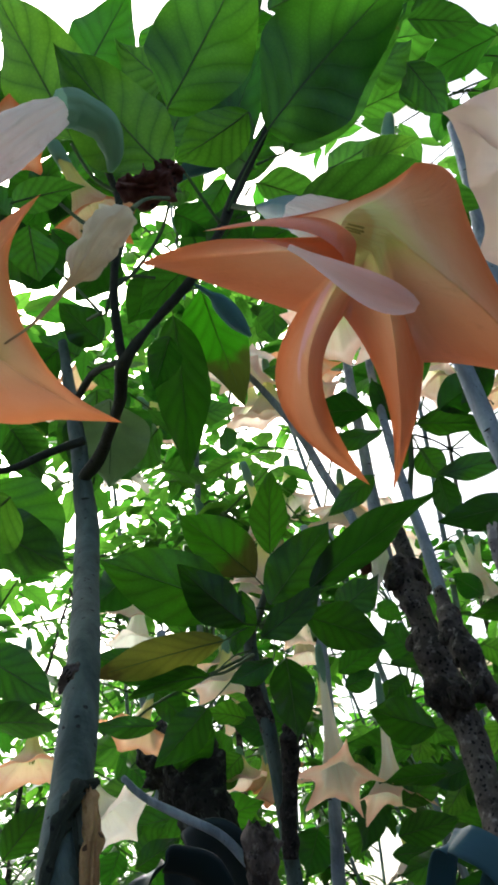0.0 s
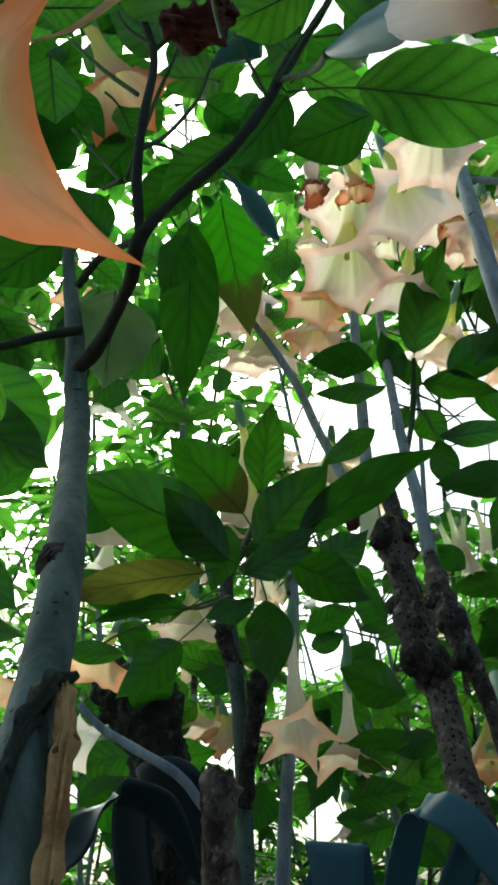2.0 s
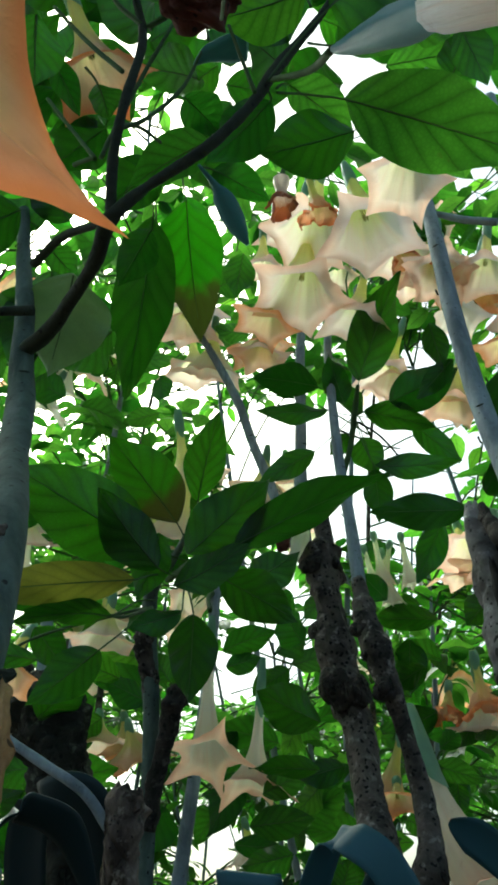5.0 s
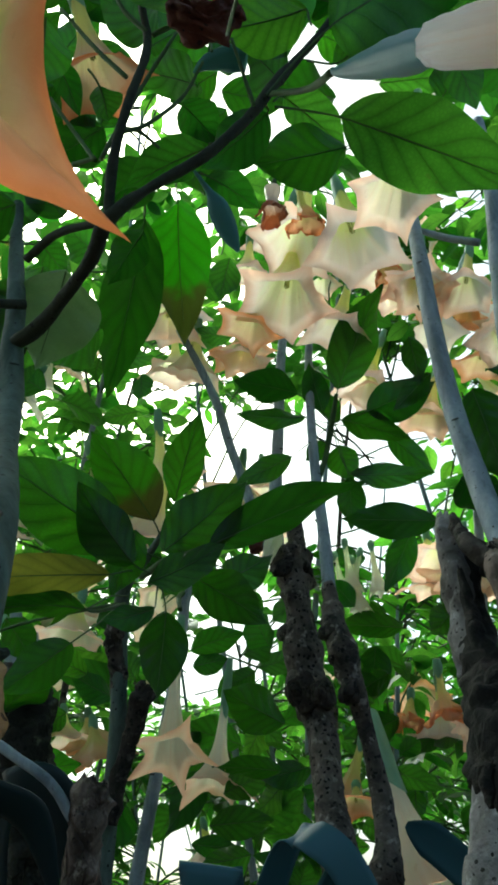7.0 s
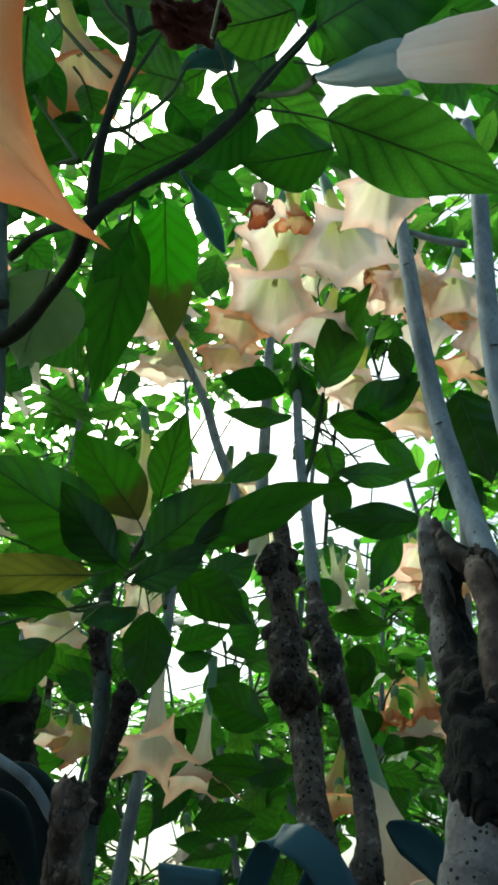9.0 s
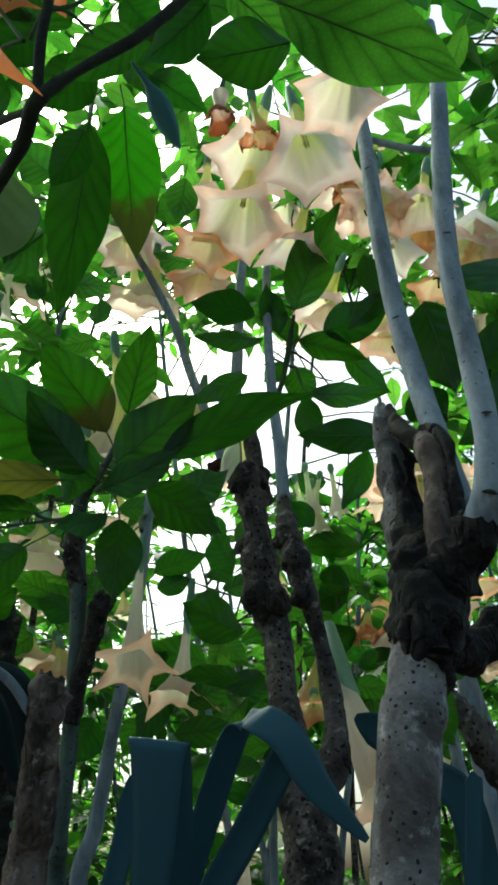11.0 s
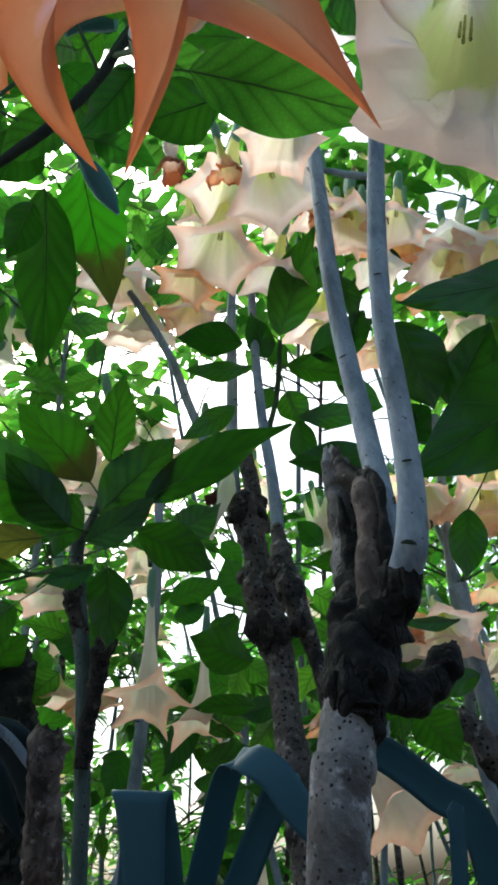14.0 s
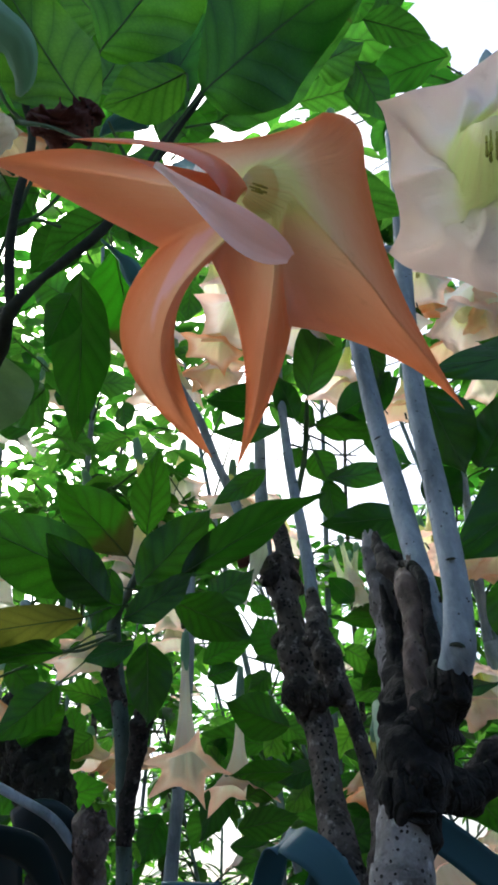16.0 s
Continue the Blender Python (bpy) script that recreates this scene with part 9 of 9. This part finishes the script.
leaf(far_shrub, (0.926, 2.376, 1.567), (0.800, 2.434, 1.560), 0.074, (0.357, 0.816, 0.455), 0.23, 0.15, material=LEAF_YOUNG, seed=3.2)
leaf(far_shrub, (0.812, 2.438, 1.749), (0.798, 2.443, 1.649), 0.124, (-0.325, 0.941, 0.094), 0.43, 0.13, material=LEAF, seed=3.7)
leaf(far_shrub, (0.747, 1.758, 1.870), (0.667, 1.806, 1.820), 0.088, (-0.095, 0.636, 0.766), 0.24, 0.17, material=LEAF_MATURE_SHADED, seed=2.3)
leaf(far_shrub, (0.730, 1.956, 1.567), (0.828, 1.991, 1.531), 0.068, (0.075, 0.614, 0.785), 0.27, 0.14, material=LEAF, seed=4.1)
leaf(hanging_shrub, (0.440, 1.950, 1.796), (0.369, 1.922, 1.841), 0.058, (-0.205, 0.941, 0.268), 0.55, 0.15, material=LEAF, seed=1.8)
leaf(hanging_shrub, (0.646, 2.297, 1.655), (0.568, 2.318, 1.711), 0.069, (0.513, 0.734, 0.445), 0.24, 0.14, material=LEAF_YOUNG, seed=0.8)
leaf(hanging_shrub, (0.635, 2.233, 2.079), (0.688, 2.274, 1.990), 0.083, (0.204, 0.838, 0.507), 0.29, 0.19, material=LEAF, seed=5.1)
leaf(hanging_shrub, (0.568, 2.339, 1.899), (0.653, 2.316, 1.816), 0.083, (0.355, 0.929, 0.104), 0.55, 0.3, material=LEAF, seed=5.9)
leaf(hanging_shrub, (0.453, 2.321, 1.950), (0.506, 2.205, 2.003), 0.072, (0.590, 0.541, 0.599), 0.52, 0.14, material=LEAF, seed=1.9)
leaf(hanging_shrub, (0.596, 2.167, 1.684), (0.544, 2.288, 1.621), 0.082, (0.878, 0.458, 0.140), 0.34, 0.23, material=LEAF_YOUNG, seed=0.1)
leaf(hanging_shrub, (0.481, 2.122, 2.210), (0.552, 2.162, 2.154), 0.070, (-0.009, 0.819, 0.574), 0.2, 0.3, material=LEAF, seed=2.5)
leaf(hanging_shrub, (0.557, 1.809, 2.082), (0.469, 1.826, 1.999), 0.087, (0.340, 0.925, -0.167), 0.32, 0.26, material=LEAF, seed=2.3)
leaf(far_shrub, (0.888, 1.936, 1.949), (0.752, 1.921, 1.979), 0.080, (0.146, 0.430, 0.891), 0.55, 0.26, material=LEAF, seed=3.3)
leaf(far_shrub, (0.774, 1.912, 1.904), (0.820, 1.970, 1.834), 0.088, (-0.078, 0.788, 0.611), 0.48, 0.31, material=LEAF_YOUNG, seed=0.9)
leaf(far_shrub, (0.989, 2.110, 1.668), (0.881, 2.152, 1.700), 0.064, (0.420, 0.855, 0.305), 0.52, 0.26, material=LEAF, seed=3.1)
leaf(far_shrub, (0.767, 1.773, 1.768), (0.676, 1.848, 1.722), 0.082, (0.365, 0.767, 0.528), 0.24, 0.3, material=LEAF_MATURE_SHADED, seed=2.3)
leaf(far_shrub, (0.884, 2.080, 1.693), (0.855, 2.161, 1.616), 0.085, (0.551, 0.673, 0.494), 0.55, 0.23, material=LEAF, seed=4.3)
leaf(far_shrub, (0.852, 2.362, 1.870), (1.024, 2.300, 1.850), 0.114, (0.288, 0.900, -0.328), 0.56, 0.26, material=LEAF, seed=0.3)
leaf(far_shrub, (0.813, 2.028, 1.768), (0.866, 1.992, 1.850), 0.071, (0.510, 0.859, 0.037), 0.55, 0.2, material=LEAF_YOUNG, seed=1.5)
leaf(far_shrub, (1.020, 2.162, 1.653), (0.961, 2.197, 1.712), 0.087, (0.124, 0.903, -0.411), 0.49, 0.18, material=LEAF, seed=0.1)
flower(far_shrub, (0.888, 1.549, 2.194), (0.858, 1.508, 2.097), (0.834, 1.474, 2.018), 0.046, [(1.18, 33), (0.95, 15), (0.97, 61), (1.2, 72), (1.22, 15)], PEACH, phase=0.31, flare=42.89226065340644, label="", seed=2.9, crumple=0.2, throat=0.5)
flower(far_shrub, (0.989, 1.443, 2.119), (0.948, 1.402, 2.026), (0.914, 1.369, 1.951), 0.051, [(0.98, 39), (0.81, 44), (1.24, 51), (1.1, 31), (1.0, 48)], PEACH, phase=0.09, flare=50.61129086713262, label="", seed=7.8, crumple=0.2, throat=0.5)
flower(far_shrub, (1.105, 1.482, 2.099), (1.067, 1.440, 2.007), (1.036, 1.406, 1.931), 0.047, [(1.11, 35), (1.16, 18), (0.9, 20), (0.85, 58), (1.12, 40)], APRICOT, phase=1.05, flare=42.33493364190553, label="", seed=7.5, crumple=0.2, throat=0.5)
flower(far_shrub, (1.145, 1.422, 2.261), (1.109, 1.385, 2.160), (1.080, 1.355, 2.077), 0.043, [(0.96, 51), (1.2, 74), (0.88, 21), (1.18, 38), (0.84, 77)], PEACH, phase=0.59, flare=59.086517772063516, label="", seed=2.7, crumple=0.2, throat=0.5)
flower(far_shrub, (1.167, 1.579, 2.296), (1.124, 1.546, 2.193), (1.089, 1.518, 2.109), 0.044, [(0.84, 19), (0.85, 20), (1.19, 31), (0.94, 57), (0.88, 78)], APRICOT, phase=0.92, flare=47.22785007240292, label="", seed=7.1, crumple=0.2, throat=0.5)
flower(far_shrub, (0.913, 1.665, 2.288), (0.880, 1.628, 2.186), (0.852, 1.598, 2.102), 0.050, [(1.19, 28), (1.09, 36), (1.22, 30), (1.1, 26), (1.12, 31)], PEACH, phase=0.35, flare=54.65622840539492, label="", seed=2.8, crumple=0.2, throat=0.5)
flower(far_shrub, (1.113, 1.730, 1.825), (1.072, 1.680, 1.745), (1.038, 1.639, 1.681), 0.040, [(0.97, 50), (0.95, 52), (1.06, 74), (0.84, 37), (1.12, 60)], PEACH, phase=0.33, flare=59.92613610794345, label="", seed=8.4, crumple=0.2, throat=0.5)
flower(far_shrub, (1.099, 1.561, 1.803), (1.059, 1.509, 1.727), (1.025, 1.466, 1.665), 0.037, [(1.12, 60), (1.24, 68), (1.01, 23), (1.02, 27), (1.1, 18)], PEACH, phase=0.08, flare=50.040547188332575, label="", seed=5.5, crumple=0.2, throat=0.5)
flower(far_shrub, (0.863, 1.598, 1.858), (0.842, 1.542, 1.779), (0.825, 1.497, 1.714), 0.049, [(0.97, 32), (1.07, 59), (1.25, 35), (1.24, 54), (1.03, 60)], PALE, phase=1.10, flare=46.23155477255112, label="", seed=3.8, crumple=0.2, throat=0.5)
flower(far_shrub, (1.055, 1.194, 2.729), (1.006, 1.176, 2.607), (0.965, 1.161, 2.507), 0.055, [(0.9, 79), (0.86, 52), (1.15, 70), (1.03, 47), (0.92, 36)], PEACH, phase=0.26, flare=56.23214695969726, label="", seed=3.6, crumple=0.2, throat=0.5)
flower(far_shrub, (0.971, 1.229, 2.716), (0.925, 1.210, 2.595), (0.887, 1.194, 2.496), 0.055, [(0.85, 43), (1.15, 77), (1.12, 25), (1.03, 31), (0.95, 43)], PALE, phase=1.21, flare=58.20167809957559, label="", seed=3.5, crumple=0.2, throat=0.5)
flower(far_shrub, (1.145, 1.256, 2.780), (1.121, 1.233, 2.653), (1.102, 1.213, 2.550), 0.053, [(1.05, 33), (1.23, 25), (1.18, 16), (1.13, 26), (1.15, 55)], APRICOT, phase=0.09, flare=56.96386217403867, label="", seed=0.1, crumple=0.2, throat=0.5)
flower(far_shrub, (0.671, 1.171, 2.758), (0.649, 1.146, 2.633), (0.631, 1.126, 2.531), 0.044, [(1.03, 46), (0.84, 65), (1.09, 48), (0.81, 53), (1.05, 68)], PEACH, phase=0.74, flare=54.3989167168654, label="", seed=5.4, crumple=0.2, throat=0.5)

# ---- the strap-leaved plant low down ----
strap_plant = thing("strap_leaf_plant", 0.16, 0.86, "clump of blue-green strap leaves folded over at their tips", "plant")
strap(strap_plant, [(0.168, 1.376, 0.914), (0.146, 1.084, 1.196), (0.138, 0.999, 1.288), (0.126, 0.951, 1.358), (0.121, 0.938, 1.374), (0.120, 0.931, 1.375), (0.119, 0.927, 1.372), (0.119, 0.931, 1.355), (0.123, 0.962, 1.287), (0.123, 1.004, 1.201), (0.126, 1.042, 1.133)], 0.063, (0.983, -0.136, -0.127), "blue-green strap leaf folded over", keel=0.02, taper=2.2)
strap(strap_plant, [(0.201, 1.412, 0.900), (0.197, 1.215, 1.192), (0.223, 1.119, 1.334), (0.242, 1.062, 1.408), (0.255, 1.041, 1.419), (0.262, 1.019, 1.414), (0.288, 1.004, 1.390), (0.324, 1.004, 1.334), (0.379, 1.010, 1.282)], 0.042, (0.815, -0.231, 0.532), "", keel=0.05)
strap(strap_plant, [(0.169, 1.309, 0.930), (0.209, 1.157, 1.186), (0.256, 1.088, 1.294), (0.294, 1.035, 1.374), (0.305, 1.025, 1.388), (0.306, 1.019, 1.357)], 0.039, (0.983, -0.136, -0.127), "")
strap(strap_plant, [(-0.143, 1.218, 1.002), (-0.205, 1.084, 1.307), (-0.154, 1.043, 1.403), (-0.113, 1.035, 1.443), (-0.097, 1.041, 1.448), (-0.053, 1.076, 1.431), (-0.015, 1.130, 1.362)], 0.040, (0.790, -0.329, 0.518), "", material=STRAP_SHADED)
strap(strap_plant, [(-0.036, 1.404, 0.940), (-0.086, 1.272, 1.301), (-0.103, 1.217, 1.449), (-0.070, 1.189, 1.486), (-0.028, 1.187, 1.473), (0.002, 1.233, 1.380)], 0.054, (0.673, -0.463, 0.577), "", material=STRAP_SHADED)
strap(strap_plant, [(0.060, 1.324, 0.944), (0.103, 1.196, 1.199), (0.122, 1.157, 1.303), (0.124, 1.133, 1.367)], 0.029, (0.983, -0.136, -0.127), "")
strap(strap_plant, [(0.735, 1.376, 0.989), (0.668, 1.245, 1.308), (0.608, 1.252, 1.383), (0.545, 1.257, 1.438), (0.500, 1.262, 1.466)], 0.056, (0.445, -0.599, 0.666), "")
strap(strap_plant, [(0.446, 0.966, 1.090), (0.448, 0.886, 1.300), (0.447, 0.874, 1.337)], 0.018, (0.961, -0.265, -0.084), "")


# ---- ground and the thicket behind ----
bm = bmesh.new()
rng = random.Random(11)
n = 60
rows = []
for i in range(n + 1):
    row = []
    for j in range(n + 1):
        a, b = 2 * i / n - 1, 2 * j / n - 1
        x, y = 60 * a * abs(a) ** 1.5, 60 * b * abs(b) ** 1.5
        row.append(Vector((x, y, 0.03 * noise.noise(Vector((x * 1.5, y * 1.5, 0))))))
    rows.append(row)
grid(bm, rows)
tagged(part("ground", bm, SOIL, None), "bare brown soil with leaf litter under the shrubs", "ground", kind="structure")


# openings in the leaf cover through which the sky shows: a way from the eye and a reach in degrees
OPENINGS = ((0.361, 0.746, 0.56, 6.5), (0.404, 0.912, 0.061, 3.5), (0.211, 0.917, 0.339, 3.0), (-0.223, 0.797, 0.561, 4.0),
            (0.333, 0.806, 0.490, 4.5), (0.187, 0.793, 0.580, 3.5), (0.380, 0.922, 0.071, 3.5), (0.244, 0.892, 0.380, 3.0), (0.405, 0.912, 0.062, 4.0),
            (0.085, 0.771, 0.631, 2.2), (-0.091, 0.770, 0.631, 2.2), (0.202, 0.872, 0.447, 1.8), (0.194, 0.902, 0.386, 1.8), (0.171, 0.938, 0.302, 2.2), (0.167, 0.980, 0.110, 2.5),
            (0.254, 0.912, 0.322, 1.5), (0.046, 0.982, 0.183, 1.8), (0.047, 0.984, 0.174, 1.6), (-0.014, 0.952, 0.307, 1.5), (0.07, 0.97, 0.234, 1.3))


def background_tree(x, y, height, spread, shoots, low, seed, size=0.2, canes=3, blooms=0):
    """A many-caned shrub: canes, whorls of leaves on twigs, hanging flowers."""
    rng = random.Random(seed)
    tree = thing("angels_trumpet_tree", x, y, "tall green shrub behind with pale canes and peach flowers", "tree", "angels trumpet trees")
    lines = []
    for k in range(canes):
        f = 2 * math.pi * (k + rng.random() * 0.6) / canes
        dx, dy = math.cos(f) * spread * 0.6, math.sin(f) * spread * 0.6
        pts = [(x + dx * s**1.4 + 0.04 * math.sin(s * 7 + k), y + dy * s**1.4, height * s * rng.uniform(0.97, 1.03), 0.017 * (1 - 0.65 * s)) for s in (0, 0.2, 0.45, 0.7, 0.9, 1.05)]
        limb("cane", tree, pts, BARK_GREY if k % 3 else BARK_ROUGH, "", 10, 6, 0.06, seed + k, (), 0)
        lines.append(spline(pts, 8))
    leaves, twigs = bmesh.new(), bmesh.new()
    extra = random.Random(seed + 50)
    for k in range(shoots + shoots // 7):
        if k == shoots:
            rng, kept = extra, rng
        line = lines[k % canes]
        p = line[int(len(line) * min(0.98, rng.uniform(low, 1.0)))]
        root = Vector(p[:3])
        f = rng.uniform(0, 2 * math.pi)
        reach = spread * rng.uniform(0.15, 0.75)
        at = root + Vector((math.cos(f) * reach, math.sin(f) * reach, rng.uniform(-0.05, 0.3)))
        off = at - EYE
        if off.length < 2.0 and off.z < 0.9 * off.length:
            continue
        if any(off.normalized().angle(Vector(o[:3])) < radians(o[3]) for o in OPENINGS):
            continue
        shoot(leaves, twigs, root.lerp(at, 0.6) if y > 3.5 else root, at, rng, rng.randint(6, 9), size)
    rng = kept
    part("crown", leaves, LEAF_CROWN_YOUNG if seed % 3 == 0 else LEAF_CROWN, tree, "", None, True, "stuff")
    part("twig", twigs, TWIG, tree, "", None, True, "stuff")
    for k in range(blooms):
        line = lines[k % canes]
        p = Vector(line[int(len(line) * rng.uniform(low, 0.95))][:3]) + Vector((rng.uniform(-0.3, 0.3) * spread, rng.uniform(-0.5, 0.2) * spread, rng.uniform(-0.05, 0.1)))
        sway = Vector((rng.uniform(-0.08, 0.08), rng.uniform(-0.1, 0.02), -rng.uniform(0.2, 0.27)))
        flower(tree, p, p + sway * 0.5, p + sway, rng.uniform(0.045, 0.06), [(rng.uniform(0.8, 1.2), rng.uniform(20, 80)) for _ in range(5)], (PEACH, PEACH, WHITE, APRICOT)[rng.randrange(4)], rng.random(), 0.008, seed=rng.random() * 9)
    return tree


# rows of shrubs behind, thinner where the sky shows between the trunks
for x, y, height, spread, shoots, low, size, blooms in (
    # next two: shrubs added beside the view so their overhead leaves shade the middle
    (-1.5, 0.7, 3.7, 1.3, 82, 0.6, 0.17, 0),
    (2.0, 0.8, 3.7, 1.3, 127, 0.6, 0.17, 2),
    # next two: unseen shrubs added behind the camera to block light from there
    (-1.6, -2.2, 2.4, 1.1, 120, 0.15, 0.20, 0),
    (1.4, -2.6, 2.4, 1.2, 120, 0.15, 0.20, 0),
    (-0.25, 3.1, 3.0, 0.7, 75, 0.5, 0.11, 3),
    (0.95, 2.6, 2.5, 0.6, 70, 0.55, 0.11, 2),
    (1.0, 3.7, 2.7, 0.9, 90, 0.35, 0.12, 3),
    (-1.0, 2.9, 3.0, 0.8, 84, 0.25, 0.12, 6),
    (-0.5, 4.3, 3.2, 0.9, 125, 0.2, 0.12, 4),
    (0.7, 3.4, 2.2, 0.8, 123, 0.3, 0.125, 2),
    (1.9, 3.3, 2.2, 0.9, 133, 0.3, 0.125, 2),
    (-0.9, 1.9, 3.4, 0.8, 80, 0.5, 0.125, 5),
    (-0.1, 2.5, 4.0, 0.9, 112, 0.5, 0.125, 8),
    (0.8, 2.7, 4.2, 0.9, 118, 0.5, 0.135, 6),
    (1.6, 2.2, 3.9, 0.9, 141, 0.45, 0.135, 7),
    (2.4, 3.0, 3.8, 0.9, 123, 0.4, 0.13, 5),
    (-1.6, 3.3, 3.6, 0.9, 123, 0.35, 0.13, 4),
    (0.2, 4.1, 3.6, 1.0, 141, 0.22, 0.125, 4),
    (1.5, 4.3, 3.6, 1.0, 141, 0.22, 0.125, 4),
    (3.2, 4.0, 3.8, 1.1, 150, 0.22, 0.125, 3),
    (-0.8, 5.6, 3.0, 1.2, 287, 0.08, 0.13, 0),
    (0.9, 6.0, 3.0, 1.2, 287, 0.08, 0.13, 0),
    (2.6, 5.9, 3.0, 1.2, 287, 0.08, 0.13, 0),
    (4.4, 5.4, 3.0, 1.3, 287, 0.08, 0.13, 0),
    (-2.6, 5.2, 3.0, 1.3, 287, 0.08, 0.13, 0),
    (0.0, 7.8, 3.0, 1.6, 367, 0.05, 0.16, 0),
    (2.2, 8.0, 3.0, 1.6, 367, 0.05, 0.16, 0),
    (4.6, 7.6, 3.0, 1.6, 367, 0.05, 0.16, 0),
    (-2.4, 7.6, 3.0, 1.6, 367, 0.05, 0.16, 0),
):
    background_tree(x, y, height, spread, shoots, low, int(100 * (x + 3) + y), size, 3, blooms)
